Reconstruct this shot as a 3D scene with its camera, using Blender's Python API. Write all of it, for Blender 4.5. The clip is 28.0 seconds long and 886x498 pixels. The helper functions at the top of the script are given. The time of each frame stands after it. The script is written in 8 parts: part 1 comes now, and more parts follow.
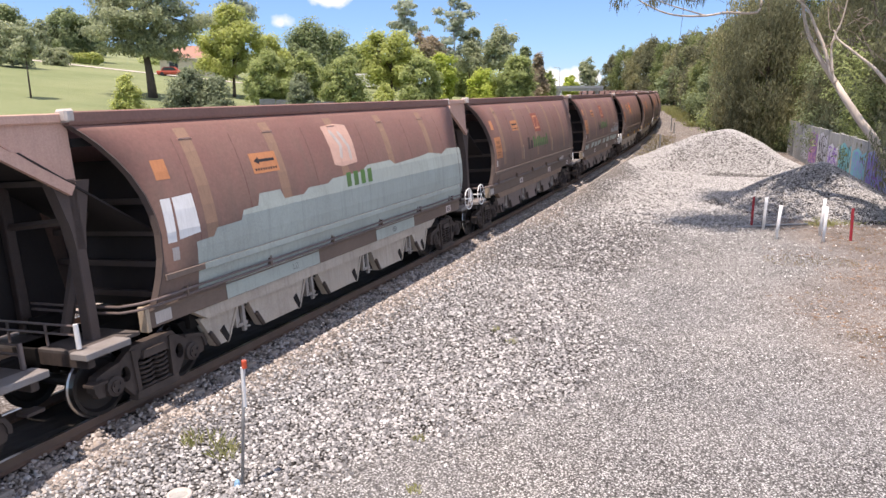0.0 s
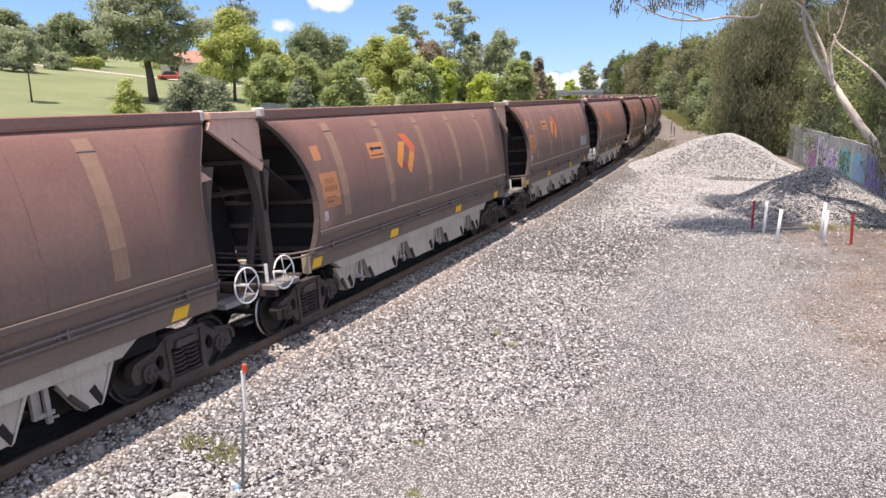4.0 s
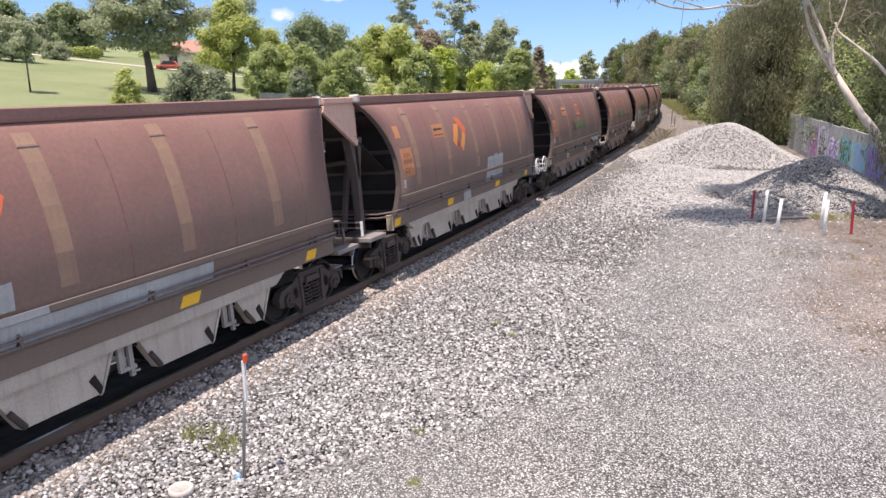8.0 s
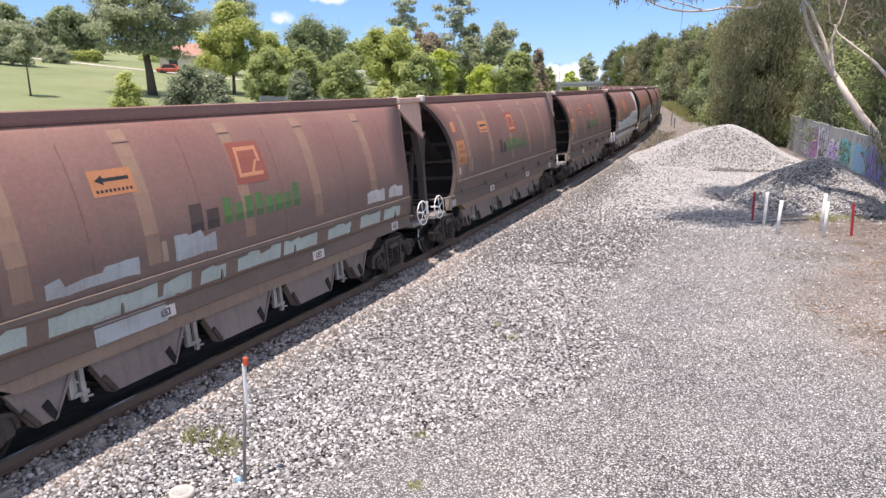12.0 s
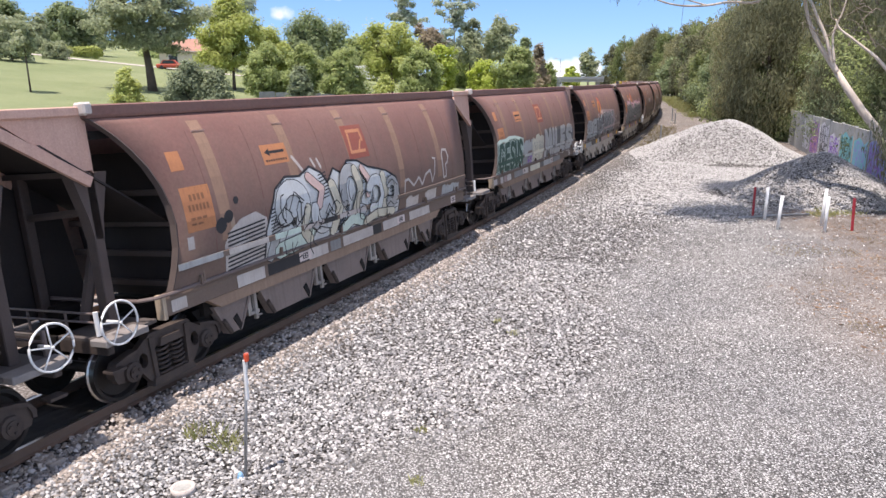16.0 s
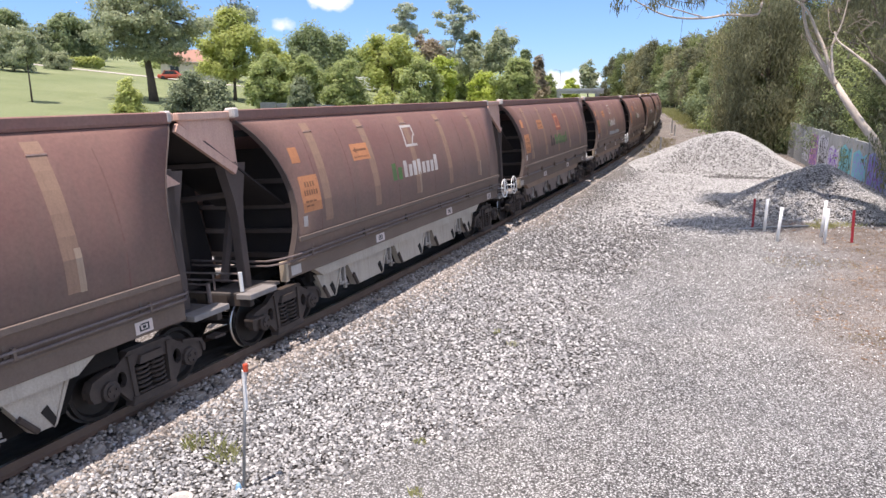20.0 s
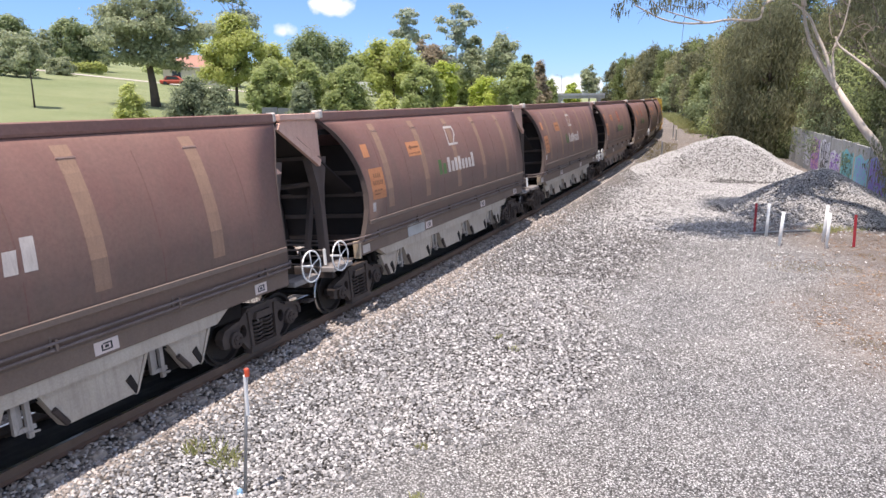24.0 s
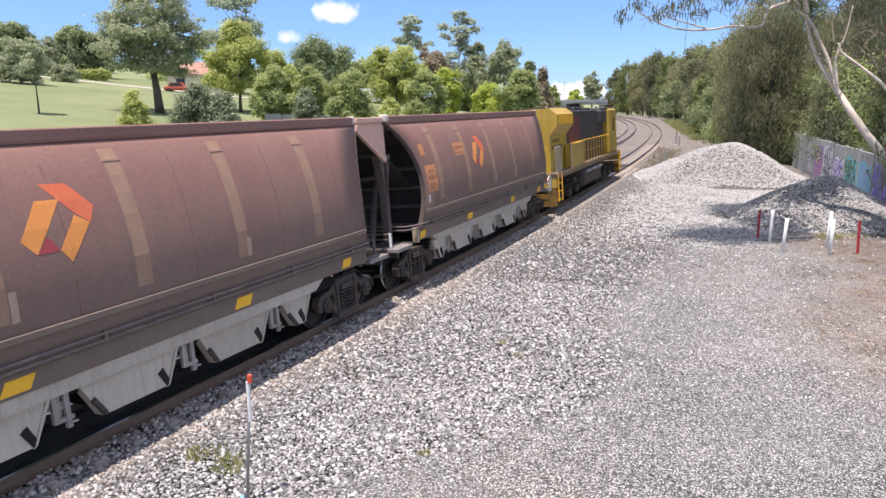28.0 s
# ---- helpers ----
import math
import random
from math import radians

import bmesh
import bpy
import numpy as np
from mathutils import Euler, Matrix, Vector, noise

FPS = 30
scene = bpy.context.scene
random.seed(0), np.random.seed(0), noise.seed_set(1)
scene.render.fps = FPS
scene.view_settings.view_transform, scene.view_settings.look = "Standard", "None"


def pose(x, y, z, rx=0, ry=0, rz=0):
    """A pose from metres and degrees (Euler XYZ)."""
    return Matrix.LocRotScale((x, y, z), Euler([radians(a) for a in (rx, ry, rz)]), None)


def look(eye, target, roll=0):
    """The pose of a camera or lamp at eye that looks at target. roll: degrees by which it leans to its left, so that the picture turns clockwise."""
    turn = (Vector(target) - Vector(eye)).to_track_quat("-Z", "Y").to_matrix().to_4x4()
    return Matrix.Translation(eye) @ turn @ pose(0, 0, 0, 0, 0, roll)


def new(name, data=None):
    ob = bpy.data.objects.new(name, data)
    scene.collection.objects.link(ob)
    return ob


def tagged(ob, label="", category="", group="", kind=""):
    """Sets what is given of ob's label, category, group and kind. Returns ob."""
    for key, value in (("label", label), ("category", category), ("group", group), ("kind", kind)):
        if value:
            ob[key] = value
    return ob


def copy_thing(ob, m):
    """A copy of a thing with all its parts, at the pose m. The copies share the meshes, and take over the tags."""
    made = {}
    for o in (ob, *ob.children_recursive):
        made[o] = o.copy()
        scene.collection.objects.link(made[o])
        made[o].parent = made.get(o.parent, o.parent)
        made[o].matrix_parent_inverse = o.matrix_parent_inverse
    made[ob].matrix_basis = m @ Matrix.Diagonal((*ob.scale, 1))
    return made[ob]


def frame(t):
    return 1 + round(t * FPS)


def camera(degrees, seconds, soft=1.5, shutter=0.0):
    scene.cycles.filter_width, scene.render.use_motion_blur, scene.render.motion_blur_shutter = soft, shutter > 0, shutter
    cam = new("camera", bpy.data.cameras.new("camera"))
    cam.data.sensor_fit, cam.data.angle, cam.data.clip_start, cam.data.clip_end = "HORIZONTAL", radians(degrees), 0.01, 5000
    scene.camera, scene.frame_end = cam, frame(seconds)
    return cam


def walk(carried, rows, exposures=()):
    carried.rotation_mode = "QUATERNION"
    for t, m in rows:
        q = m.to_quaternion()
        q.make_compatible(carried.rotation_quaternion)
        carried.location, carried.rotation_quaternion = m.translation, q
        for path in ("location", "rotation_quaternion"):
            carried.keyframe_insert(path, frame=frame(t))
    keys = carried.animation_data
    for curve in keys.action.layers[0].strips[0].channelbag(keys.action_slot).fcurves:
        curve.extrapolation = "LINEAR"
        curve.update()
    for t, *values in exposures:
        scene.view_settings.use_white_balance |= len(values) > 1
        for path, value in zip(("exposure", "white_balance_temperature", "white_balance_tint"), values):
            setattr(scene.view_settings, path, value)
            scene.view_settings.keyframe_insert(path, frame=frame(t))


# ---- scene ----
# ---------------------------------------------------------------- camera
EYE = 4.669
cam = camera(63.42, 28.0)
walk(cam, [
    (0.0, pose(0, 0, EYE, 77.510, 0.187, -0.041)),
    (0.5, pose(0, 0, EYE, 77.494, 0.207, -0.016)),
    (1.0, pose(0, 0, EYE, 77.488, 0.214, -0.018)),
    (1.5, pose(0, 0, EYE, 77.514, 0.193, -0.050)),
    (2.0, pose(0, 0, EYE, 77.575, 0.169, -0.086)),
    (2.5, pose(0, 0, EYE, 77.664, 0.153, -0.096)),
    (3.0, pose(0, 0, EYE, 77.758, 0.155, -0.077)),
    (3.5, pose(0, 0, EYE, 77.831, 0.171, -0.038)),
    (5.5, pose(0, 0, EYE, 77.652, 0.267, -0.015)),
    (6.0, pose(0, 0, EYE, 77.534, 0.258, -0.048)),
    (6.5, pose(0, 0, EYE, 77.402, 0.252, -0.071)),
    (7.0, pose(0, 0, EYE, 77.266, 0.259, -0.075)),
    (7.5, pose(0, 0, EYE, 77.135, 0.272, -0.056)),
    (8.0, pose(0, 0, EYE, 77.024, 0.278, -0.032)),
    (8.5, pose(0, 0, EYE, 76.962, 0.279, -0.013)),
    (9.0, pose(0, 0, EYE, 76.963, 0.281, 0.011)),
    (9.5, pose(0, 0, EYE, 77.028, 0.280, 0.026)),
    (10.0, pose(0, 0, EYE, 77.144, 0.273, 0.022)),
    (10.5, pose(0, 0, EYE, 77.257, 0.274, 0.003)),
    (11.0, pose(0, 0, EYE, 77.315, 0.310, -0.016)),
    (11.5, pose(0, 0, EYE, 77.301, 0.371, -0.030)),
    (12.0, pose(0, 0, EYE, 77.225, 0.419, -0.045)),
    (12.5, pose(0, 0, EYE, 77.115, 0.447, -0.068)),
    (14.5, pose(0, 0, EYE, 76.776, 0.488, -0.073)),
    (15.0, pose(0, 0, EYE, 76.767, 0.493, -0.043)),
    (15.5, pose(0, 0, EYE, 76.802, 0.511, -0.023)),
    (16.0, pose(0, 0, EYE, 76.879, 0.507, -0.023)),
    (16.5, pose(0, 0, EYE, 76.986, 0.481, -0.044)),
    (17.0, pose(0, 0, EYE, 77.120, 0.449, -0.056)),
    (17.5, pose(0, 0, EYE, 77.295, 0.413, -0.042)),
    (18.0, pose(0, 0, EYE, 77.499, 0.389, -0.018)),
    (18.5, pose(0, 0, EYE, 77.655, 0.375, 0.008)),
    (19.0, pose(0, 0, EYE, 77.714, 0.356, 0.033)),
    (19.5, pose(0, 0, EYE, 77.717, 0.340, 0.029)),
    (20.0, pose(0, 0, EYE, 77.732, 0.340, 0.003)),
    (20.5, pose(0, 0, EYE, 77.786, 0.350, -0.011)),
    (21.0, pose(0, 0, EYE, 77.855, 0.355, -0.012)),
    (21.5, pose(0, 0, EYE, 77.917, 0.346, -0.010)),
    (23.5, pose(0, 0, EYE, 78.079, 0.408, 0.106)),
    (24.0, pose(0, 0, EYE, 78.115, 0.400, 0.114)),
    (24.5, pose(0, 0, EYE, 78.165, 0.404, 0.141)),
    (25.0, pose(0, 0, EYE, 78.253, 0.400, 0.190)),
    (25.5, pose(0, 0, EYE, 78.373, 0.402, 0.251)),
    (26.0, pose(0, 0, EYE, 78.481, 0.422, 0.313)),
    (26.5, pose(0, 0, EYE, 78.542, 0.444, 0.358)),
    (27.0, pose(0, 0, EYE, 78.561, 0.458, 0.371)),
    (27.5, pose(0, 0, EYE, 78.579, 0.456, 0.363)),
    (28.0, pose(0, 0, EYE, 78.612, 0.420, 0.344)),
], [(0.0, 0.78, 7220, 19), (3.0, 0.78, 7200, 19), (11.0, 0.78, 6960, 18), (16.0, 0.78, 6850, 17), (28.0, 0.78, 6850, 17)])
# ---------------------------------------------------------------- light
SUN_TO = Vector((-0.165, -0.21, 1.0)).normalized()
sun = new("sun", bpy.data.lights.new("sun", "SUN"))
sun.data.energy, sun.data.angle, sun.data.color = 4.0, radians(0.6), (1.0, 0.955, 0.90)
sun.matrix_world = look((0, 0, 60), Vector((0, 0, 60)) - SUN_TO)
world = bpy.data.worlds.new("sky")
scene.world = world
world.use_nodes = True
wn, wl = world.node_tree.nodes, world.node_tree.links
sky = wn.new("ShaderNodeTexSky")
sky.sky_type, sky.sun_disc = "NISHITA", False
sky.sun_elevation = math.asin(SUN_TO.z)
sky.sun_rotation = math.atan2(SUN_TO.x, SUN_TO.y)
sky.air_density, sky.dust_density, sky.ozone_density, sky.altitude = 1.0, 0.2, 3.0, 1500
wn["Background"].inputs[1].default_value = 0.13


def clouds():
    """A few fair-weather clouds low over the park, and unseen ones overhead added as fill light, in the sky itself."""
    def op(kind, a, b=0.0):
        m = wn.new("ShaderNodeMath")
        m.operation = kind
        for sock, v in zip(m.inputs, (a, b)):
            if isinstance(v, (int, float)):
                sock.default_value = v
            else:
                wl.new(v, sock)
        return m.outputs[0]

    tc, sp = wn.new("ShaderNodeTexCoord"), wn.new("ShaderNodeSeparateXYZ")
    wl.new(tc.outputs["Generated"], sp.inputs[0])
    ahead = op("MAXIMUM", sp.outputs[1], 0.05)
    u, v = op("DIVIDE", sp.outputs[0], ahead), op("DIVIDE", sp.outputs[2], ahead)
    nz = wn.new("ShaderNodeTexNoise")
    nz.inputs["Scale"].default_value, nz.inputs["Detail"].default_value = 30, 7
    wl.new(tc.outputs["Generated"], nz.inputs["Vector"])
    total = 0.0
    for cu, cv, ru, rv, dens in ((-0.215, 0.088, 0.033, 0.014, 0.9), (-0.155, 0.124, 0.038, 0.016, 1.2), (-0.075, 0.150, 0.06, 0.012, 1.0), (0.17, 0.016, 0.06, 0.016, 1.5), (0.085, 0.060, 0.03, 0.008, 0.35), (-0.05, 0.36, 0.3, 0.05, 0.6), (0.5, 0.6, 0.3, 0.1, 0.7)):
        a, b = op("DIVIDE", op("SUBTRACT", u, cu), ru), op("DIVIDE", op("SUBTRACT", v, cv), rv)
        r = op("SQRT", op("ADD", op("MULTIPLY", a, a), op("MULTIPLY", b, b)))
        e = op("MULTIPLY", op("SUBTRACT", op("ADD", 0.75, op("MULTIPLY", op("SUBTRACT", nz.outputs[0], 0.5), 3.0)), r), 1.25 * dens)
        total = op("ADD", total, op("MINIMUM", op("MAXIMUM", e, 0.0), 1.0))
    # clouds above the view, added to make the fill light stronger and whiter
    high = wn.new("ShaderNodeTexNoise")
    high.inputs["Scale"].default_value, high.inputs["Detail"].default_value = 3.2, 7
    wl.new(tc.outputs["Generated"], high.inputs["Vector"])
    fill_cloud = op("MULTIPLY", op("SUBTRACT", high.outputs[0], 0.43), 7.0)
    up = op("MULTIPLY", op("SUBTRACT", sp.outputs[2], 0.18), 6.0)
    fill_cloud = op("MULTIPLY", op("MINIMUM", op("MAXIMUM", fill_cloud, 0.0), 0.9), op("MINIMUM", op("MAXIMUM", up, 0.0), 1.0))
    total = op("MAXIMUM", total, fill_cloud)
    mx = wn.new("ShaderNodeMix")
    mx.data_type = "RGBA"
    wl.new(op("MINIMUM", total, 0.95), mx.inputs[0])
    # clearer, bluer air low down, as after rain
    lift = op("MINIMUM", op("MAXIMUM", op("DIVIDE", v, 0.45), 0.0), 1.0)
    tint = wn.new("ShaderNodeMix")
    tint.data_type = "RGBA"
    wl.new(lift, tint.inputs[0])
    tint.inputs[6].default_value, tint.inputs[7].default_value = (0.35, 0.495, 0.745, 1), (0.76, 0.92, 1.06, 1)
    mul = wn.new("ShaderNodeMix")
    mul.data_type, mul.blend_type = "RGBA", "MULTIPLY"
    mul.inputs[0].default_value = 1.0
    wl.new(sky.outputs[0], mul.inputs[6])
    wl.new(tint.outputs[2], mul.inputs[7])
    wl.new(mul.outputs[2], mx.inputs[6])
    mx.inputs[7].default_value = (5.6, 5.8, 6.2, 1)
    wl.new(mx.outputs[2], wn["Background"].inputs[0])


clouds()


# ---------------------------------------------------------------- materials
def mat(name, rough=0.8, metal=0.0):
    m = bpy.data.materials.new(name)
    m.use_nodes = True
    n = m.node_tree.nodes
    b = n["Principled BSDF"]
    b.inputs["Roughness"].default_value, b.inputs["Metallic"].default_value = rough, metal
    b.inputs["Specular IOR Level"].default_value = 0.3
    return m, n, m.node_tree.links, b


def coords(n, l, kind="Object", scale=(1, 1, 1), shift=False):
    tc, mp = n.new("ShaderNodeTexCoord"), n.new("ShaderNodeMapping")
    mp.inputs["Scale"].default_value = scale
    l.new(tc.outputs[kind], mp.inputs["Vector"])
    if shift:  # another patch of the pattern for each object
        oi, cx = n.new("ShaderNodeObjectInfo"), n.new("ShaderNodeCombineXYZ")
        for k, f in enumerate((61.0, 17.0, 37.0)):
            l.new(maths(n, l, "MULTIPLY", oi.outputs["Random"], f), cx.inputs[k])
        l.new(cx.outputs[0], mp.inputs["Location"])
    return mp.outputs[0]


def noise_tex(n, l, vec, scale, detail=4.0, rough=0.6):
    t = n.new("ShaderNodeTexNoise")
    t.inputs["Scale"].default_value, t.inputs["Detail"].default_value, t.inputs["Roughness"].default_value = scale, detail, rough
    l.new(vec, t.inputs["Vector"])
    return t.outputs[0]


def ramp(n, l, fac, *stops):
    r = n.new("ShaderNodeValToRGB")
    e = r.color_ramp.elements
    while len(e) < len(stops):
        e.new(0.5)
    for el, (pos, col) in zip(e, stops):
        el.position, el.color = pos, (*col, 1) if len(col) == 3 else col
    l.new(fac, r.inputs[0])
    return r.outputs[0]


def mix(n, l, fac, a, b, mode="MIX"):
    m = n.new("ShaderNodeMix")
    m.data_type, m.blend_type = "RGBA", mode
    for sock, v in ((m.inputs[0], fac), (m.inputs[6], a), (m.inputs[7], b)):
        if isinstance(v, (int, float)):
            sock.default_value = v
        elif isinstance(v, tuple):
            sock.default_value = (*v, 1)
        else:
            l.new(v, sock)
    return m.outputs[2]


def maths(n, l, op, a, b=0.5):
    m = n.new("ShaderNodeMath")
    m.operation = op
    for sock, v in zip(m.inputs, (a, b)):
        if isinstance(v, (int, float)):
            sock.default_value = v
        else:
            l.new(v, sock)
    return m.outputs[0]


def bump(n, l, b, height, strength=0.4, dist=0.01):
    t = n.new("ShaderNodeBump")
    t.inputs["Strength"].default_value, t.inputs["Distance"].default_value = strength, dist
    l.new(height, t.inputs["Height"])
    l.new(t.outputs[0], b.inputs["Normal"])


G1, K0 = (0, 0, 0), (1, 1, 1)


def painted(name, base, dirt, rough=0.75, scale=1.0, amount=0.5, metal=0.0, streak=True, vary=0.0, dust=None):
    """Worn paint: base colour with broad stains, fine grain and rain streaks."""
    m, n, l, b = mat(name, rough, metal)
    v = coords(n, l, shift=vary > 0)
    big = ramp(n, l, noise_tex(n, l, v, 0.9 * scale, 6), (0.35, G1), (0.72, K0))
    col = mix(n, l, maths(n, l, "MULTIPLY", big, amount), base, dirt)
    if streak:
        sv = coords(n, l, scale=(5 * scale, 5 * scale, 0.35 * scale), shift=vary > 0)
        st = ramp(n, l, noise_tex(n, l, sv, 2.0, 4), (0.48, G1), (0.75, K0))
        col = mix(n, l, maths(n, l, "MULTIPLY", st, amount * 0.7), col, tuple(c * 0.75 for c in dirt))
    if dust:  # road and coal dust clinging to the lower part, in uneven runs
        d_col, d_low, d_high, d_most = dust
        sp = n.new("ShaderNodeSeparateXYZ")
        l.new(coords(n, l), sp.inputs[0])
        lift = maths(n, l, "DIVIDE", maths(n, l, "SUBTRACT", d_high, sp.outputs[2]), d_high - d_low)
        rag = maths(n, l, "MULTIPLY", maths(n, l, "SUBTRACT", noise_tex(n, l, coords(n, l, scale=(2.2, 1, 0.5), shift=True), 1.6, 5), 0.5), 1.3)
        lay = ramp(n, l, maths(n, l, "ADD", lift, rag), (0.0, G1), (1.0, (d_most,) * 3))
        col = mix(n, l, lay, col, d_col)
    fine = noise_tex(n, l, v, 30 * scale, 4, 0.7)
    col = mix(n, l, 0.35, col, ramp(n, l, fine, (0.2, (0.25,) * 3), (0.8, (0.75,) * 3)), "OVERLAY")
    if vary:
        oi = n.new("ShaderNodeObjectInfo")
        hs = n.new("ShaderNodeHueSaturation")
        l.new(maths(n, l, "ADD", maths(n, l, "MULTIPLY", oi.outputs["Random"], vary), 1 - vary / 2), hs.inputs["Value"])
        l.new(col, hs.inputs["Color"])
        col = hs.outputs[0]
    l.new(col, b.inputs["Base Color"])
    bump(n, l, b, fine, 0.15, 0.004)
    return m


def leafy(name, dark, light, trans=0.25):
    m, n, l, b = mat(name, 0.6)
    g = n.new("ShaderNodeNewGeometry")
    v = coords(n, l)
    c1 = mix(n, l, g.outputs["Random Per Island"], dark, light)
    c2 = mix(n, l, ramp(n, l, noise_tex(n, l, v, 0.35, 3), (0.35, G1), (0.65, K0)), c1, tuple(c * 0.95 for c in dark))
    l.new(c2, b.inputs["Base Color"])
    b.inputs["Specular IOR Level"].default_value = 0.12
    tr = n.new("ShaderNodeBsdfTranslucent")
    l.new(c1, tr.inputs[0])
    ms = n.new("ShaderNodeMixShader")
    ms.inputs[0].default_value = trans
    l.new(b.outputs[0], ms.inputs[1])
    l.new(tr.outputs[0], ms.inputs[2])
    l.new(ms.outputs[0], n["Material Output"].inputs[0])
    return m


def ground_material():
    """Ballast, crusher dust, dirt and grass, mixed by the ground's zones."""
    m, n, l, b = mat("ground_surface", 0.95)
    b.inputs["Specular IOR Level"].default_value = 0.15
    v = coords(n, l, "Object")
    zone = n.new("ShaderNodeVertexColor")
    zone.layer_name = "zone"
    sep = n.new("ShaderNodeSeparateColor")
    l.new(zone.outputs[0], sep.inputs[0])

    def stones(size, cols, joint):
        vo = n.new("ShaderNodeTexVoronoi")
        vo.inputs["Scale"].default_value = 1 / size
        l.new(v, vo.inputs["Vector"])
        wn_ = n.new("ShaderNodeTexWhiteNoise")
        l.new(vo.outputs["Position"], wn_.inputs["Vector"])
        c = ramp(n, l, wn_.outputs["Value"], *cols)
        gap = ramp(n, l, vo.outputs["Distance"], (0.26, K0), (0.60, joint))
        return mix(n, l, 1.0, c, gap, "MULTIPLY"), vo.outputs["Distance"]

    coarse, d1 = stones(0.05, ((0.0, (0.17, 0.16, 0.155)), (0.45, (0.34, 0.325, 0.31)), (0.8, (0.50, 0.48, 0.46)), (1.0, (0.66, 0.64, 0.62))), (0.07, 0.067, 0.065))
    fine, d2 = stones(0.03, ((0.0, (0.19, 0.186, 0.182)), (0.5, (0.42, 0.411, 0.401)), (1.0, (0.74, 0.727, 0.71))), (0.20, 0.195, 0.19))
    big = noise_tex(n, l, v, 0.22, 5)
    mid = noise_tex(n, l, v, 1.3, 5)
    fine = mix(n, l, ramp(n, l, big, (0.42, G1), (0.75, (0.3, 0.3, 0.3))), fine, (0.37, 0.355, 0.34))
    fine = mix(n, l, 0.35, fine, ramp(n, l, mid, (0.3, (0.36,) * 3), (0.7, (0.64,) * 3)), "OVERLAY")
    lumps = noise_tex(n, l, v, 7.0, 7, 0.75)
    fine = mix(n, l, 0.55, fine, ramp(n, l, lumps, (0.32, (0.3,) * 3), (0.68, (0.7,) * 3)), "OVERLAY")
    brown = mix(n, l, ramp(n, l, mid, (0.35, G1), (0.65, K0)), (0.165, 0.122, 0.096), (0.28, 0.228, 0.19))
    brown = mix(n, l, 0.42, brown, fine)
    col = mix(n, l, sep.outputs[0], fine, coarse)
    col = mix(n, l, sep.outputs[2], col, brown)
    gr = mix(n, l, ramp(n, l, noise_tex(n, l, v, 0.08, 6), (0.35, G1), (0.65, K0)), (0.165, 0.20, 0.095), (0.24, 0.265, 0.14))
    gr = mix(n, l, 0.3, gr, ramp(n, l, noise_tex(n, l, v, 6, 4), (0.2, (0.2,) * 3), (0.8, (0.8,) * 3)), "OVERLAY")
    col = mix(n, l, sep.outputs[1], col, gr)
    tone = ramp(n, l, noise_tex(n, l, v, 0.16, 3, 0.5), (0.38, (0.86, 0.875, 0.9)), (0.6, K0))
    col = mix(n, l, 1.0, col, mix(n, l, sep.outputs[1], tone, K0), "MULTIPLY")
    l.new(col, b.inputs["Base Color"])
    hgt = mix(n, l, sep.outputs[0], d2, d1)
    bump(n, l, b, maths(n, l, "SUBTRACT", 1.0, hgt), 0.9, 0.03)
    return m


def stone_material(name, *tones):
    m, n, l, b = mat(name, 0.9)
    g = n.new("ShaderNodeNewGeometry")
    c = ramp(n, l, g.outputs["Random Per Island"], *tones)
    v = coords(n, l)
    c = mix(n, l, 0.4, c, ramp(n, l, noise_tex(n, l, v, 40, 3), (0.2, (0.25,) * 3), (0.8, (0.75,) * 3)), "OVERLAY")
    l.new(c, b.inputs["Base Color"])
    return m


BROWN = painted("brown_wagon_paint", (0.218, 0.11, 0.092), (0.262, 0.155, 0.124), 0.6, 0.6, 0.7, vary=0.18, dust=((0.155, 0.112, 0.088), 1.7, 3.5, 0.8))
BROWN.node_tree.nodes["Principled BSDF"].inputs["Specular IOR Level"].default_value = 0.3
SILL = painted("brown_sill_paint", (0.16, 0.115, 0.092), (0.205, 0.152, 0.122), 0.75, 1.0, 0.7, vary=0.15)
STRIP = painted("dusty_tan_strip", (0.29, 0.20, 0.145), (0.20, 0.135, 0.10), 0.8, 1.2, 0.6, vary=0.15)
TAN = painted("faded_tan_paint", (0.62, 0.39, 0.31), (0.5, 0.31, 0.245), 0.75, 1.2, 0.5)
BAND = painted("faded_ochre_band", (0.305, 0.19, 0.13), (0.245, 0.148, 0.11), 0.7, 1.5, 0.6)
# end sheets far darker than the wagon paint: shade of the recess painted in
ENDDARK = painted("shaded_brown_end_sheet", (0.030, 0.025, 0.025), (0.052, 0.041, 0.038), 0.85, 1.5, 0.6)
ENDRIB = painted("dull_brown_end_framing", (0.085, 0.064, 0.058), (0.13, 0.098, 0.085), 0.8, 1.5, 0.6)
PLATE = painted("worn_grey_deck_plate", (0.27, 0.25, 0.24), (0.14, 0.118, 0.108), 0.7, 2.5, 0.7, streak=False)
ENDPLATE = painted("faded_cream_corner", (0.46, 0.37, 0.27), (0.22, 0.16, 0.12), 0.7, 3, 0.7)
LATCH = painted("dull_latch_steel", (0.36, 0.325, 0.295), (0.15, 0.125, 0.11), 0.7, 3, 0.6)
DARK = painted("grimy_shade_steel", (0.022, 0.02, 0.02), (0.045, 0.038, 0.034), 0.8, 1.5, 0.6)
# nearly black: grime plus the shade below and inside, both in the colour
BLACKISH = painted("shade_black_steel", (0.012, 0.011, 0.011), (0.03, 0.025, 0.022), 0.85, 1.5, 0.6)
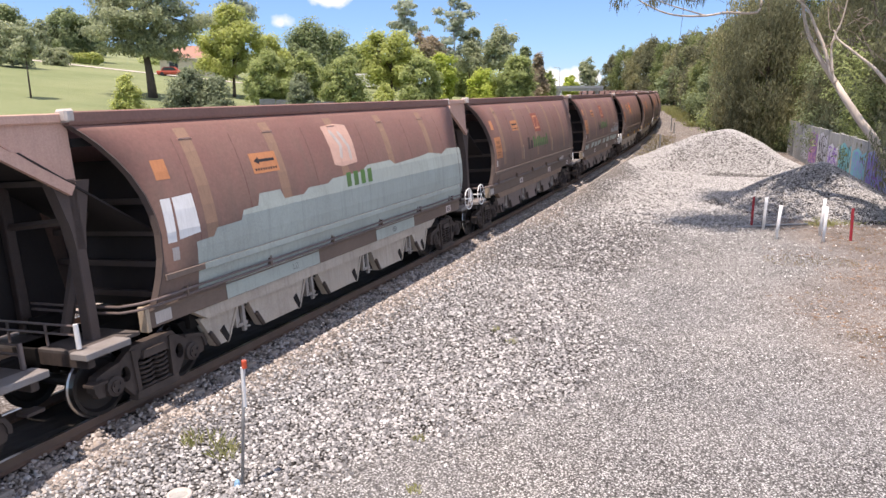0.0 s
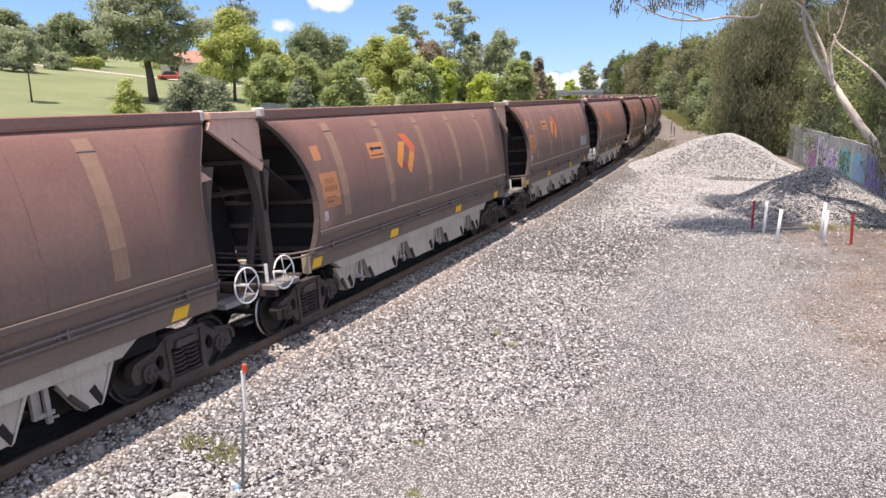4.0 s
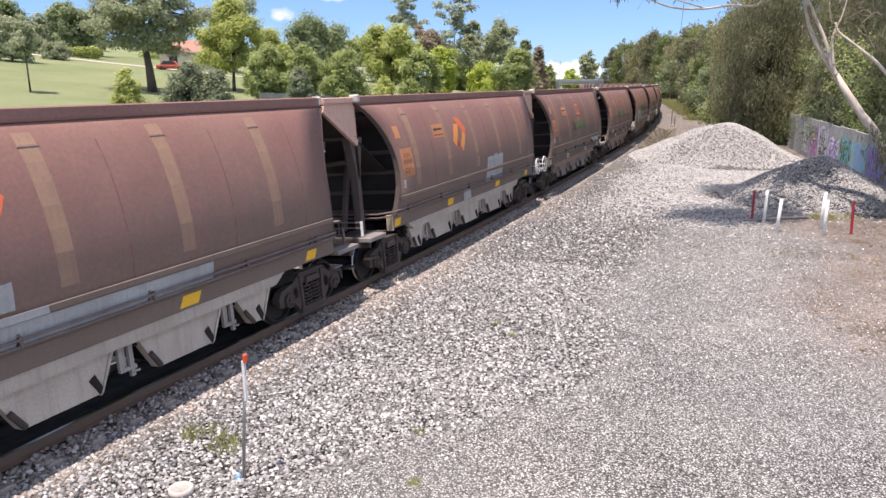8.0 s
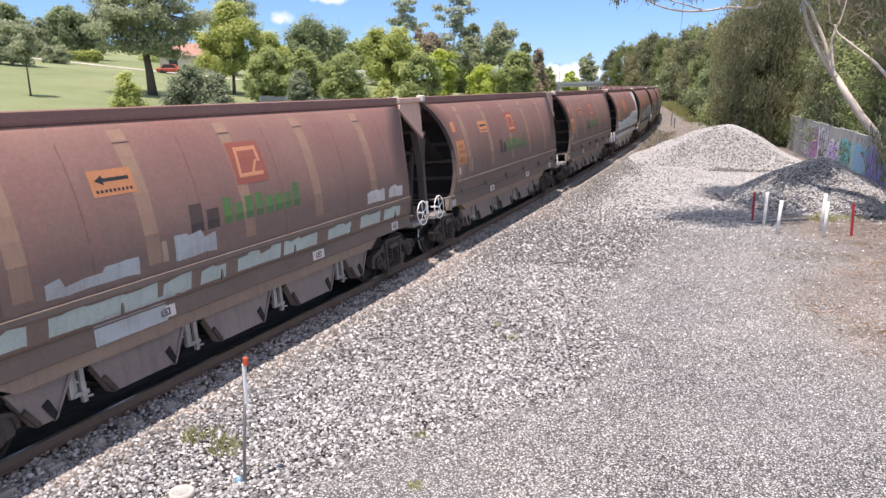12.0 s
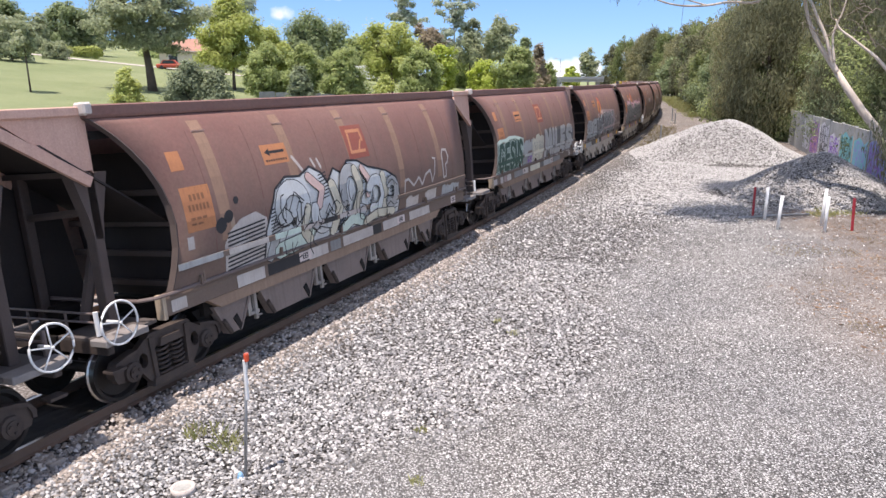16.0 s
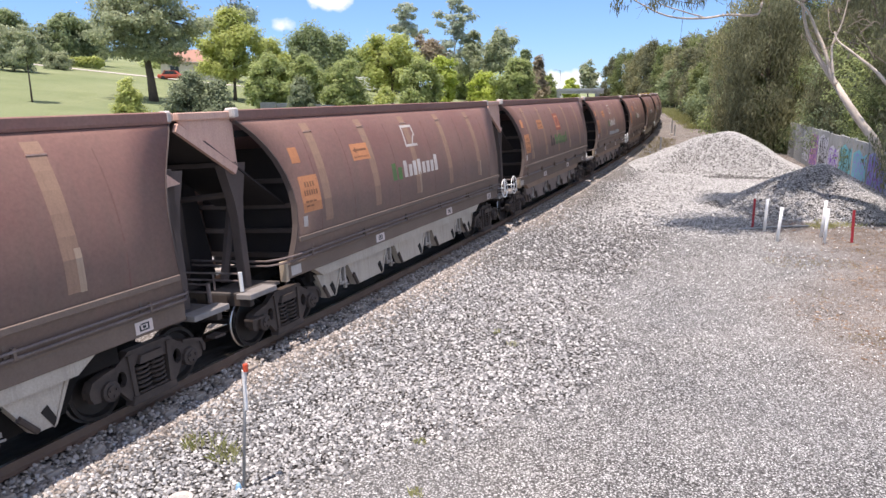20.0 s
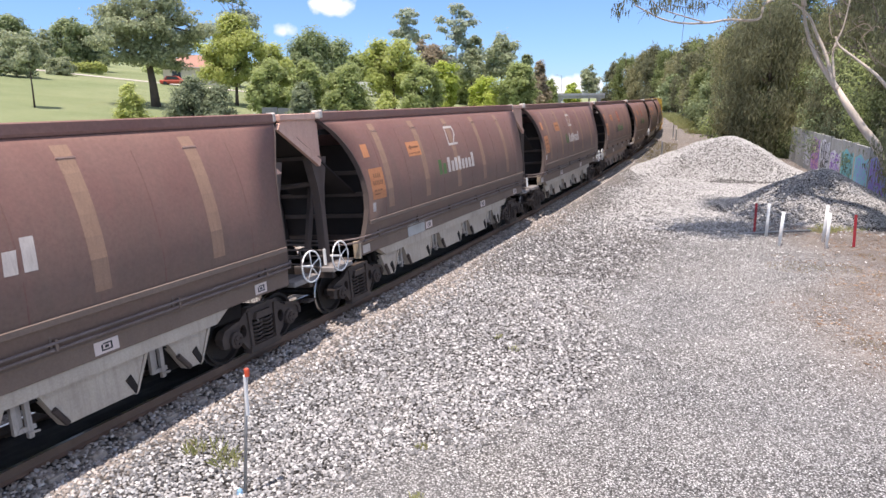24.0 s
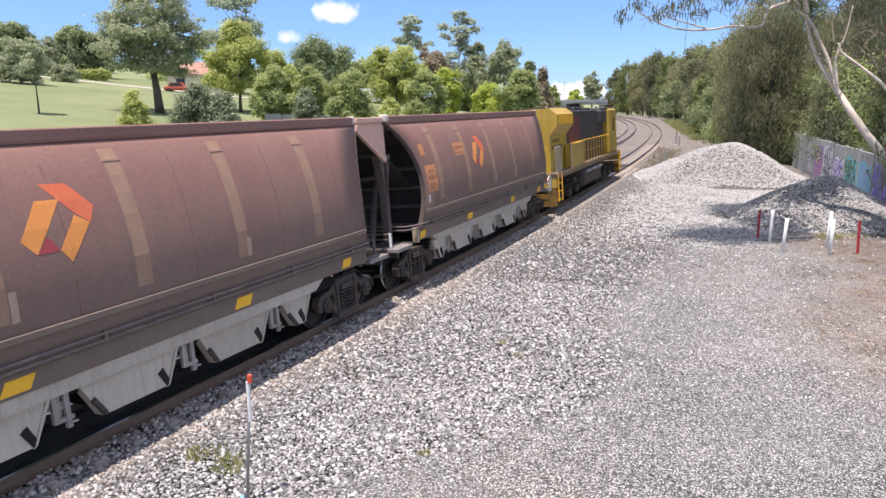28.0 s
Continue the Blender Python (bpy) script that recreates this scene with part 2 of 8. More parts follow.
FRAME = painted("dusty_bogie_steel", (0.043, 0.033, 0.03), (0.112, 0.084, 0.07), 0.75, 2.5, 0.7)
CREAM = painted("dirty_cream_paint", (0.47, 0.41, 0.345), (0.29, 0.235, 0.19), 0.7, 1.2, 0.55, vary=0.1)
SKIRT = painted("dusty_brown_skirt", (0.235, 0.185, 0.165), (0.15, 0.115, 0.10), 0.75, 1.2, 0.6, vary=0.1)
DECK = painted("grimy_platform_plate", (0.11, 0.095, 0.09), (0.06, 0.048, 0.044), 0.75, 2.5, 0.7, streak=False)
PIPE = painted("worn_pipe_paint", (0.19, 0.15, 0.14), (0.08, 0.058, 0.052), 0.5, 4, 0.6)
WHITE = painted("white_paint", (0.78, 0.78, 0.77), (0.55, 0.53, 0.50), 0.5, 3, 0.4)
CHALK = painted("faded_white_marking", (0.55, 0.50, 0.46), (0.32, 0.25, 0.22), 0.7, 3, 0.5)
ORANGE = painted("faded_orange_marking", (0.51, 0.215, 0.098), (0.40, 0.17, 0.088), 0.7, 2, 0.6, vary=0.2)
RED = painted("faded_red_marking", (0.42, 0.070, 0.040), (0.25, 0.07, 0.05), 0.7, 2, 0.6)
YELLOW = painted("yellow_marking", (0.85, 0.46, 0.03), (0.6, 0.32, 0.06), 0.6, 2, 0.3)
GREEN = painted("faded_green_marking", (0.085, 0.19, 0.055), (0.10, 0.11, 0.065), 0.7, 2, 0.7)
TEAL = painted("pale_teal_cover_paint", (0.40, 0.445, 0.405), (0.30, 0.315, 0.285), 0.65, 1.2, 0.6)
PALECOVER = painted("whitish_cover_paint", (0.60, 0.615, 0.605), (0.45, 0.44, 0.42), 0.65, 1.2, 0.5)
GREY = painted("pale_grey_cover_paint", (0.41, 0.415, 0.41), (0.28, 0.26, 0.24), 0.65, 1.2, 0.7)
PLATEINK = painted("faded_plate_lettering", (0.20, 0.09, 0.05), (0.30, 0.14, 0.07), 0.7, 2, 0.5)
INK = painted("black_spray_paint", (0.025, 0.025, 0.028), (0.05, 0.045, 0.045), 0.6, 2, 0.4)
SILVER = painted("silver_spray_paint", (0.40, 0.392, 0.382), (0.27, 0.26, 0.25), 0.5, 2, 0.6)
FOREST = painted("dark_green_spray_paint", (0.03, 0.085, 0.06), (0.05, 0.07, 0.055), 0.6, 2, 0.4)
MINT = painted("pale_mint_spray_paint", (0.55, 0.66, 0.58), (0.4, 0.45, 0.4), 0.6, 2, 0.5)
PINK = painted("pink_spray_paint", (0.6, 0.3, 0.4), (0.62, 0.5, 0.52), 0.6, 2, 0.4)
CHARCOAL = painted("charcoal_spray_paint", (0.13, 0.125, 0.122), (0.08, 0.075, 0.073), 0.6, 2, 0.5)
RAIL = painted("rusty_rail_steel", (0.15, 0.095, 0.07), (0.21, 0.138, 0.1), 0.8, 3, 0.6)
RAILTOP = mat("polished_rail_head", 0.28, 1.0)[0]
RAILTOP.node_tree.nodes["Principled BSDF"].inputs["Base Color"].default_value = (0.42, 0.40, 0.39, 1)
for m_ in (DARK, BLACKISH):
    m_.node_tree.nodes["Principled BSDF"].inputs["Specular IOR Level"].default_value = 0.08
STEEL = painted("grimy_wheel_steel", (0.026, 0.022, 0.021), (0.05, 0.04, 0.036), 0.55, 2, 0.6, 0.3, streak=False)
SLEEPER = painted("weathered_concrete_sleeper", (0.33, 0.28, 0.24), (0.22, 0.185, 0.16), 0.9, 3, 0.6)
CONCRETE = painted("weathered_concrete", (0.34, 0.345, 0.33), (0.22, 0.215, 0.20), 0.9, 0.8, 0.7)
POSTRED = painted("red_painted_steel", (0.40, 0.035, 0.05), (0.22, 0.05, 0.05), 0.6, 6, 0.5)
GALV = painted("galvanised_steel", (0.36, 0.37, 0.38), (0.22, 0.22, 0.22), 0.45, 6, 0.5, 0.6)
CAP = painted("orange_red_plastic_cap", (0.62, 0.09, 0.04), (0.5, 0.08, 0.04), 0.5, 6, 0.3)
BARK = painted("grey_brown_bark", (0.13, 0.10, 0.08), (0.07, 0.055, 0.045), 0.95, 1.5, 0.7)
PALEBARK = painted("pale_smooth_bark", (0.62, 0.53, 0.45), (0.38, 0.30, 0.245), 0.8, 1.5, 0.6)
TWIG = painted("bare_grey_twig", (0.30, 0.245, 0.205), (0.16, 0.125, 0.10), 0.9, 3, 0.5, streak=False)
LOCOYEL = painted("locomotive_yellow_paint", (0.50, 0.325, 0.045), (0.22, 0.15, 0.06), 0.5, 0.8, 0.6)
DECKEDGE = painted("grimy_yellow_brown_paint", (0.27, 0.18, 0.075), (0.12, 0.085, 0.055), 0.65, 1.2, 0.7)
PILOT = painted("scuffed_orange_yellow_paint", (0.48, 0.25, 0.04), (0.10, 0.07, 0.05), 0.65, 1.2, 0.8)
LOCODARK = painted("locomotive_dark_grey_paint", (0.045, 0.042, 0.045), (0.08, 0.065, 0.06), 0.6, 0.8, 0.5)
LOCORED = painted("locomotive_faded_red_panel", (0.16, 0.035, 0.035), (0.09, 0.045, 0.045), 0.6, 0.8, 0.5)
ROOFRED = painted("terracotta_roof_tiles", (0.38, 0.21, 0.16), (0.28, 0.16, 0.125), 0.85, 1, 0.5)
ROOFGREY = painted("pale_metal_roof", (0.55, 0.54, 0.50), (0.40, 0.38, 0.35), 0.6, 1, 0.4)
PLASTER = painted("cream_house_wall", (0.62, 0.56, 0.44), (0.5, 0.44, 0.34), 0.85, 1, 0.4)
GLASS = mat("dark_window_glass", 0.08)[0]
GLASS.node_tree.nodes["Principled BSDF"].inputs["Base Color"].default_value = (0.02, 0.023, 0.026, 1)
STONE = stone_material("crushed_stone", (0.0, (0.06, 0.06, 0.062)), (0.35, (0.19, 0.188, 0.19)), (0.75, (0.35, 0.345, 0.344)), (1.0, (0.60, 0.588, 0.576)))
GRIT = stone_material("gravel_chips", (0.0, (0.06, 0.059, 0.058)), (0.5, (0.275, 0.269, 0.262)), (0.85, (0.46, 0.449, 0.439)), (1.0, (0.70, 0.685, 0.67)))
DARKSTONE = stone_material("dark_crushed_stone", (0.0, (0.20, 0.197, 0.195)), (0.6, (0.35, 0.342, 0.336)), (1.0, (0.52, 0.51, 0.50)))
PALESTONE = stone_material("pale_crushed_stone", (0.0, (0.27, 0.265, 0.26)), (0.5, (0.38, 0.372, 0.365)), (1.0, (0.50, 0.49, 0.48)))
SEAMDARK = painted("grimy_seam_paint", (0.17, 0.09, 0.075), (0.21, 0.125, 0.1), 0.8, 1.0, 0.5)
LEAF_MID = leafy("mid_green_leaves", (0.270, 0.324, 0.138), (0.540, 0.600, 0.276), 0.6)
LEAF_DARK = leafy("dark_green_leaves", (0.220, 0.268, 0.147), (0.439, 0.506, 0.281), 0.58)
LEAF_LIGHT = leafy("yellow_green_leaves", (0.358, 0.403, 0.135), (0.650, 0.683, 0.277), 0.6)
LEAF_LIME = leafy("bright_lime_leaves", (0.389, 0.464, 0.101), (0.670, 0.734, 0.226), 0.6)
LEAF_GUM = leafy("grey_green_gum_leaves", (0.300, 0.348, 0.265), (0.552, 0.600, 0.479), 0.45)
LEAF_BIG = leafy("grey_green_park_leaves", (0.270, 0.306, 0.195), (0.540, 0.576, 0.376), 0.6)
LEAF_BROWN = leafy("olive_brown_leaves", (0.276, 0.230, 0.164), (0.494, 0.425, 0.304), 0.5)
LEAF_SHRUB = leafy("dull_green_shrub_leaves", (0.172, 0.207, 0.133), (0.356, 0.402, 0.253), 0.45)
NEEDLE = leafy("olive_drooping_needles", (0.235, 0.23, 0.125), (0.50, 0.48, 0.275), 0.5)
NEEDLE2 = leafy("dark_olive_drooping_needles", (0.145, 0.15, 0.09), (0.32, 0.32, 0.19), 0.45)
BELTDARK = leafy("deep_green_belt_leaves", (0.11, 0.14, 0.065), (0.26, 0.30, 0.14), 0.4)
DRYGRASS = leafy("dry_straw_blades", (0.22, 0.18, 0.09), (0.42, 0.36, 0.20), 0.3)
GREENBELT = leafy("green_belt_leaves", (0.165, 0.20, 0.085), (0.37, 0.41, 0.18), 0.5)
GRASSY = leafy("grass_blades", (0.33, 0.35, 0.13), (0.58, 0.55, 0.29), 0.55)


# ---------------------------------------------------------------- mesh helpers
def finish(name, bm, material, smooth=False):
    me = bpy.data.meshes.new(name)
    bmesh.ops.recalc_face_normals(bm, faces=bm.faces)
    bm.to_mesh(me)
    bm.free()
    me.materials.append(material)
    if smooth:
        me.polygons.foreach_set("use_smooth", [True] * len(me.polygons))
    return me


def part(name, bm, material, parent, label="", smooth=False):
    """Links a bmesh, or a mesh that is ready, as one mesh object under a thing or a part."""
    me = bm if isinstance(bm, bpy.types.Mesh) else finish(name, bm, material, smooth)
    ob = new(name, me)
    ob.parent = parent
    return tagged(ob, label)


def thing(name, label, category, m=None, group="", kind=""):
    ob = new(name)
    ob.empty_display_size = 0.2
    if m is not None:
        ob.matrix_basis = m
    return tagged(ob, label, category, group, kind)


def raw_mesh(name, verts, faces, material, smooth=False):
    me = bpy.data.meshes.new(name)
    me.from_pydata(verts, [], faces)
    me.materials.append(material)
    if smooth:
        me.polygons.foreach_set("use_smooth", [True] * len(me.polygons))
    return me


def box(bm, x0, x1, y0, y1, z0, z1, bev=0.0):
    vs = [bm.verts.new((x, y, z)) for x in (x0, x1) for y in (y0, y1) for z in (z0, z1)]
    fs = [bm.faces.new([vs[i] for i in q]) for q in ((0, 1, 3, 2), (4, 6, 7, 5), (0, 4, 5, 1), (2, 3, 7, 6), (0, 2, 6, 4), (1, 5, 7, 3))]
    if bev:
        bmesh.ops.bevel(bm, geom=list({e for f in fs for e in f.edges}), offset=bev, segments=1, affect="EDGES")
    return bm


def boxm(*a, bev=0.0):
    return box(bmesh.new(), *a, bev=bev)


def tube(bm, pts, r, seg=8, r2=None, cap=True):
    """A round bar along the points, its radius running from r to r2."""
    pts = [Vector(q) for q in pts]
    r2 = r if r2 is None else r2
    rings = []
    for i, q in enumerate(pts):
        d = (pts[min(i + 1, len(pts) - 1)] - pts[max(i - 1, 0)]).normalized()
        u = d.cross(Vector((0, 0, 1)) if abs(d.z) < 0.9 else Vector((1, 0, 0))).normalized()
        w = d.cross(u)
        rr = r + (r2 - r) * i / max(1, len(pts) - 1)
        rings.append([bm.verts.new(q + rr * (math.cos(a) * u + math.sin(a) * w)) for a in (2 * math.pi * k / seg for k in range(seg))])
    for a, b in zip(rings, rings[1:]):
        for k in range(seg):
            bm.faces.new((a[k], a[(k + 1) % seg], b[(k + 1) % seg], b[k]))
    if cap:
        bm.faces.new(rings[0][::-1])
        bm.faces.new(rings[-1])
    return bm


def tubem(pts, r, seg=8, r2=None):
    return tube(bmesh.new(), pts, r, seg, r2)


def prism(bm, outline, y0, y1):
    """A plate with an outline in x and z, from y0 to y1."""
    a = [bm.verts.new((x, y0, z)) for x, z in outline]
    b = [bm.verts.new((x, y1, z)) for x, z in outline]
    bm.faces.new(a)
    bm.faces.new(b[::-1])
    k = len(a)
    for i in range(k):
        bm.faces.new((a[i], b[i], b[(i + 1) % k], a[(i + 1) % k]))
    return bm


def prismm(outline, y0, y1):
    return prism(bmesh.new(), outline, y0, y1)


def lathe(bm, prof, seg=24, axis="y", at=(0, 0, 0)):
    """Spins (radius, along) round an axis through a point."""
    rings = []
    for r, h in prof:
        ring = []
        for k in range(seg):
            a = 2 * math.pi * k / seg
            c, s = r * math.cos(a), r * math.sin(a)
            v = (c, h, s) if axis == "y" else (c, s, h) if axis == "z" else (h, c, s)
            ring.append(bm.verts.new((v[0] + at[0], v[1] + at[1], v[2] + at[2])))
        rings.append(ring)
    for a, b in zip(rings, rings[1:]):
        for k in range(seg):
            bm.faces.new((a[k], a[(k + 1) % seg], b[(k + 1) % seg], b[k]))
    bm.faces.new(rings[0][::-1])
    bm.faces.new(rings[-1])
    return bm


# ---------------------------------------------------------------- the track's line
RADIUS, CANT = 804.3, 0.0758
TRACK0, HEAD0 = Vector((-10.312, 0.0)), radians(25.025)  # a point of the line, its heading to the right of +y
LEFT0 = Vector((-math.cos(HEAD0), math.sin(HEAD0)))
CENTRE = TRACK0 + LEFT0 * RADIUS


def line(s):
    """Position and direction angle (from +x) of the track's centre, s metres along."""
    a = -HEAD0 + s / RADIUS  # turned to the left
    d = Vector((-math.sin(a), math.cos(a)))
    q = CENTRE + RADIUS * Vector((d.y, -d.x))
    return q, math.pi / 2 + a


def spot(s, lat, z=0.0):
    """A point beside the track, lat metres to the right of its centre."""
    q, a = line(s)
    return Vector((q.x + lat * math.sin(a), q.y - lat * math.cos(a), z))


def lateral(x, y):
    """How far to the right of the track's centre a point lies (negative: left)."""
    return np.hypot(x - CENTRE.x, y - CENTRE.y) - RADIUS


def step(x, a, b):
    t = np.clip((x - a) / (b - a), 0, 1)
    return t * t * (3 - 2 * t)


FLAT = -0.35


def height(x, y):
    """The ground: level yard, ballast shoulder, and the park's slope beyond the line."""
    x, y = np.asarray(x, float), np.asarray(y, float)
    d = lateral(x, y)
    z = np.full(d.shape, FLAT)
    z = z + step(d, 3.0, 1.5) * (0.165 + 0.06 * np.clip(d, -2, 2) / 2) * step(d, -8.5, -7.0)
    left = -d
    z = z + np.where(left > 9, 0.118 * np.clip(left - 9, 0, 200) * step(left, 9, 26), 0)
    r = np.hypot(x, y)
    z = z + 0.02 * np.sin(x * 1.7 + 1) * np.sin(y * 1.3) * step(d, 2.5, 4) * step(r, 60, 30)
    # raked and trodden ballast: shallow humps and hollows
    lump = np.sin(x * 3.1 + 1.3 * np.sin(y * 1.9)) * np.sin(y * 2.7 + 1.7 * np.sin(x * 1.3)) + 0.6 * np.sin(x * 5.9 - y * 2.2) * np.sin(y * 6.3 + x)
    z = z + 0.028 * lump * step(d, 1.6, 2.6) * step(d, 11.0, 6.5) * step(r, 40, 22)
    return z


def ground_z(x, y):
    return float(height(np.array([x]), np.array([y]))[0])


def axis(lo, hi, fine_lo, fine_hi, fine, grow=1.12):
    out = list(np.arange(fine_lo, fine_hi, fine))
    st, a = fine, fine_hi
    while a < hi:
        out.append(a)
        st *= grow
        a += st
    out.append(hi)
    st, a = fine, fine_lo
    while a > lo:
        st *= grow
        a -= st
        out.insert(0, max(a, lo))
    return np.array(out)


def build_ground():
    xs, ys = axis(-2500, 2500, -9, 16, 0.16), axis(-1500, 4000, 6, 34, 0.16)
    gx, gy = np.meshgrid(xs, ys)
    gz = height(gx, gy)
    nx, ny = len(xs), len(ys)
    verts = np.stack([gx, gy, gz], -1).reshape(-1, 3)
    i = np.arange(nx * ny).reshape(ny, nx)
    faces = np.stack([i[:-1, :-1], i[:-1, 1:], i[1:, 1:], i[1:, :-1]], -1).reshape(-1, 4)
    me = bpy.data.meshes.new("ground")
    me.from_pydata(verts.tolist(), [], faces.tolist())
    me.polygons.foreach_set("use_smooth", [True] * len(me.polygons))
    x, y = verts[:, 0], verts[:, 1]
    d = lateral(x, y)
    wob = 0.8 * np.sin(x * 0.45 + 0.3 * y) + 0.5 * np.sin(y * 0.9 - x * 0.2)
    along = x * math.sin(HEAD0) + y * math.cos(HEAD0)
    ballast = step(d + 0.5 * wob + 1.3 * step(y, 11.5, 8.5), 6.9, 5.9) * step(d, -12, -9)
    grass = step(d, -10, -13)
    grass = np.maximum(grass, step(d + wob, 16, 20) * step(along, 44, 60))
    dirt = step(d + 0.8 * wob, 9.6, 12.4) * step(along, 11, 17)
    dirt = np.maximum(dirt, step(d + 0.4 * wob, 3.4, 4.4) * step(d + 0.6 * wob, 10, 7) * step(along, 46, 52) * 0.8)
    dirt = np.maximum(dirt, 0.6 * step(np.abs(d + 0.3 * wob), 2.7, 1.3))
    dirt = np.maximum(dirt, 0.75 * step(along, 62, 80) * step(np.abs(d - 0.5), 9.5, 8.0))
    att = me.color_attributes.new("zone", "FLOAT_COLOR", "POINT")
    att.data.foreach_set("color", np.stack([ballast, grass, dirt, np.ones_like(d)], -1).astype(np.float32).ravel())
    me.materials.append(ground_material())
    tagged(new("ground", me), "gravel yard beside the railway, grass slope beyond", "ground", kind="structure")


build_ground()


# ---------------------------------------------------------------- rails and sleepers
def build_track(name, offset, label, s0=-30.0, s1=330.0):
    root = thing(name, label, "railway track", kind="structure")
    sec = [(-0.07, -0.17), (0.07, -0.17), (0.07, -0.155), (0.012, -0.13), (0.012, -0.045), (0.036, -0.035), (0.036, -0.003), (-0.036, -0.003), (-0.036, -0.035), (-0.012, -0.045), (-0.012, -0.13), (-0.07, -0.155)]
    ss = np.arange(s0, s1, 3.0)
    cc, sc = math.cos(CANT), math.sin(CANT)
    for side in (-0.755, 0.755):
        verts, faces = [], []
        for s in ss:
            for u, z in sec:
                lat = side + u
                q = spot(s, offset + lat * cc - z * sc, z * cc + lat * sc)
                verts.append(q)
        k = len(sec)
        for i in range(len(ss) - 1):
            for j in range(k):
                faces.append((i * k + j, i * k + (j + 1) % k, (i + 1) * k + (j + 1) % k, (i + 1) * k + j))
        part("rail", raw_mesh("rail", verts, faces, RAIL), None, root, "rusty steel rail")
        verts, faces = [], []
        for s in ss:
            for u, z in ((-0.034, -0.003), (-0.028, 0.0), (0.028, 0.0), (0.034, -0.003)):
                lat = side + u
                verts.append(spot(s, offset + lat * cc - z * sc, z * cc + lat * sc + 0.001))
        for i in range(len(ss) - 1):
            for j in range(3):
                faces.append((i * 4 + j, i * 4 + j + 1, i * 4 + 5 + j, i * 4 + 4 + j))
        part("railhead", raw_mesh("railhead", verts, faces, RAILTOP), None, root, "polished running surface")
    slp = finish("sleeper", boxm(-0.115, 0.115, -1.28, 1.28, -0.36, -0.168, bev=0.015), SLEEPER)
    clip = bmesh.new()
    for s in (-0.755, 0.755):
        box(clip, -0.06, 0.06, s - 0.13, s - 0.07, -0.172, -0.135)
        box(clip, -0.06, 0.06, s + 0.07, s + 0.13, -0.172, -0.135)
    clip = finish("rail_clip", clip, RAIL)
    s = -4.0
    while s < (92 if offset == 0 else 34):
        q, a = line(s)
        at = spot(s, offset)
        for nm, me in (("sleeper", slp), ("rail_clip", clip)):
            if nm == "rail_clip" and (s > 30 or offset):
                continue
            ob = part(nm, me, None, root)
            ob.matrix_basis = Matrix.Translation(at) @ Matrix.Rotation(a, 4, "Z") @ Matrix.Rotation(-CANT, 4, "X")
        s += 0.66
    return root


# near-black strip between the rails: shade under the train put into colour
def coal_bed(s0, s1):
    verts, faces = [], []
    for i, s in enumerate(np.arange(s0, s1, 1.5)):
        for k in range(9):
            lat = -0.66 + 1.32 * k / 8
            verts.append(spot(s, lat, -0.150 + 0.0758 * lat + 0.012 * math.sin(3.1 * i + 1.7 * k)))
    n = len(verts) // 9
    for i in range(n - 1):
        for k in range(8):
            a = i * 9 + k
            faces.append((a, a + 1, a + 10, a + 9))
    me = raw_mesh("coal_dust", verts, faces, UNDERSHADE)
    tagged(new("coal_dust", me), "dark strip painting the train's shade on the ballast between the rails", "coal dust", kind="stuff")


UNDERSHADE = painted("undertrain_shade_tone", (0.02, 0.018, 0.017), (0.05, 0.043, 0.038), 0.95, 4, 0.8, streak=False)
build_track("railway_track", 0.0, "curved railway track with rusty rails on ballast")
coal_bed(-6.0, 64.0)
build_track("railway_track", -4.3, "second parallel railway track beyond the train")

# ---------------------------------------------------------------- coal wagons
PITCH = 14.602
Z_ = np.array([1.44, 1.52, 1.62, 1.85, 2.15, 2.5, 2.8, 3.1, 3.4, 3.65, 3.88, 4.05, 4.18])
B_ = np.array([1.345, 1.367, 1.39, 1.43, 1.46, 1.46, 1.425, 1.37, 1.29, 1.205, 1.105, 1.00, 0.89])
A_ = np.array([0.61, 0.63, 0.66, 0.72, 0.78, 0.80, 0.78, 0.71, 0.59, 0.44, 0.27, 0.12, 0.0])
XN, XF = -6.40, 6.66  # the side sheet's top corners, near and far


def bulge(z):
    return float(np.interp(z, Z_, B_))


def inset(z):
    return float(np.interp(z, Z_, A_))


def side_sheet(sign):
    bm = bmesh.new()
    cols = 15
    grids = []
    for off in (0.0, -0.03):
        g = []
        for z, b_, a_ in zip(Z_, B_, A_):
            x0, x1 = XN + a_, XF - a_
            g.append([bm.verts.new((x0 + (x1 - x0) * i / (cols - 1), sign * (b_ + off), z)) for i in range(cols)])
        grids.append(g)
        for r0, r1 in zip(g, g[1:]):
            for i in range(cols - 1):
                bm.faces.new((r0[i], r0[i + 1], r1[i + 1], r1[i]))
    o, n_ = grids
    ring = lambda g: [r[0] for r in g] + g[-1][1:-1] + [r[-1] for r in g[::-1]] + g[0][-2:0:-1]
    a, b = ring(o), ring(n_)
    for i in range(len(a)):
        bm.faces.new((a[i], a[(i + 1) % len(a)], b[(i + 1) % len(b)], b[i]))
    return bm


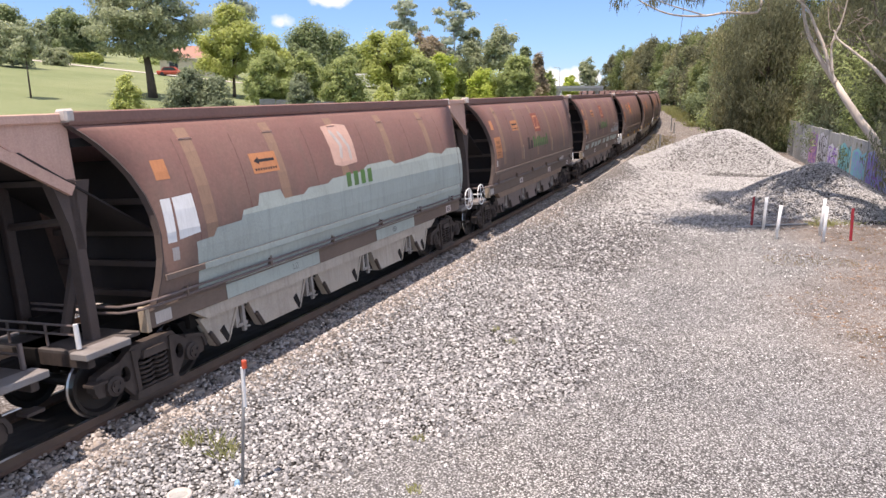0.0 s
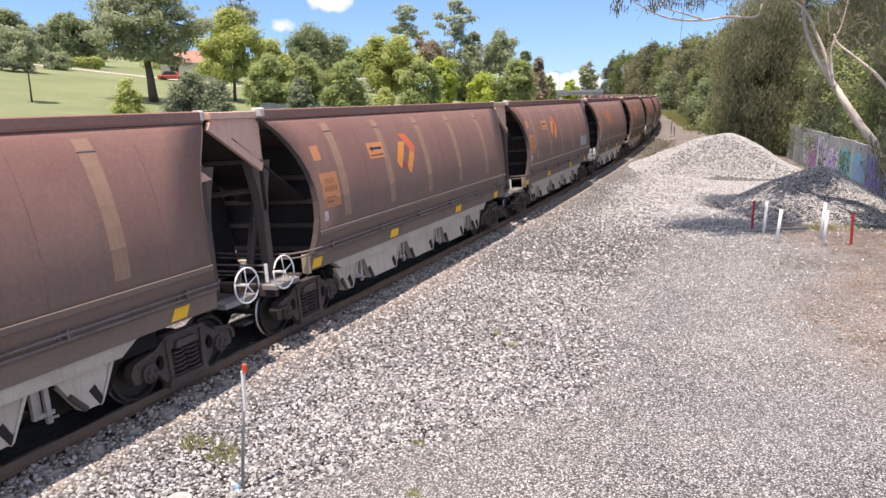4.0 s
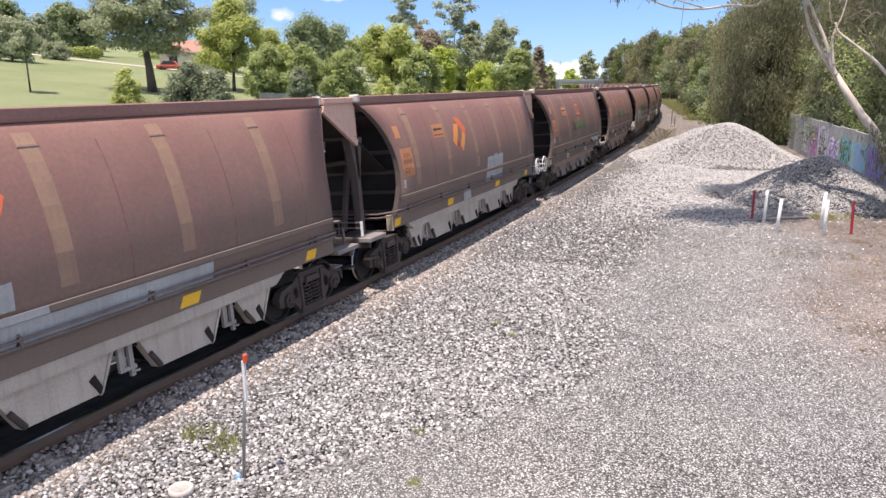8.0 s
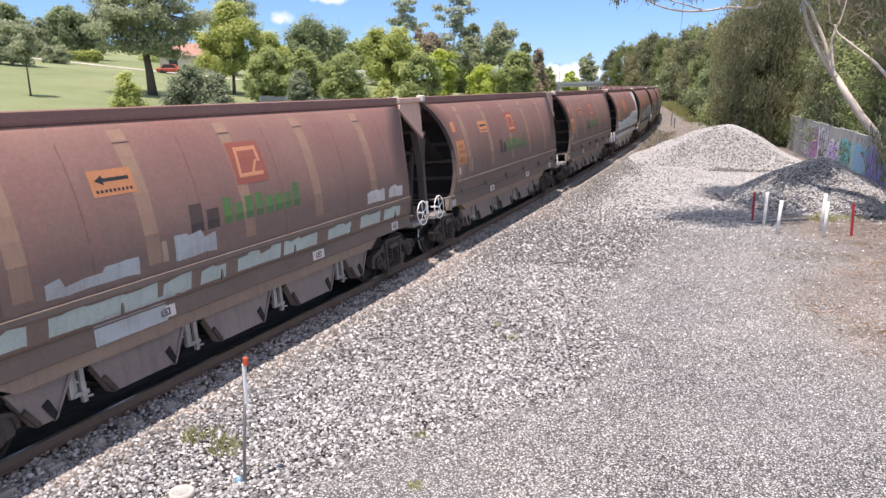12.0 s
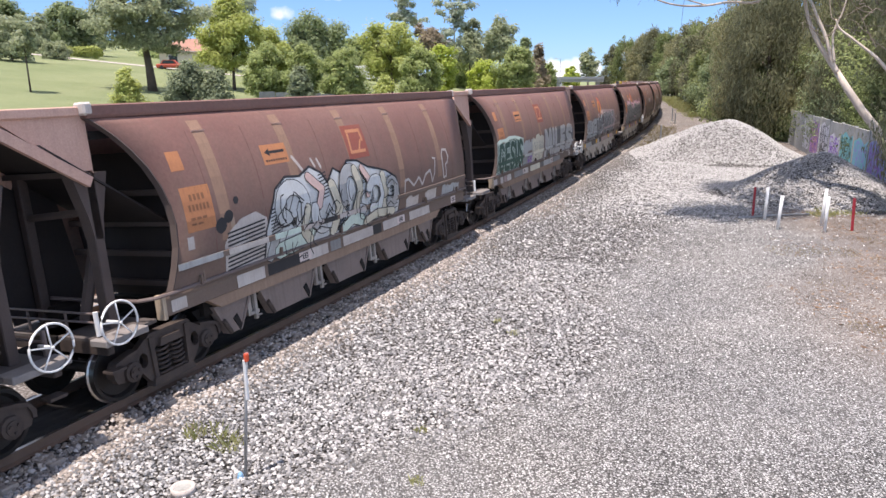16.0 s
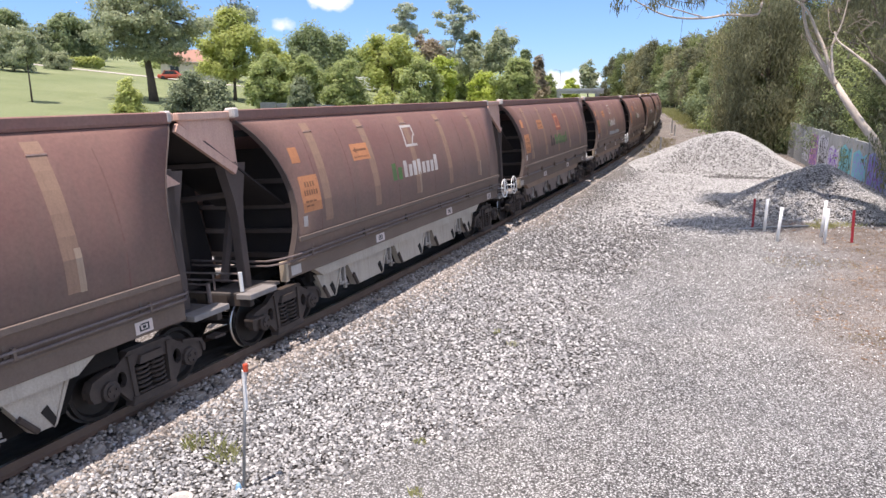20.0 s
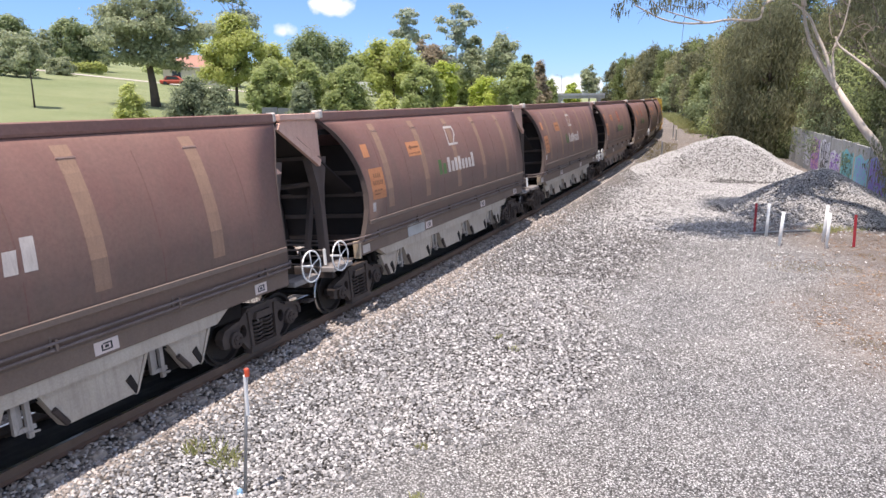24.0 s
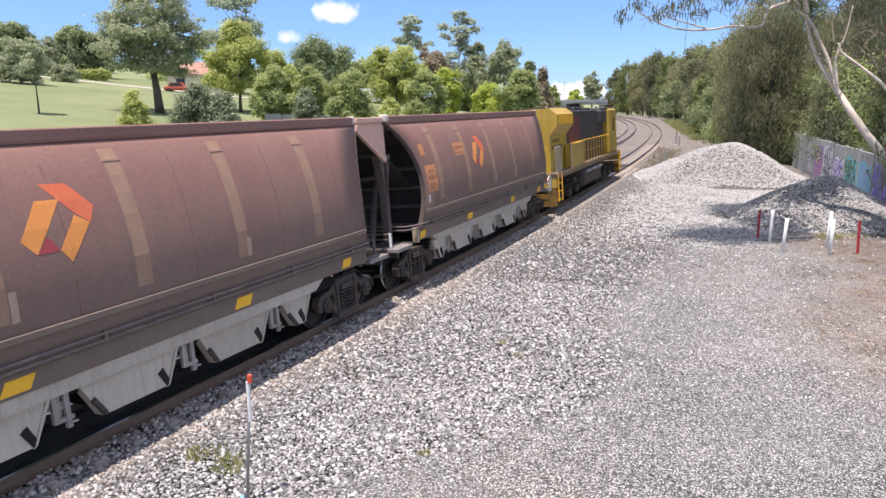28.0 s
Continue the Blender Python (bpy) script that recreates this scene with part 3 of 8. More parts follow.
def end_flange(sign, x_at, inward):
    """The angle iron that edges the side sheet."""
    bm = bmesh.new()
    prev = None
    for z, b_, a_ in zip(Z_, B_, A_):
        x = x_at + inward * a_
        q = [bm.verts.new(v) for v in ((x - inward * 0.012, sign * (b_ + 0.006), z), (x - inward * 0.012, sign * (b_ - 0.12), z), (x + inward * 0.012, sign * (b_ - 0.12), z), (x + inward * 0.012, sign * (b_ + 0.006), z))]
        if prev:
            for i in range(4):
                bm.faces.new((prev[i], prev[(i + 1) % 4], q[(i + 1) % 4], q[i]))
        prev = q
    return bm


def decal_mesh(name, polys, material, off, sign=-1):
    """Flat painted shapes (outlines in x and z) laid on the bulging side sheet."""
    bm = bmesh.new()
    for k, poly in enumerate(polys):
        vs = [bm.verts.new((x, k * 0.0002, z)) for x, z in poly]
        es = [bm.edges.new((vs[i], vs[(i + 1) % len(vs)])) for i in range(len(vs))]
        bmesh.ops.triangle_fill(bm, edges=es, use_beauty=False)
    for z in Z_[1:-1]:
        bmesh.ops.bisect_plane(bm, geom=bm.verts[:] + bm.edges[:] + bm.faces[:], plane_co=(0, 0, z), plane_no=(0, 0, 1))
    for v in bm.verts:
        v.co.y = sign * (bulge(v.co.z) + 0.001 + off * 0.3 + v.co.y)
    me = bpy.data.meshes.new(name)
    bm.to_mesh(me)
    bm.free()
    me.materials.append(material)
    return me


def rect(x0, x1, z0, z1, skew=0.0):
    return [(x0, z0), (x1, z0 + skew), (x1, z1 + skew), (x0, z1)]


def blotch(x0, x1, z0, z1, rnd, rag=0.12, step_=0.32):
    """A ragged patch of cover paint."""
    pts, x = [], x0
    while x < x1:
        pts.append((x, z0 + rnd.uniform(0, rag * 0.5)))
        x += step_
    pts.append((x1, z0))
    x = x1
    while x > x0:
        zt = z1 + rnd.uniform(-rag, rag)
        pts += [(x, zt), (max(x - step_ * 0.8, x0), zt + rnd.uniform(-0.05, 0.03))]
        x -= step_
    return pts


SEAMS = [1.62, 2.95, 5.08, 7.2, 9.4, 11.4]
BANDS = [1.90, 4.00, 6.17, 8.30, 10.55]


def bogie_meshes():
    """Cast three-piece bogie: side frame, spring nest, axle box, wheelset, bolster."""
    out = {}
    hw = 0.775
    half = [(0.0, 0.13), (0.36, 0.13), (0.45, 0.19), (0.60, 0.38), (0.645, 0.50), (0.90, 0.50), (0.925, 0.35), (1.05, 0.37), (1.10, 0.52), (1.04, 0.655), (0.88, 0.715), (0.62, 0.755), (0.42, 0.885), (0.0, 0.915)]
    shape = half + [(-x, z) for x, z in half[-2:0:-1]]
    holes = [[(-0.31, 0.25), (0.31, 0.25), (0.33, 0.64), (0.24, 0.70), (-0.24, 0.70), (-0.33, 0.64)]]
    for k in (-1, 1):
        holes.append([(k * 0.535 + 0.085 * math.cos(t), 0.545 + 0.12 * math.sin(t)) for t in np.linspace(0, 2 * math.pi, 13)[:-1]])
    fr = bmesh.new()
    edges = []
    for loop in [shape] + holes:
        vs = [fr.verts.new((x, 0.955, z)) for x, z in loop]
        edges += [fr.edges.new((vs[i], vs[(i + 1) % len(vs)])) for i in range(len(vs))]
    bmesh.ops.triangle_fill(fr, edges=edges, use_beauty=True)
    ext = bmesh.ops.extrude_face_region(fr, geom=fr.faces[:])
    bmesh.ops.translate(fr, vec=(0, 0.11, 0), verts=[q for q in ext["geom"] if isinstance(q, bmesh.types.BMVert)])
    for k in (-1, 1):  # pedestal hood and the ribs round the spring window
        prism(fr, [(k * 1.115, 0.46), (k * 1.125, 0.56), (k * 1.05, 0.685), (k * 0.86, 0.735), (k * 0.66, 0.77), (k * 0.66, 0.725), (k * 0.86, 0.685), (k * 1.02, 0.63), (k * 1.06, 0.54), (k * 1.06, 0.46)], 0.94, 1.105)
        prism(fr, [(k * 0.31, 0.20), (k * 0.38, 0.20), (k * 0.41, 0.86), (k * 0.33, 0.86)], 0.94, 1.10)
    prism(fr, [(-0.44, 0.10), (0.44, 0.10), (0.40, 0.22), (-0.40, 0.22)], 0.935, 1.11)
    prism(fr, [(-0.24, 0.68), (0.24, 0.68), (0.20, 0.80), (-0.20, 0.80)], 0.93, 1.13)
    prism(fr, [(-0.46, 0.87), (0.46, 0.87), (0.40, 0.925), (-0.40, 0.925)], 0.935, 1.10)
    out["side_frame"] = finish("side_frame", fr, FRAME)
    sp = bmesh.new()
    pts = [(0.125 * math.cos(a), 1.03 + 0.085 * math.sin(a), 0.24 + 0.43 * a / (12 * math.pi)) for a in np.linspace(0, 12 * math.pi, 49)]
    tube(sp, pts, 0.021, 5)
    out["coil_spring"] = finish("coil_spring", sp, FRAME, True)
    ax = bmesh.new()
    lathe(ax, [(0.14, 0.92), (0.15, 1.05), (0.15, 1.12), (0.10, 1.13), (0.10, 1.155)], 12, "y", (0, 0, 0.46))
    for k in range(3):
        a = k * 2.094 + 0.5
        lathe(ax, [(0.022, 1.15), (0.022, 1.18)], 6, "y", (0.062 * math.cos(a), 0, 0.46 + 0.062 * math.sin(a)))
    out["axle_box"] = finish("axle_box", ax, FRAME)
    wh = bmesh.new()
    for s in (-1, 1):
        lathe(wh, [(0.09, s * 0.64), (0.13, s * 0.645), (0.16, s * 0.68), (0.36, s * 0.70), (0.40, s * 0.675), (0.49, s * 0.67), (0.488, s * 0.70), (0.463, s * 0.715), (0.455, s * 0.80), (0.40, s * 0.805), (0.36, s * 0.745), (0.16, s * 0.74), (0.13, s * 0.80), (0.09, s * 0.81)], 28)
    lathe(wh, [(0.085, -0.95), (0.085, 0.95)], 12)
    treads = [i for i, f in enumerate(wh.faces) if 0.44 < math.hypot(f.calc_center_median().x, f.calc_center_median().z) and abs(f.calc_center_median().y) > 0.69]
    out["wheelset"] = finish("wheelset", wh, STEEL)
    out["wheelset"].materials.append(RAILTOP)
    for i in treads:
        out["wheelset"].polygons[i].material_index = 1
    bo = bmesh.new()
    box(bo, -0.22, 0.22, -1.02, 1.02, 0.62, 0.86, 0.03)
    box(bo, -0.5, 0.5, -0.25, 0.25, 0.80, 0.95)
    for cx in (-1, 1):
        tube(bo, [(cx * 0.28, -0.9, 0.42), (cx * 0.28, 0.9, 0.42)], 0.05, 6)
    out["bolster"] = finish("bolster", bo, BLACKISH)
    return out


BOGIE = bogie_meshes()


def add_bogie(parent, x):
    b = new("bogie")
    b.parent = parent
    b.matrix_basis = pose(x, 0, 0)
    part("bolster", BOGIE["bolster"], None, b)
    for s in (1, -1):
        turn = pose(0, 0, 0, 0, 0, 0 if s > 0 else 180)
        part("side_frame", BOGIE["side_frame"], None, b).matrix_basis = turn
        if s < 0:
            for nm, gap in (("coil_spring", 0.145), ("axle_box", 0.775)):
                for k in (-1, 1):
                    part(nm, BOGIE[nm], None, b).matrix_basis = turn @ pose(k * gap, 0, 0)
    for ax in (-0.775, 0.775):
        part("wheelset", BOGIE["wheelset"], None, b, "steel wheelset with shiny tread").matrix_basis = pose(ax, 0, 0.46)
    return b


def build_wagon(style):
    """style: piped (two pipes along the sill, cream strip), brown (one pipe, tan strip) or plain (no pipe)."""
    w = thing("coal_wagon", "brown bogie coal hopper wagon", "wagon")
    piped = style == "piped"
    skirt = CREAM if piped else SKIRT
    for s in (-1, 1):
        sheet = part("side_panel", side_sheet(s), BROWN, w, "bulging brown steel side")
        for f in sheet.data.polygons:
            f.use_smooth = abs(f.normal.y) > 0.5
        part("end_flange", end_flange(s, XN, 1), ENDRIB, w)
        part("end_flange", end_flange(s, XF, -1), ENDRIB, w)
        bm = bmesh.new()
        prism_pts = [(s * 0.80, 4.16), (s * 0.93, 4.16), (s * 0.945, 4.20), (s * 0.945, 4.33), (s * 0.915, 4.35), (s * 0.80, 4.35)]
        a = [bm.verts.new((XN, y, z)) for y, z in prism_pts]
        b = [bm.verts.new((XF, y, z)) for y, z in prism_pts]
        bm.faces.new(a), bm.faces.new(b[::-1])
        for i in range(6):
            bm.faces.new((a[i], b[i], b[(i + 1) % 6], a[(i + 1) % 6]))
        part("top_coaming", bm, BROWN, w, "dark brown top rail")
        part("coaming_knuckle", boxm(XN - 0.06, XN + 0.10, min(s * 0.74, s * 0.96), max(s * 0.74, s * 0.96), 4.20, 4.385, bev=0.03), CHALK, w, "pale worn corner casting")
        part("coaming_knuckle", boxm(XF - 0.08, XF + 0.04, min(s * 0.76, s * 0.955), max(s * 0.76, s * 0.955), 4.17, 4.365, bev=0.03), CHALK, w)
        part("end_coaming", boxm(XN - 1.30, XN - 0.05, min(s * 0.73, s * 0.86), max(s * 0.73, s * 0.86), 4.20, 4.33, bev=0.015), TAN, w, "pale coaming of the hopper end")
        part("end_coaming", boxm(XF + 0.04, XF + 0.16, min(s * 0.73, s * 0.86), max(s * 0.73, s * 0.86), 4.20, 4.33, bev=0.015), TAN, w)
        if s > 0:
            # added plate that blocks the bright view through the gap between wagons
            part("wing_plate", prismm([(XN - 1.28, 4.20), (XN + 0.4, 4.20), (XN + 0.9, 1.17), (XN - 0.45, 1.17), (XN - 0.75, 3.2)], 0.81, 0.84), ENDDARK, w, "added dark plate blocking the view through the wagon gap")
        part("gusset_plate", prismm([(XN - 1.28, 4.20), (XN + 0.06, 4.20), (XN + 0.06, 3.36), (XN - 0.10, 3.36)], min(s * 0.77, s * 0.80), max(s * 0.77, s * 0.80)), TAN, w, "faded tan triangular hopper end plate")
        bm = bmesh.new()
        pr = [(XN - 1.34, 4.16), (XN - 0.02, 3.34)]
        dx, dz = 0.15 * 0.53, 0.15 * 0.85
        prism(bm, [(pr[0][0], pr[0][1]), (pr[1][0], pr[1][1]), (pr[1][0] - dx, pr[1][1] - dz), (pr[0][0] - dx, pr[0][1] - dz)], min(s * 0.80, s * 0.88), max(s * 0.80, s * 0.88))
        part("gusset_flange", bm, TAN, w, "broad pale flange of the end plate")
        part("corner_wedge", prismm([(XF - 0.85, 3.80), (XF + 0.02, 3.20), (XF - 0.85, 3.12)], min(s * 0.70, s * 0.95), max(s * 0.70, s * 0.95)), TAN, w, "pale wedge plate at the end")
        if s > 0:
            continue  # the side that faces the park shows nothing more
        # sill, rib and pipes
        bm = bmesh.new()
        sec = [(s * y, z) for y, z in ((1.16, 1.13), (1.285, 1.13), (1.30, 1.145), (1.30, 1.36), (1.312, 1.40), (1.30, 1.44), (1.26, 1.465), (1.16, 1.465))]
        a, b = [[bm.verts.new((x, y, z)) for y, z in sec] for x in (-5.9, 6.05)]
        bm.faces.new(a), bm.faces.new(b[::-1])
        for i in range(8):
            bm.faces.new((a[i], b[i], b[(i + 1) % 8], a[(i + 1) % 8]))
        part("side_sill", bm, SILL, w, "dusty brown pressed side sill")
        part("rub_rail", boxm(-5.62, 5.9, min(s * 1.40, s * 1.475), max(s * 1.40, s * 1.475), 1.80, 1.90, bev=0.012), SILL, w, "pressed horizontal rib")
        part("lower_strip", prismm([(-4.98, 1.13), (-4.66, 0.93), (4.10, 0.93), (4.42, 1.13)], min(s * 1.10, s * 1.255), max(s * 1.10, s * 1.255)), CREAM if piped else STRIP, w, "dusty stepped strip under the sill")
        for z, y in ((1.485, 1.41), (1.575, 1.43)) if piped else ((1.485, 1.375),) if style == "brown" else ():
            e = [(-6.05 + 0.12, s * (y - 0.10), z), (-5.85, s * y, z), (0, s * y, z), (6.0, s * y, z), (6.14, s * (y - 0.12), z)]
            e = [(-6.34, s * -0.6, z), (-6.30, s * 0.5, z - 0.02), (-6.20, s * 1.08, z - 0.03), (-6.05, s * 1.30, z - 0.015), *e[1:]]
            part("brake_pipe", tubem(e, 0.021 if piped else 0.03, 7), PIPE, w)
        if style == "plain":
            part("corner_rail", tubem([(-6.34, s * -0.6, 1.50), (-6.30, s * 0.5, 1.47), (-6.16, s * 1.14, 1.46), (-5.97, s * 1.31, 1.47)], 0.021, 6), PIPE, w, "pale bent corner rail")
        for i in range(0 if style == "plain" else 6):
            x = -5.2 + 2.1 * i
            part("pipe_clip", boxm(x - 0.02, x + 0.02, min(s * 1.36, s * 1.445), max(s * 1.36, s * 1.445), 1.47, 1.62), SILL, w)
        part("sill_end_plate", boxm(-5.98, -5.90, min(s * 1.17, s * 1.335), max(s * 1.17, s * 1.335), 1.10, 1.48, bev=0.01), ENDPLATE, w, "faded cream sill end plate")
        for x0, x1 in ((-7.04, -6.28), (6.22, 7.04)):
            part("step_plate", boxm(x0, x1, min(s * 0.98, s * 1.31), max(s * 0.98, s * 1.31), 1.03, 1.13, bev=0.012), PLATE, w, "worn grey step plate")
        # discharge chutes
        for c, k0, k1 in ((-4.35, 0, 1), (-2.64, -1, 1), (-0.42, -1, 1), (1.82, -1, 1), (3.62, -1, 0)):
            lo, hi = c - 0.92, c + 0.90
            lo2, hi2 = c - 0.60, c + 0.58
            if not k0 or not k1:
                lo, hi, lo2, hi2 = c - 0.42, c + 0.55, c - 0.10, c + 0.18
                if not k1:
                    lo, hi, lo2, hi2 = c - 0.55, c + 0.42, c - 0.18, c + 0.10
            part("chute", prismm([(lo, 0.94), (hi, 0.94), (hi2, 0.38), (lo2, 0.38)], min(s * 1.00, s * 1.16), max(s * 1.00, s * 1.16)), skirt, w, "tapered discharge chute")
            for top_, bot_ in ((lo, lo2), (hi, hi2)):
                k = -1 if top_ == lo else 1
                if k < 0:
                    part("chute_flange", tubem([(top_ + 0.18, s * 1.18, 0.66), (bot_ + 0.04, s * 1.16, 0.40)], 0.045, 7), FRAME, w)
                else:
                    part("chute_flange", prismm([(top_ - 0.02, 0.92), (top_ - 0.08, 0.92), (bot_ - 0.02, 0.36), (bot_ + 0.03, 0.40)], min(s * 1.00, s * 1.185), max(s * 1.00, s * 1.185)), skirt, w)
                    part("door_lever", prismm([(bot_ - 0.16, 0.62), (bot_ - 0.06, 0.68), (bot_ + 0.04, 0.46), (bot_ - 0.02, 0.38)], min(s * 1.15, s * 1.18), max(s * 1.15, s * 1.18)), DARK, w)
        for c in (-3.72, -1.56, 0.72, 2.92):
            bm = bmesh.new()
            box(bm, c - 0.17, c - 0.09, min(s * 1.08, s * 1.14), max(s * 1.08, s * 1.14), 0.52, 0.93)
            box(bm, c + 0.0, c + 0.07, min(s * 1.10, s * 1.16), max(s * 1.10, s * 1.16), 0.42, 0.93)
            box(bm, c - 0.10, c - 0.02, min(s * 1.02, s * 1.10), max(s * 1.02, s * 1.10), 0.50, 0.93)
            box(bm, c - 0.12, c + 0.12, min(s * 1.10, s * 1.15), max(s * 1.10, s * 1.15), 0.52, 0.58)
            tube(bm, [(c - 0.02, s * 1.17, 0.50), (c + 0.14, s * 1.17, 0.48)], 0.018, 6)
            part("door_latch", bm, LATCH, w, "hanging steel door latch")
        for k in SEAMS:
            x = XN + k
            z = np.linspace(1.86, 4.12, 10)
            bm = bmesh.new()
            prev = None
            for zz in z:
                q = [bm.verts.new((x + dx_, s * (bulge(zz) + dy), zz)) for dx_, dy in ((-0.014, 0.001), (0, 0.004), (0.014, 0.001))]
                if prev and XN + inset(zz) < x < XF - inset(zz):
                    for i in range(2):
                        bm.faces.new((prev[i], prev[i + 1], q[i + 1], q[i]))
                prev = q
            part("weld_seam", bm, SEAMDARK, w)
        for k in BANDS:
            x = XN + k
            part("paint_band", decal_mesh("paint_band", [rect(x - 0.135, x + 0.135, 2.06, 4.03)], BAND, 0.004, s), None, w, "faded ochre vertical band")
            part("band_hinge", boxm(x - 0.15, x + 0.15, min(s * 1.09, s * 1.13), max(s * 1.09, s * 1.13), 3.85, 3.87), TAN, w)
        for i in range(6):
            x = XN + 1.3 + 2.05 * i
            part("lower_stiffener", boxm(x - 0.02, x + 0.02, min(s * 1.33, s * 1.40), max(s * 1.33, s * 1.40), 1.47, 1.80), SILL, w)
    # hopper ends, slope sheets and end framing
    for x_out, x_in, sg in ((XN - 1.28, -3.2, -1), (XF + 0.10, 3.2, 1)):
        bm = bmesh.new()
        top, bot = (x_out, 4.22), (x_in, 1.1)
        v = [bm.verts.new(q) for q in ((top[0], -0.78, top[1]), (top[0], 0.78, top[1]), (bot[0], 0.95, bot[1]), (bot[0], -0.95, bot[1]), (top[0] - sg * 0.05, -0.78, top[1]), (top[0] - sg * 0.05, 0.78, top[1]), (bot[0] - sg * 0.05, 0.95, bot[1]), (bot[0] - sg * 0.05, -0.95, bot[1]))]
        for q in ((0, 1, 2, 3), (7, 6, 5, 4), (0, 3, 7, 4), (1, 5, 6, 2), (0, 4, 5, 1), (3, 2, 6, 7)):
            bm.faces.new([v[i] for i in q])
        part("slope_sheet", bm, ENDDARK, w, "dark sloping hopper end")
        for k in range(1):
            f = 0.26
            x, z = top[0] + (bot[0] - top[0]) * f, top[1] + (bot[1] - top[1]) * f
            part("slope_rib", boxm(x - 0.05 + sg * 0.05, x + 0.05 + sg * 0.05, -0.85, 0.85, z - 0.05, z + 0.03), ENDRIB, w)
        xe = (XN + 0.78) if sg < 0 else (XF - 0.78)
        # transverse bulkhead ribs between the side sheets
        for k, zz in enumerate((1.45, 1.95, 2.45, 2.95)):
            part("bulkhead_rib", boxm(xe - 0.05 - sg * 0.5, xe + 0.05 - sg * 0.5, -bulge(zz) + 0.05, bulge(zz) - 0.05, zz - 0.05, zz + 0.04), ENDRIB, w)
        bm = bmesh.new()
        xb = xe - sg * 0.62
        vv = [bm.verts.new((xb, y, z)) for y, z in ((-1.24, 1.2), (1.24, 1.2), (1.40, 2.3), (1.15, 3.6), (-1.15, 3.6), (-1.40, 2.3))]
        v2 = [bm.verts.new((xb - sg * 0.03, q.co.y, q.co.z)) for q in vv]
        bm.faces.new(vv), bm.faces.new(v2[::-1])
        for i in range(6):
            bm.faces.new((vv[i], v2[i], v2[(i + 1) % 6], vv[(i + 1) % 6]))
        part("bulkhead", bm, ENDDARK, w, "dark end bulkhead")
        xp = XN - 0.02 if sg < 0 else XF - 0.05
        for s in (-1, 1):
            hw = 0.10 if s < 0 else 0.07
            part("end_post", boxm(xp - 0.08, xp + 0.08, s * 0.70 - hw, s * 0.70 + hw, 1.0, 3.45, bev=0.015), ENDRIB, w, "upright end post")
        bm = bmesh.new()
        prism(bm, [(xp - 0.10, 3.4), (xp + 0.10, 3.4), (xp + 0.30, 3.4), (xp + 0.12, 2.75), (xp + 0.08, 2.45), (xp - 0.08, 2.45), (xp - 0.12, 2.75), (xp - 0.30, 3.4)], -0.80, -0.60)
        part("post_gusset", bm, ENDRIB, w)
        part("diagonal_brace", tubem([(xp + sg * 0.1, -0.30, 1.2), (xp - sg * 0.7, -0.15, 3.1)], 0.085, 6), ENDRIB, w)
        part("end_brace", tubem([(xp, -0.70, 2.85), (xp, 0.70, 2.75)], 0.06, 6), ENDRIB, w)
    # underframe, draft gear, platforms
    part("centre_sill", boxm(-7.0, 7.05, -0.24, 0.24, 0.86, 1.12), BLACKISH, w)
    # pods as black as the shade between the chutes, by colour
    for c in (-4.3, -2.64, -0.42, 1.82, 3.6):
        part("hopper_pod", prismm([(c - 0.78, 0.95), (c + 0.78, 0.95), (c + 0.42, 0.40), (c - 0.42, 0.40)], -0.98, 1.1), BLACKISH, w, "discharge hopper coloured black for the underside's shade")
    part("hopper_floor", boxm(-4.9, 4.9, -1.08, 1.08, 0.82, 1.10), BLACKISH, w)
    # no hollow is built: this plate's dark colour replaces the interior's shade
    part("coal_bed", boxm(-6.3, 6.5, -0.80, 0.80, 3.86, 3.98), DARK, w, "flat dark plate in place of the shaded hopper interior")
    for sg in (-1, 1):
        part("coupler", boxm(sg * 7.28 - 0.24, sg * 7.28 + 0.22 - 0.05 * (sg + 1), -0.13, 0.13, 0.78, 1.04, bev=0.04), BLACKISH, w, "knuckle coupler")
        x0 = sg * 6.95
        part("platform", boxm(min(x0, x0 - sg * 1.0), max(x0, x0 - sg * 1.0), -1.14, 1.14, 1.06, 1.12, bev=0.01), DECK, w, "grimy end platform")
        part("headstock", boxm(min(x0, x0 - sg * 0.12), max(x0, x0 - sg * 0.12), -1.2, 1.2, 0.88, 1.08, bev=0.01), FRAME, w)
        for s in (-1, 1):
            part("handrail_post", tubem([(x0 - sg * 0.05, s * 1.02, 1.15), (x0 - sg * 0.05, s * 1.02, 1.50)], 0.035, 8), WHITE if s * sg > 0 else PIPE, w)
            part("handrail_post", tubem([(x0 - sg * 0.05, s * 0.4, 1.15), (x0 - sg * 0.05, s * 0.4, 1.48)], 0.02, 6), PIPE, w)
            part("end_step", boxm(min(x0, x0 - sg * 0.25), max(x0, x0 - sg * 0.25), min(s * 1.02, s * 1.22), max(s * 1.02, s * 1.22), 0.60, 0.64), FRAME, w)
        for z in (1.34, 1.47):
            part("end_handrail", tubem([(x0 - sg * 0.05, -1.02, z), (x0 - sg * 0.05, 1.02, z)], 0.018, 6), PIPE, w)
        part("brake_cylinder", lathe(bmesh.new(), [(0.02, -0.2), (0.14, -0.2), (0.14, 0.2), (0.02, 0.25)], 10, "x", (x0 - sg * 0.6, 0.35, 1.28)), BLACKISH, w)
    add_bogie(w, -5.72)
    add_bogie(w, 5.45)
    return w


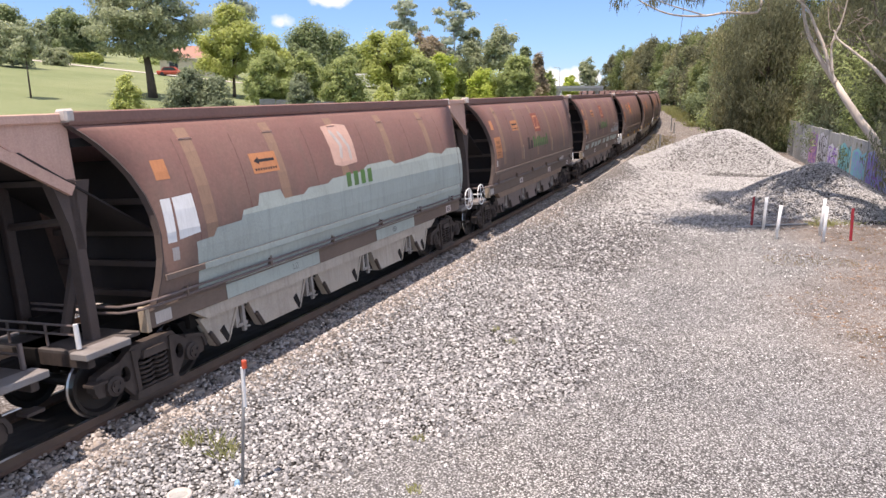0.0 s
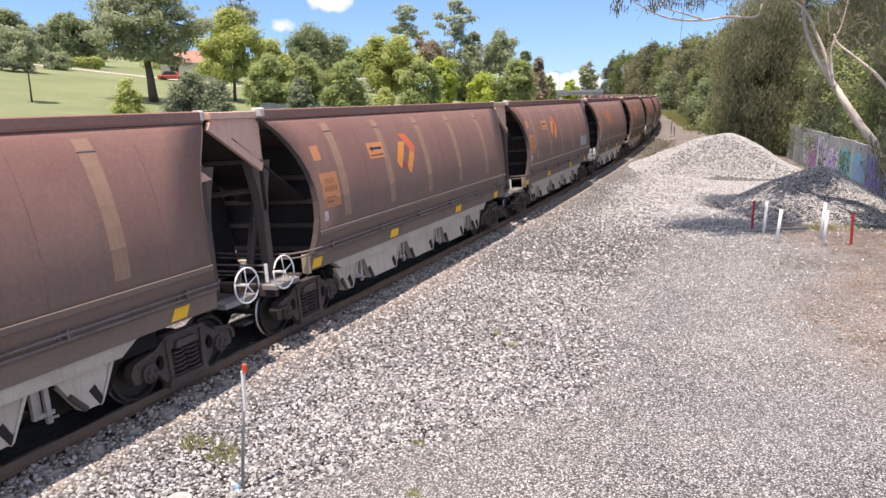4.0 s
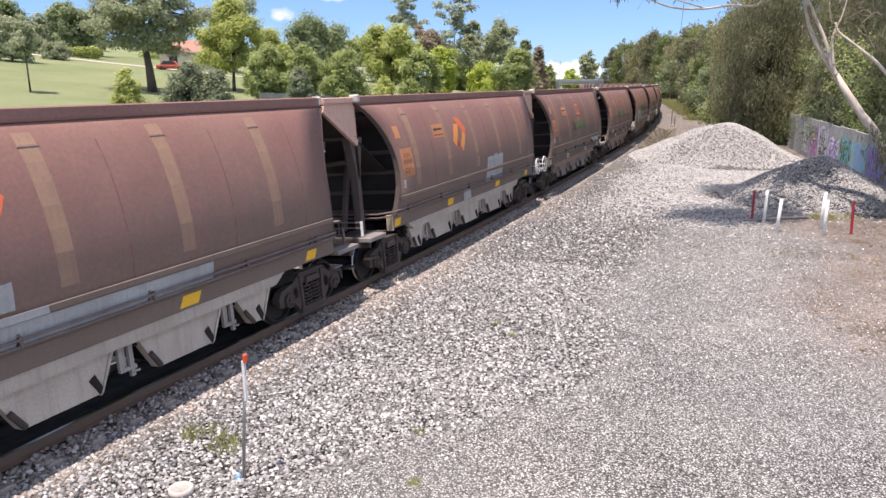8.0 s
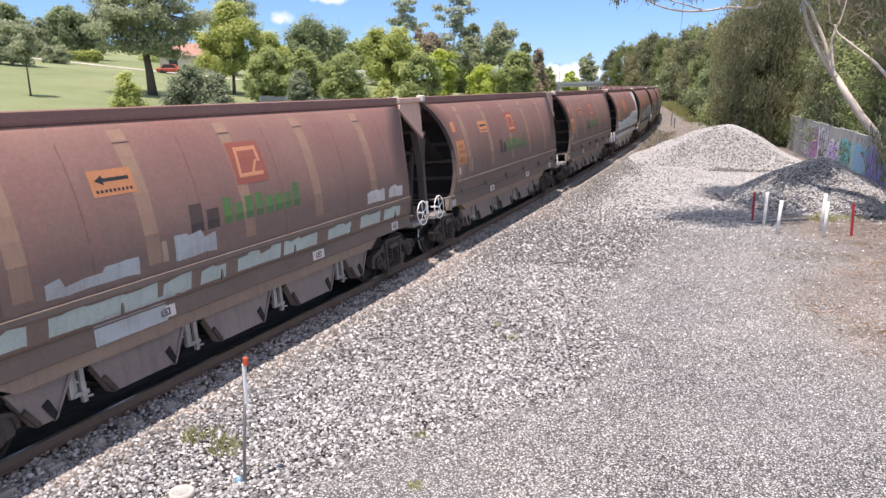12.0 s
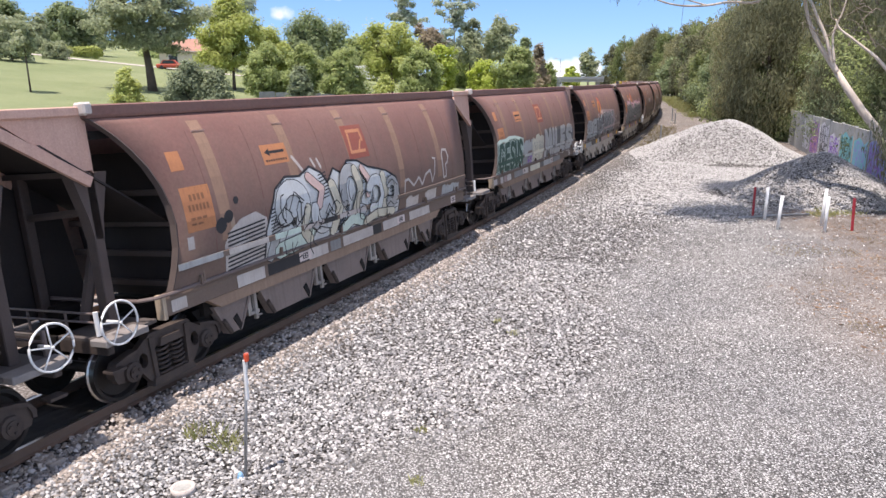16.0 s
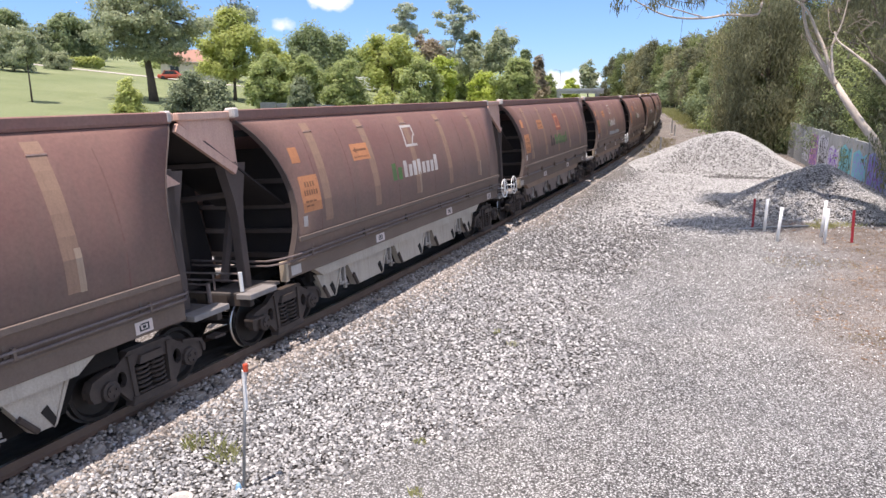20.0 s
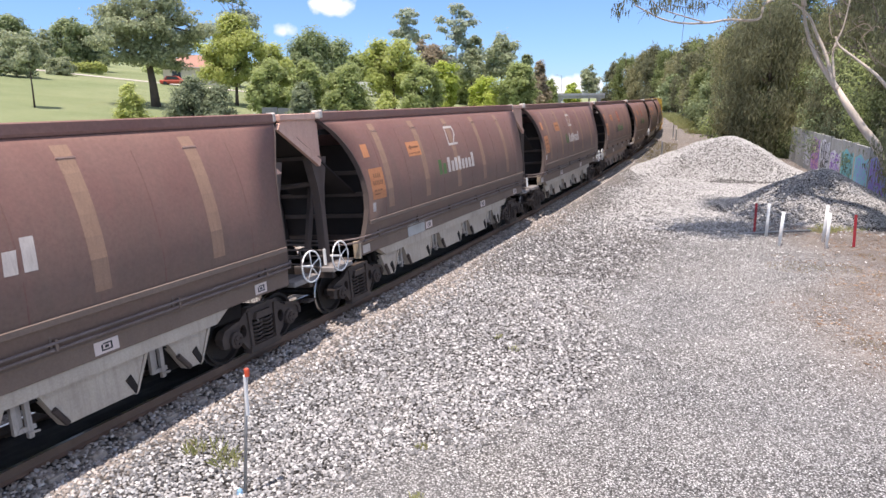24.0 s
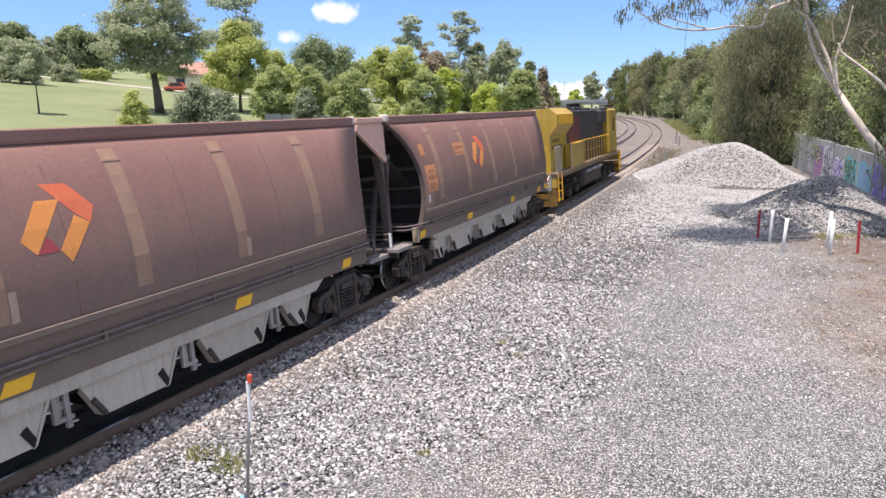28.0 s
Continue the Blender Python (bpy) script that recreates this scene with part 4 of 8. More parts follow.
def handwheel(w, x, y):
    bm = bmesh.new()
    ring = [(x + 0.31 * math.cos(a), y, 1.33 + 0.31 * math.sin(a)) for a in np.linspace(0, 2 * math.pi, 25)]
    tube(bm, ring, 0.017, 6)
    for k in range(5):
        a = 2 * math.pi * k / 5 + 0.4
        tube(bm, [(x, y, 1.33), (x + 0.31 * math.cos(a), y, 1.33 + 0.31 * math.sin(a))], 0.012, 5)
    tube(bm, [(x, y - 0.03, 1.33), (x, y + 0.25, 1.33)], 0.025, 6)
    return part("handwheel", bm, WHITE, w, "white spoked brake handwheel", True)


WAGONS = []
CREAM_SET = {3, 4, 5, 6, 7, 8, 9, 10, 17, 18, 21, 22, 33, 34}
FIRST, LAST = -1, 34


def build_train():
    styles = {k: build_wagon(k) for k in ("brown", "piped", "plain")}
    used = set()
    for n in range(FIRST, LAST + 1):
        st = "piped" if n in CREAM_SET or n in (0, 23, 24, 28, 29, 30) else "plain" if n in (2, 13, 14, 32) else "brown"
        if st in used:
            w = copy_thing(styles[st], Matrix())
        else:
            w = styles[st]
            used.add(st)
        WAGONS.append((n, w))
    for n, w in WAGONS:
        handwheel(w, -6.78 if n % 2 else 6.78, -1.33)
        w["group"] = "wagons of the train"


build_train()


# ---------------------------------------------------------------- yard: piles, posts, wall
def stone_template(rnd, k):
    """A small angular stone with a flat top and no underside, 8 faces."""
    t0, t1 = rnd.uniform(0, 6.283, 2)
    low = [(math.cos(t0 + 1.5708 * i + rnd.uniform(-0.3, 0.3)), math.sin(t0 + 1.5708 * i + rnd.uniform(-0.3, 0.3)), -0.35) for i in range(4)]
    top = [(0.62 * math.cos(t1 + 2.0944 * i), 0.62 * math.sin(t1 + 2.0944 * i), 0.85) for i in range(3)]
    v = np.array(low + top) * np.array([1.2, 0.88, 0.62]) * rnd.uniform(0.78, 1.2, (7, 1))
    near = [int(np.argmin([math.hypot(v[4 + j][0] - (v[i][0] + v[(i + 1) % 4][0]) / 2, v[4 + j][1] - (v[i][1] + v[(i + 1) % 4][1]) / 2) for j in range(3)])) for i in range(4)]
    f = [(4, 5, 6)] + [(i, (i + 1) % 4, 4 + near[i]) for i in range(4)]
    for i in range(4):  # close the sides between neighbouring top corners
        j, k2 = near[i - 1], near[i]
        while j != k2:
            f.append((i, 4 + (j + 1) % 3, 4 + j))
            j = (j + 1) % 3
    return v, np.array(f)


def scatter(name, pts, sizes, seed, material, label, category):
    """Loose stones at the points, joined into one object."""
    rnd = np.random.default_rng(seed)
    kinds = [stone_template(rnd, k) for k in range(8)]
    pick = rnd.integers(0, 8, len(pts))
    vs, fs, base = [], [], 0
    for k in range(8):
        idx = np.nonzero(pick == k)[0]
        if not len(idx):
            continue
        v, f = kinds[k]
        m = len(idx)
        a, t = rnd.uniform(0, 6.283, m), rnd.uniform(-0.75, 0.75, m)
        ca, sa, ct, st = np.cos(a), np.sin(a), np.cos(t), np.sin(t)
        x, y, z = v[:, 0], v[:, 1], v[:, 2]
        y2 = y[None] * ct[:, None] - z[None] * st[:, None]
        z2 = y[None] * st[:, None] + z[None] * ct[:, None]
        X = x[None] * ca[:, None] - y2 * sa[:, None]
        Y = x[None] * sa[:, None] + y2 * ca[:, None]
        V = np.stack([X, Y, z2], -1) * sizes[idx][:, None, None] + pts[idx][:, None, :]
        vs.append(V.reshape(-1, 3))
        fs.append((f[None] + (np.arange(m) * 7)[:, None, None] + base).reshape(-1, 3))
        base += m * 7
    v, f = np.concatenate(vs), np.concatenate(fs)
    me = bpy.data.meshes.new(name)
    me.vertices.add(len(v))
    me.vertices.foreach_set("co", v.astype(np.float32).ravel())
    me.loops.add(len(f) * 3)
    me.loops.foreach_set("vertex_index", f.astype(np.int32).ravel())
    me.polygons.add(len(f))
    me.polygons.foreach_set("loop_start", np.arange(0, len(f) * 3, 3, dtype=np.int32))
    me.update(calc_edges=True)
    me.materials.append(material)
    return tagged(new(name, me), label, category, kind="stuff")


def mound(name, cx, cy, rx0, rx1, ry0, ry1, h, soft, seed, label, stone, tone, big):
    rnd = np.random.default_rng(seed)

    def shape(x, y):
        u, v = x - cx, y - cy
        r = np.hypot(u / np.where(u < 0, rx0, rx1), v / np.where(v < 0, ry0, ry1))
        wob = 0.07 * np.sin(3 * np.arctan2(v, u) + seed) + 0.05 * np.sin(7 * np.arctan2(v, u) + 2 * seed)
        r = r * (1 + wob)
        rim = math.sqrt(1 + soft * soft)
        p = np.clip((rim - np.sqrt(r * r + soft * soft)) / (rim - soft), 0, None)
        return FLAT - 0.03 + h * p ** 1.25 + 0.05 * np.sin(2.3 * u) * np.sin(1.9 * v) * np.clip(p * 3, 0, 1)

    nr, na = 26, 56
    verts = [(cx, cy, float(shape(np.array(cx), np.array(cy))))]
    for i in range(1, nr + 1):
        for k in range(na):
            a = 2 * math.pi * k / na
            x = cx + i / nr * 1.08 * (rx1 if math.cos(a) > 0 else rx0) * math.cos(a)
            y = cy + i / nr * 1.08 * (ry1 if math.sin(a) > 0 else ry0) * math.sin(a)
            verts.append((x, y, float(shape(np.array(x), np.array(y)))))
    faces = [(0, 1 + k, 1 + (k + 1) % na) for k in range(na)]
    for i in range(nr - 1):
        for k in range(na):
            a, b = 1 + i * na + k, 1 + i * na + (k + 1) % na
            faces.append((a, a + na, b + na, b))
    me = raw_mesh(name, verts, faces, bpy.data.materials["ground_surface"], True)
    att = me.color_attributes.new("zone", "FLOAT_COLOR", "POINT")
    att.data.foreach_set("color", [c for _ in verts for c in tone])
    tagged(new(name, me), label, "gravel pile", kind="stuff")
    m = 20000
    a, r = rnd.uniform(0, 6.283, m), np.sqrt(rnd.uniform(0, 1, m)) * 0.96
    x = cx + r * np.cos(a) * np.where(np.cos(a) > 0, rx1, rx0)
    y = cy + r * np.sin(a) * np.where(np.sin(a) > 0, ry1, ry0)
    z = np.maximum(shape(x, y), height(x, y)) + 0.008
    scatter("loose_stone", np.stack([x, y, z], -1), rnd.uniform(0.55, 1.0, m) * big, seed + 5, stone, "loose crushed stone on the pile", "stone")


mound("gravel_pile", 18.9, 48.0, 6.6, 5.0, 6.2, 6.2, 2.43, 0.28, 3, "tall pile of pale grey crushed stone", PALESTONE, (1.0, 0.0, 0.0, 1.0), 0.055)
mound("gravel_pile", 16.6, 31.4, 4.4, 3.4, 4.8, 4.4, 1.92, 0.16, 8, "low pile of darker grey crushed stone beside the wall", DARKSTONE, (1.0, 0.0, 0.0, 1.0), 0.042)


def yard_stones():
    """Ballast and crusher stones of the yard, thinning out away from the bank."""
    rough_edge = lambda x, y: 0.5 * np.sin(2.3 * x + 1.1 * y) + 0.45 * np.sin(3.7 * y - 1.9 * x) + 0.3 * np.sin(7.1 * x + 5.3 * y)
    rnd = np.random.default_rng(11)
    layers = []
    # stones a square metre of view, nearest first: reach, count, size of ballast, size of grit
    for r0, r1, n, big, small in ((6.5, 12.5, 46000, 0.026, 0.0115), (12.5, 20.0, 56000, 0.028, 0.0155), (20.0, 36.0, 48000, 0.034, 0.023)):
        r = np.sqrt(rnd.uniform(r0 * r0, r1 * r1, n))
        a = rnd.uniform(-0.80, 0.74, n)
        x, y = r * np.sin(a), r * np.cos(a)
        d = lateral(x, y)
        wob = 0.8 * np.sin(x * 0.45 + 0.3 * y) + 0.5 * np.sin(y * 0.9 - x * 0.2)
        ball = step(d + 0.5 * wob + 0.5 * rough_edge(x, y) + rnd.normal(0, 0.45, n) + 1.3 * step(y, 11.5, 8.5), 7.1, 5.7)
        keep = (d > 1.05) & (d < 14) & (rnd.uniform(0, 1, n) < (0.5 + 0.5 * ball) * step(r + 1.5 * wob, 36, 25) * (1 - 0.8 * step(d + 0.8 * wob, 9.4, 11.8) * step(y, 13, 18)))
        size = rnd.uniform(0.6, 1.4, n) * (small + (big - small) * ball)
        layers.append(np.stack([x, y, d, wob, size, ball], -1)[keep])
    x, y, d, wob, size, ball = np.concatenate(layers).T
    z = height(x, y) + size * rnd.uniform(0.1, 0.55, len(x))
    z = np.where(d < 1.35, np.maximum(z, -0.19), z)
    dusty = rnd.uniform(0, 1, len(x)) < step(d + 0.3 * wob, 2.5, 1.2) * 0.8
    grit = ~dusty & (ball < 0.5)
    rock = ~dusty & ~grit
    pts = np.stack([x, y, z], -1)
    scatter("ballast_stone", pts[rock], size[rock], 12, STONE, "loose blue-grey ballast stones", "stone")
    scatter("gravel_chip", pts[grit], size[grit], 16, GRIT, "fine brownish grey gravel chips", "stone")
    scatter("ballast_stone", pts[dusty], size[dusty], 14, bpy.data.materials["dusty_stone"], "brown dusty ballast beside the rail", "stone")
    n = 40000
    x, y = rnd.uniform(4.0, 20.0, n), rnd.uniform(24.5, 52.0, n)
    d = lateral(x, y)
    keep = (d > 1.7) & (rnd.uniform(0, 1, n) < step(y + 1.5 * np.sin(x * 0.8), 24.0, 31.0) * step(y + np.sin(1.3 * x), 52.0, 46.0) * step(d + 0.4 * np.sin(0.7 * y) + rnd.normal(0, 0.5, n), 2.0, 4.2))
    x, y = x[keep], y[keep]
    scatter("ballast_stone", np.stack([x, y, height(x, y) + 0.006], -1), rnd.uniform(0.024, 0.05, len(x)), 15, PALESTONE, "pale crushed stone spread round the piles", "stone")
    n = 11000
    s, lat = rnd.uniform(2, 60, n), rnd.uniform(0.85, 1.6, n)
    pts = np.array([spot(s_, l_) for s_, l_ in zip(s, lat)])
    size = rnd.uniform(0.02, 0.045, n)
    pts[:, 2] = np.where(lat < 1.25, -0.15 + 0.0758 * lat, height(pts[:, 0], pts[:, 1])) + rnd.uniform(-0.03, 0.012, n)
    scatter("ballast_stone", pts, size, 13, bpy.data.materials["dusty_stone"], "dusty ballast along the rail", "stone")


dm, dn, dl, db = mat("dusty_stone", 0.95)
dg = dn.new("ShaderNodeNewGeometry")
dl.new(ramp(dn, dl, dg.outputs["Random Per Island"], (0.0, (0.17, 0.145, 0.125)), (0.6, (0.34, 0.295, 0.26)), (1.0, (0.5, 0.455, 0.42))), db.inputs["Base Color"])
yard_stones()


def marker_post(name, x, y, h, r, lean, material, label, cap=None, flat=False):
    z = ground_z(x, y)
    root = thing(name, label, "post", Matrix.Translation((x, y, z)))
    top = Vector((lean[0], lean[1], h))
    if flat:
        bm = bmesh.new()
        for a in (0.5, 2.6, 4.7):
            bmesh.ops.create_cube(bm, size=1, matrix=Matrix.Translation(top / 2) @ top.to_track_quat("Z", "Y").to_matrix().to_4x4() @ Matrix.Rotation(a, 4, "Z") @ Matrix.Translation((r / 2, 0, 0)) @ Matrix.Diagonal((r, 0.008, h * 1.02, 1)))
        part("shaft", bm, material, root)
    else:
        part("shaft", tubem([(0, 0, -0.05), top * 0.5, top], r, 14), material, root, "", True)
        part("rim", lathe(bmesh.new(), [(r * 0.75, h - 0.01), (r * 1.02, h - 0.012), (r * 1.02, h + 0.006), (r * 0.75, h + 0.006)], 14, "z", (lean[0], lean[1], 0)), material, root)
    if cap:
        m, hh, rr = cap
        part("cap", lathe(bmesh.new(), [(rr * 0.7, h - hh), (rr, h - hh), (rr, h - 0.02), (rr * 0.9, h), (0.01, h + 0.008)], 12, "z", (lean[0], lean[1], 0)), m, root, "bright red plastic cap")
    return root


for x, y, h, lean in ((11.67, 25.67, 1.20, (0.03, 0.0)), (11.40, 24.04, 1.16, (0.07, 0.0)), (13.22, 24.68, 1.30, (0.07, 0.0)), (12.70, 23.45, 1.20, (0.02, 0.0))):
    tagged(marker_post("pvc_post", x, y, h, 0.055, lean, WHITE, "white plastic marker pipe standing upright in gravel"), group="marker posts")
for x, y, h, lean in ((11.62, 26.57, 1.08, (0.0, 0.0)), (13.76, 23.69, 1.10, (-0.04, 0))):
    marker_post("star_picket", x, y, h, 0.05, lean, POSTRED, "red painted steel star picket", flat=True)
pole = marker_post("marker_pole", -2.62, 8.44, 1.72, 0.021, (0.13, 0.0), GALV, "thin galvanised marker pole with a red cap", (CAP, 0.10, 0.034))
part("painted_top", lathe(bmesh.new(), [(0.022, 1.10), (0.025, 1.10), (0.025, 1.63), (0.022, 1.63)], 12, "z", (0.104, 0, 0)), WHITE, pole, "white painted upper length")
part("plastic_scrap", lathe(bmesh.new(), [(0.01, 0.0), (0.045, 0.0), (0.035, 0.06), (0.01, 0.09)], 7, "z", (-0.06, -0.01, 0)), bpy.data.materials.get("blue_plastic") or painted("blue_plastic", (0.22, 0.42, 0.62), (0.5, 0.55, 0.6), 0.5, 4, 0.3, streak=False), pole, "crumpled pale blue plastic at its foot")

pit = thing("pipe_pit", "round pale plastic pipe end set in gravel", "pipe", Matrix.Translation((-3.32, 8.12, FLAT)))
part("pipe_rim", lathe(bmesh.new(), [(0.115, 0.02), (0.115, 0.09), (0.15, 0.09), (0.155, 0.0)], 24, "z"), CHALK, pit, "pale round rim", True)
part("pipe_lid", lathe(bmesh.new(), [(0.001, 0.055), (0.112, 0.055), (0.112, 0.03), (0.001, 0.03)], 24, "z"), CONCRETE, pit)

tube_log = thing("fallen_rail", "old steel bar lying on the gravel", "bar", pose(12.3, 26.3, FLAT + 0.05, 0, 0, 12))
part("bar", tubem([(-1.5, 0, 0), (0, 0.03, 0.01), (1.5, 0, 0)], 0.04, 8), GALV, tube_log)
for x, y, h in ((17.7, 58.9, 0.95), (26.6, 84.5, 1.3), (25.2, 79.0, 1.0)):
    mk = thing("line_marker", "short trackside marker post on a concrete foot", "post", Matrix.Translation((x, y, FLAT)))
    part("post", boxm(-0.05, 0.05, -0.05, 0.05, 0.2, h + 0.5), GALV, mk)
    part("foot", boxm(-0.18, 0.18, -0.18, 0.18, -0.05, 0.30, bev=0.02), CHALK, mk)
block = thing("concrete_block", "small broken concrete block on dirt", "block", pose(15.3, 23.0, FLAT + 0.08, 0, 3, 20))
part("body", boxm(-0.22, 0.22, -0.15, 0.15, -0.1, 0.12, bev=0.03), TAN, block)

PURPLE = painted("violet_spray_paint", (0.22, 0.09, 0.42), (0.34, 0.22, 0.5), 0.6, 2, 0.4)
CYAN = painted("turquoise_spray_paint", (0.12, 0.42, 0.47), (0.25, 0.45, 0.5), 0.6, 2, 0.5)
BLUE = painted("periwinkle_spray_paint", (0.22, 0.27, 0.55), (0.3, 0.34, 0.5), 0.6, 2, 0.5)
PALE = painted("pale_spray_paint", (0.62, 0.62, 0.66), (0.45, 0.43, 0.5), 0.6, 2, 0.5)


def capsule(x0, z0, x1, z1, w, n=5):
    """The outline of a thick painted stroke."""
    a = math.atan2(z1 - z0, x1 - x0)
    pts = [(x0 + w * math.cos(a + t), z0 + w * math.sin(a + t)) for t in np.linspace(math.pi / 2, 3 * math.pi / 2, n)]
    pts += [(x1 + w * math.cos(a + t), z1 + w * math.sin(a + t)) for t in np.linspace(-math.pi / 2, math.pi / 2, n)]
    return pts


def scrawl(rnd, x0, x1, z0, z1, letters):
    """Strokes of abstract spray-can lettering, as segments."""
    out, wd = [], (x1 - x0) / letters
    for i in range(letters):
        a, b = x0 + wd * (i + 0.14), x0 + wd * (i + 0.86)
        j = lambda s=0.1: rnd.uniform(-s, s) * (z1 - z0)
        m = (z0 + z1) / 2
        forms = [[(a, z0, a, z1), (a, z1, b, m), (b, m, a, m), (a, m, b, z0)], [(b, z1, a, z1), (a, z1, a, z0), (a, z0, b, z0), (b, z0, b, m)],
                 [(a, z0, (a + b) / 2, z1), ((a + b) / 2, z1, b, z0), (a, m, b, m)], [(b, z1, a, m), (a, m, b, m), (b, m, a, z0)],
                 [(a, z1, a, z0), (a, z0, b, z0), (a, m, b, m), (a, z1, b, z1)], [(a, z0, a, z1), (b, z0, b, z1), (a, z1, b, z0)]]
        out.append([(q[0] + j(.05), q[1] + j(), q[2] + j(.05), q[3] + j()) for q in rnd.choice(forms)])
    return out


def flat_shapes(name, polys, material, parent, y):
    bm = bmesh.new()
    for k, poly in enumerate(polys):
        bm.faces.new([bm.verts.new((x, y - 0.0004 * k, z)) for x, z in poly])
    me = bpy.data.meshes.new(name)
    bm.to_mesh(me)
    bm.free()
    me.materials.append(material)
    return part(name, me, None, parent)


def build_wall():
    rnd = random.Random(5)
    a, b = Vector((27.6, 57.6)), Vector((16.2, 21.9))
    n, total = 12, (b - a).length
    u = (b - a).normalized()
    ang = math.atan2(u.y, u.x)
    root = thing("wall_east", "concrete panel noise wall sprayed with graffiti", "wall", Matrix.Translation((a.x, a.y, FLAT)) @ Matrix.Rotation(ang, 4, "Z"), kind="structure")
    w = total / n
    cols = [None, None, (CONCRETE, PALE), (PURPLE, PINK), (PALE, INK), (PALE, PURPLE), (CYAN, FOREST), (CYAN, BLUE), (BLUE, PURPLE), (BLUE, PALE), (CYAN, INK), None]
    panel = finish("panel", boxm(0.06, w - 0.06, -0.05, 0.05, -0.1, 2.60, bev=0.01), CONCRETE)
    post = finish("post", boxm(-0.07, 0.07, -0.09, 0.09, -0.2, 2.66, bev=0.01), CONCRETE)
    for i in range(n + 1):
        part("post", post, None, root).matrix_basis = pose(i * w, 0, 0)
        if i == n:
            break
        p_ = part("panel", panel, None, root)
        p_.matrix_basis = pose(i * w, 0, rnd.uniform(-0.03, 0.03))
        if cols[i]:
            base, ink = cols[i]
            top = 2.0 + rnd.uniform(-0.2, 0.35)
            flat_shapes("spray_patch", [[(0.12, 0.25), (w - 0.12, 0.25), (w - 0.12, top + 0.1), (w * 0.7, top - 0.12), (w * 0.4, top + 0.15), (0.12, top - 0.1)]], base, p_, -0.055)
            st = scrawl(rnd, 0.3, w - 0.3, 1.15, top - 0.1, 5) + scrawl(rnd, 0.3, w - 0.3, 0.35, 1.05, 6)
            for letter in st:
                flat_shapes("spray_letter", [capsule(*q, rnd.choice((0.03, 0.045, 0.07)), 3) for q in letter], ink, p_, -0.062)


build_wall()


# ---------------------------------------------------------------- trees
def leaf_cards(rnd, centres, radii, counts, size, droop=0.0, slim=1.0, shell=0.55, out=None):
    """Vertices of small leaf quads gathered in clumps."""
    idx = np.repeat(np.arange(len(centres)), counts)
    m = len(idx)
    d = rnd.normal(size=(m, 3))
    d /= np.linalg.norm(d, axis=1, keepdims=True)
    r = rnd.uniform(shell, 1.0, m) ** 0.7 * (1 + 0.35 * rnd.exponential(0.5, m))
    c = centres[idx] + d * r[:, None] * radii[idx]
    u = rnd.normal(size=(m, 3))
    if droop:
        u = u * (1 - droop) + np.array([0, 0, -1.0]) * droop * 2
    u /= np.linalg.norm(u, axis=1, keepdims=True)
    nrm = d * 0.75 + rnd.normal(size=(m, 3)) * 0.42 + np.array([0, 0, 0.15 if droop else 0.5])
    if out is not None:  # and by the side of the crown on which the clump sits
        nrm = nrm + out[idx] * 0.45
    nrm /= np.linalg.norm(nrm, axis=1, keepdims=True)
    if not droop:
        u = u - nrm * np.sum(u * nrm, axis=1, keepdims=True)
        u /= np.linalg.norm(u, axis=1, keepdims=True)
    v = np.cross(u, nrm)
    v /= np.linalg.norm(v, axis=1, keepdims=True) + 1e-9
    s = size * rnd.uniform(0.6, 1.4, m)[:, None]
    a, b = u * s, v * s * slim * 0.5
    q = np.stack([c - a * 0.5 - b, c + b - a * 0.3, c + a * 0.6], 1)
    return q.reshape(-1, 3)


def leaf_mesh(name, v, material, k=3):
    """A mesh of separate k-cornered blades."""
    me = bpy.data.meshes.new(name)
    n = len(v) // k
    me.vertices.add(len(v))
    me.vertices.foreach_set("co", v.astype(np.float32).ravel())
    me.loops.add(n * k)
    me.loops.foreach_set("vertex_index", np.arange(n * k, dtype=np.int32))
    me.polygons.add(n)
    me.polygons.foreach_set("loop_start", np.arange(0, n * k, k, dtype=np.int32))
    me.update(calc_edges=True)
    me.materials.append(material)
    return me


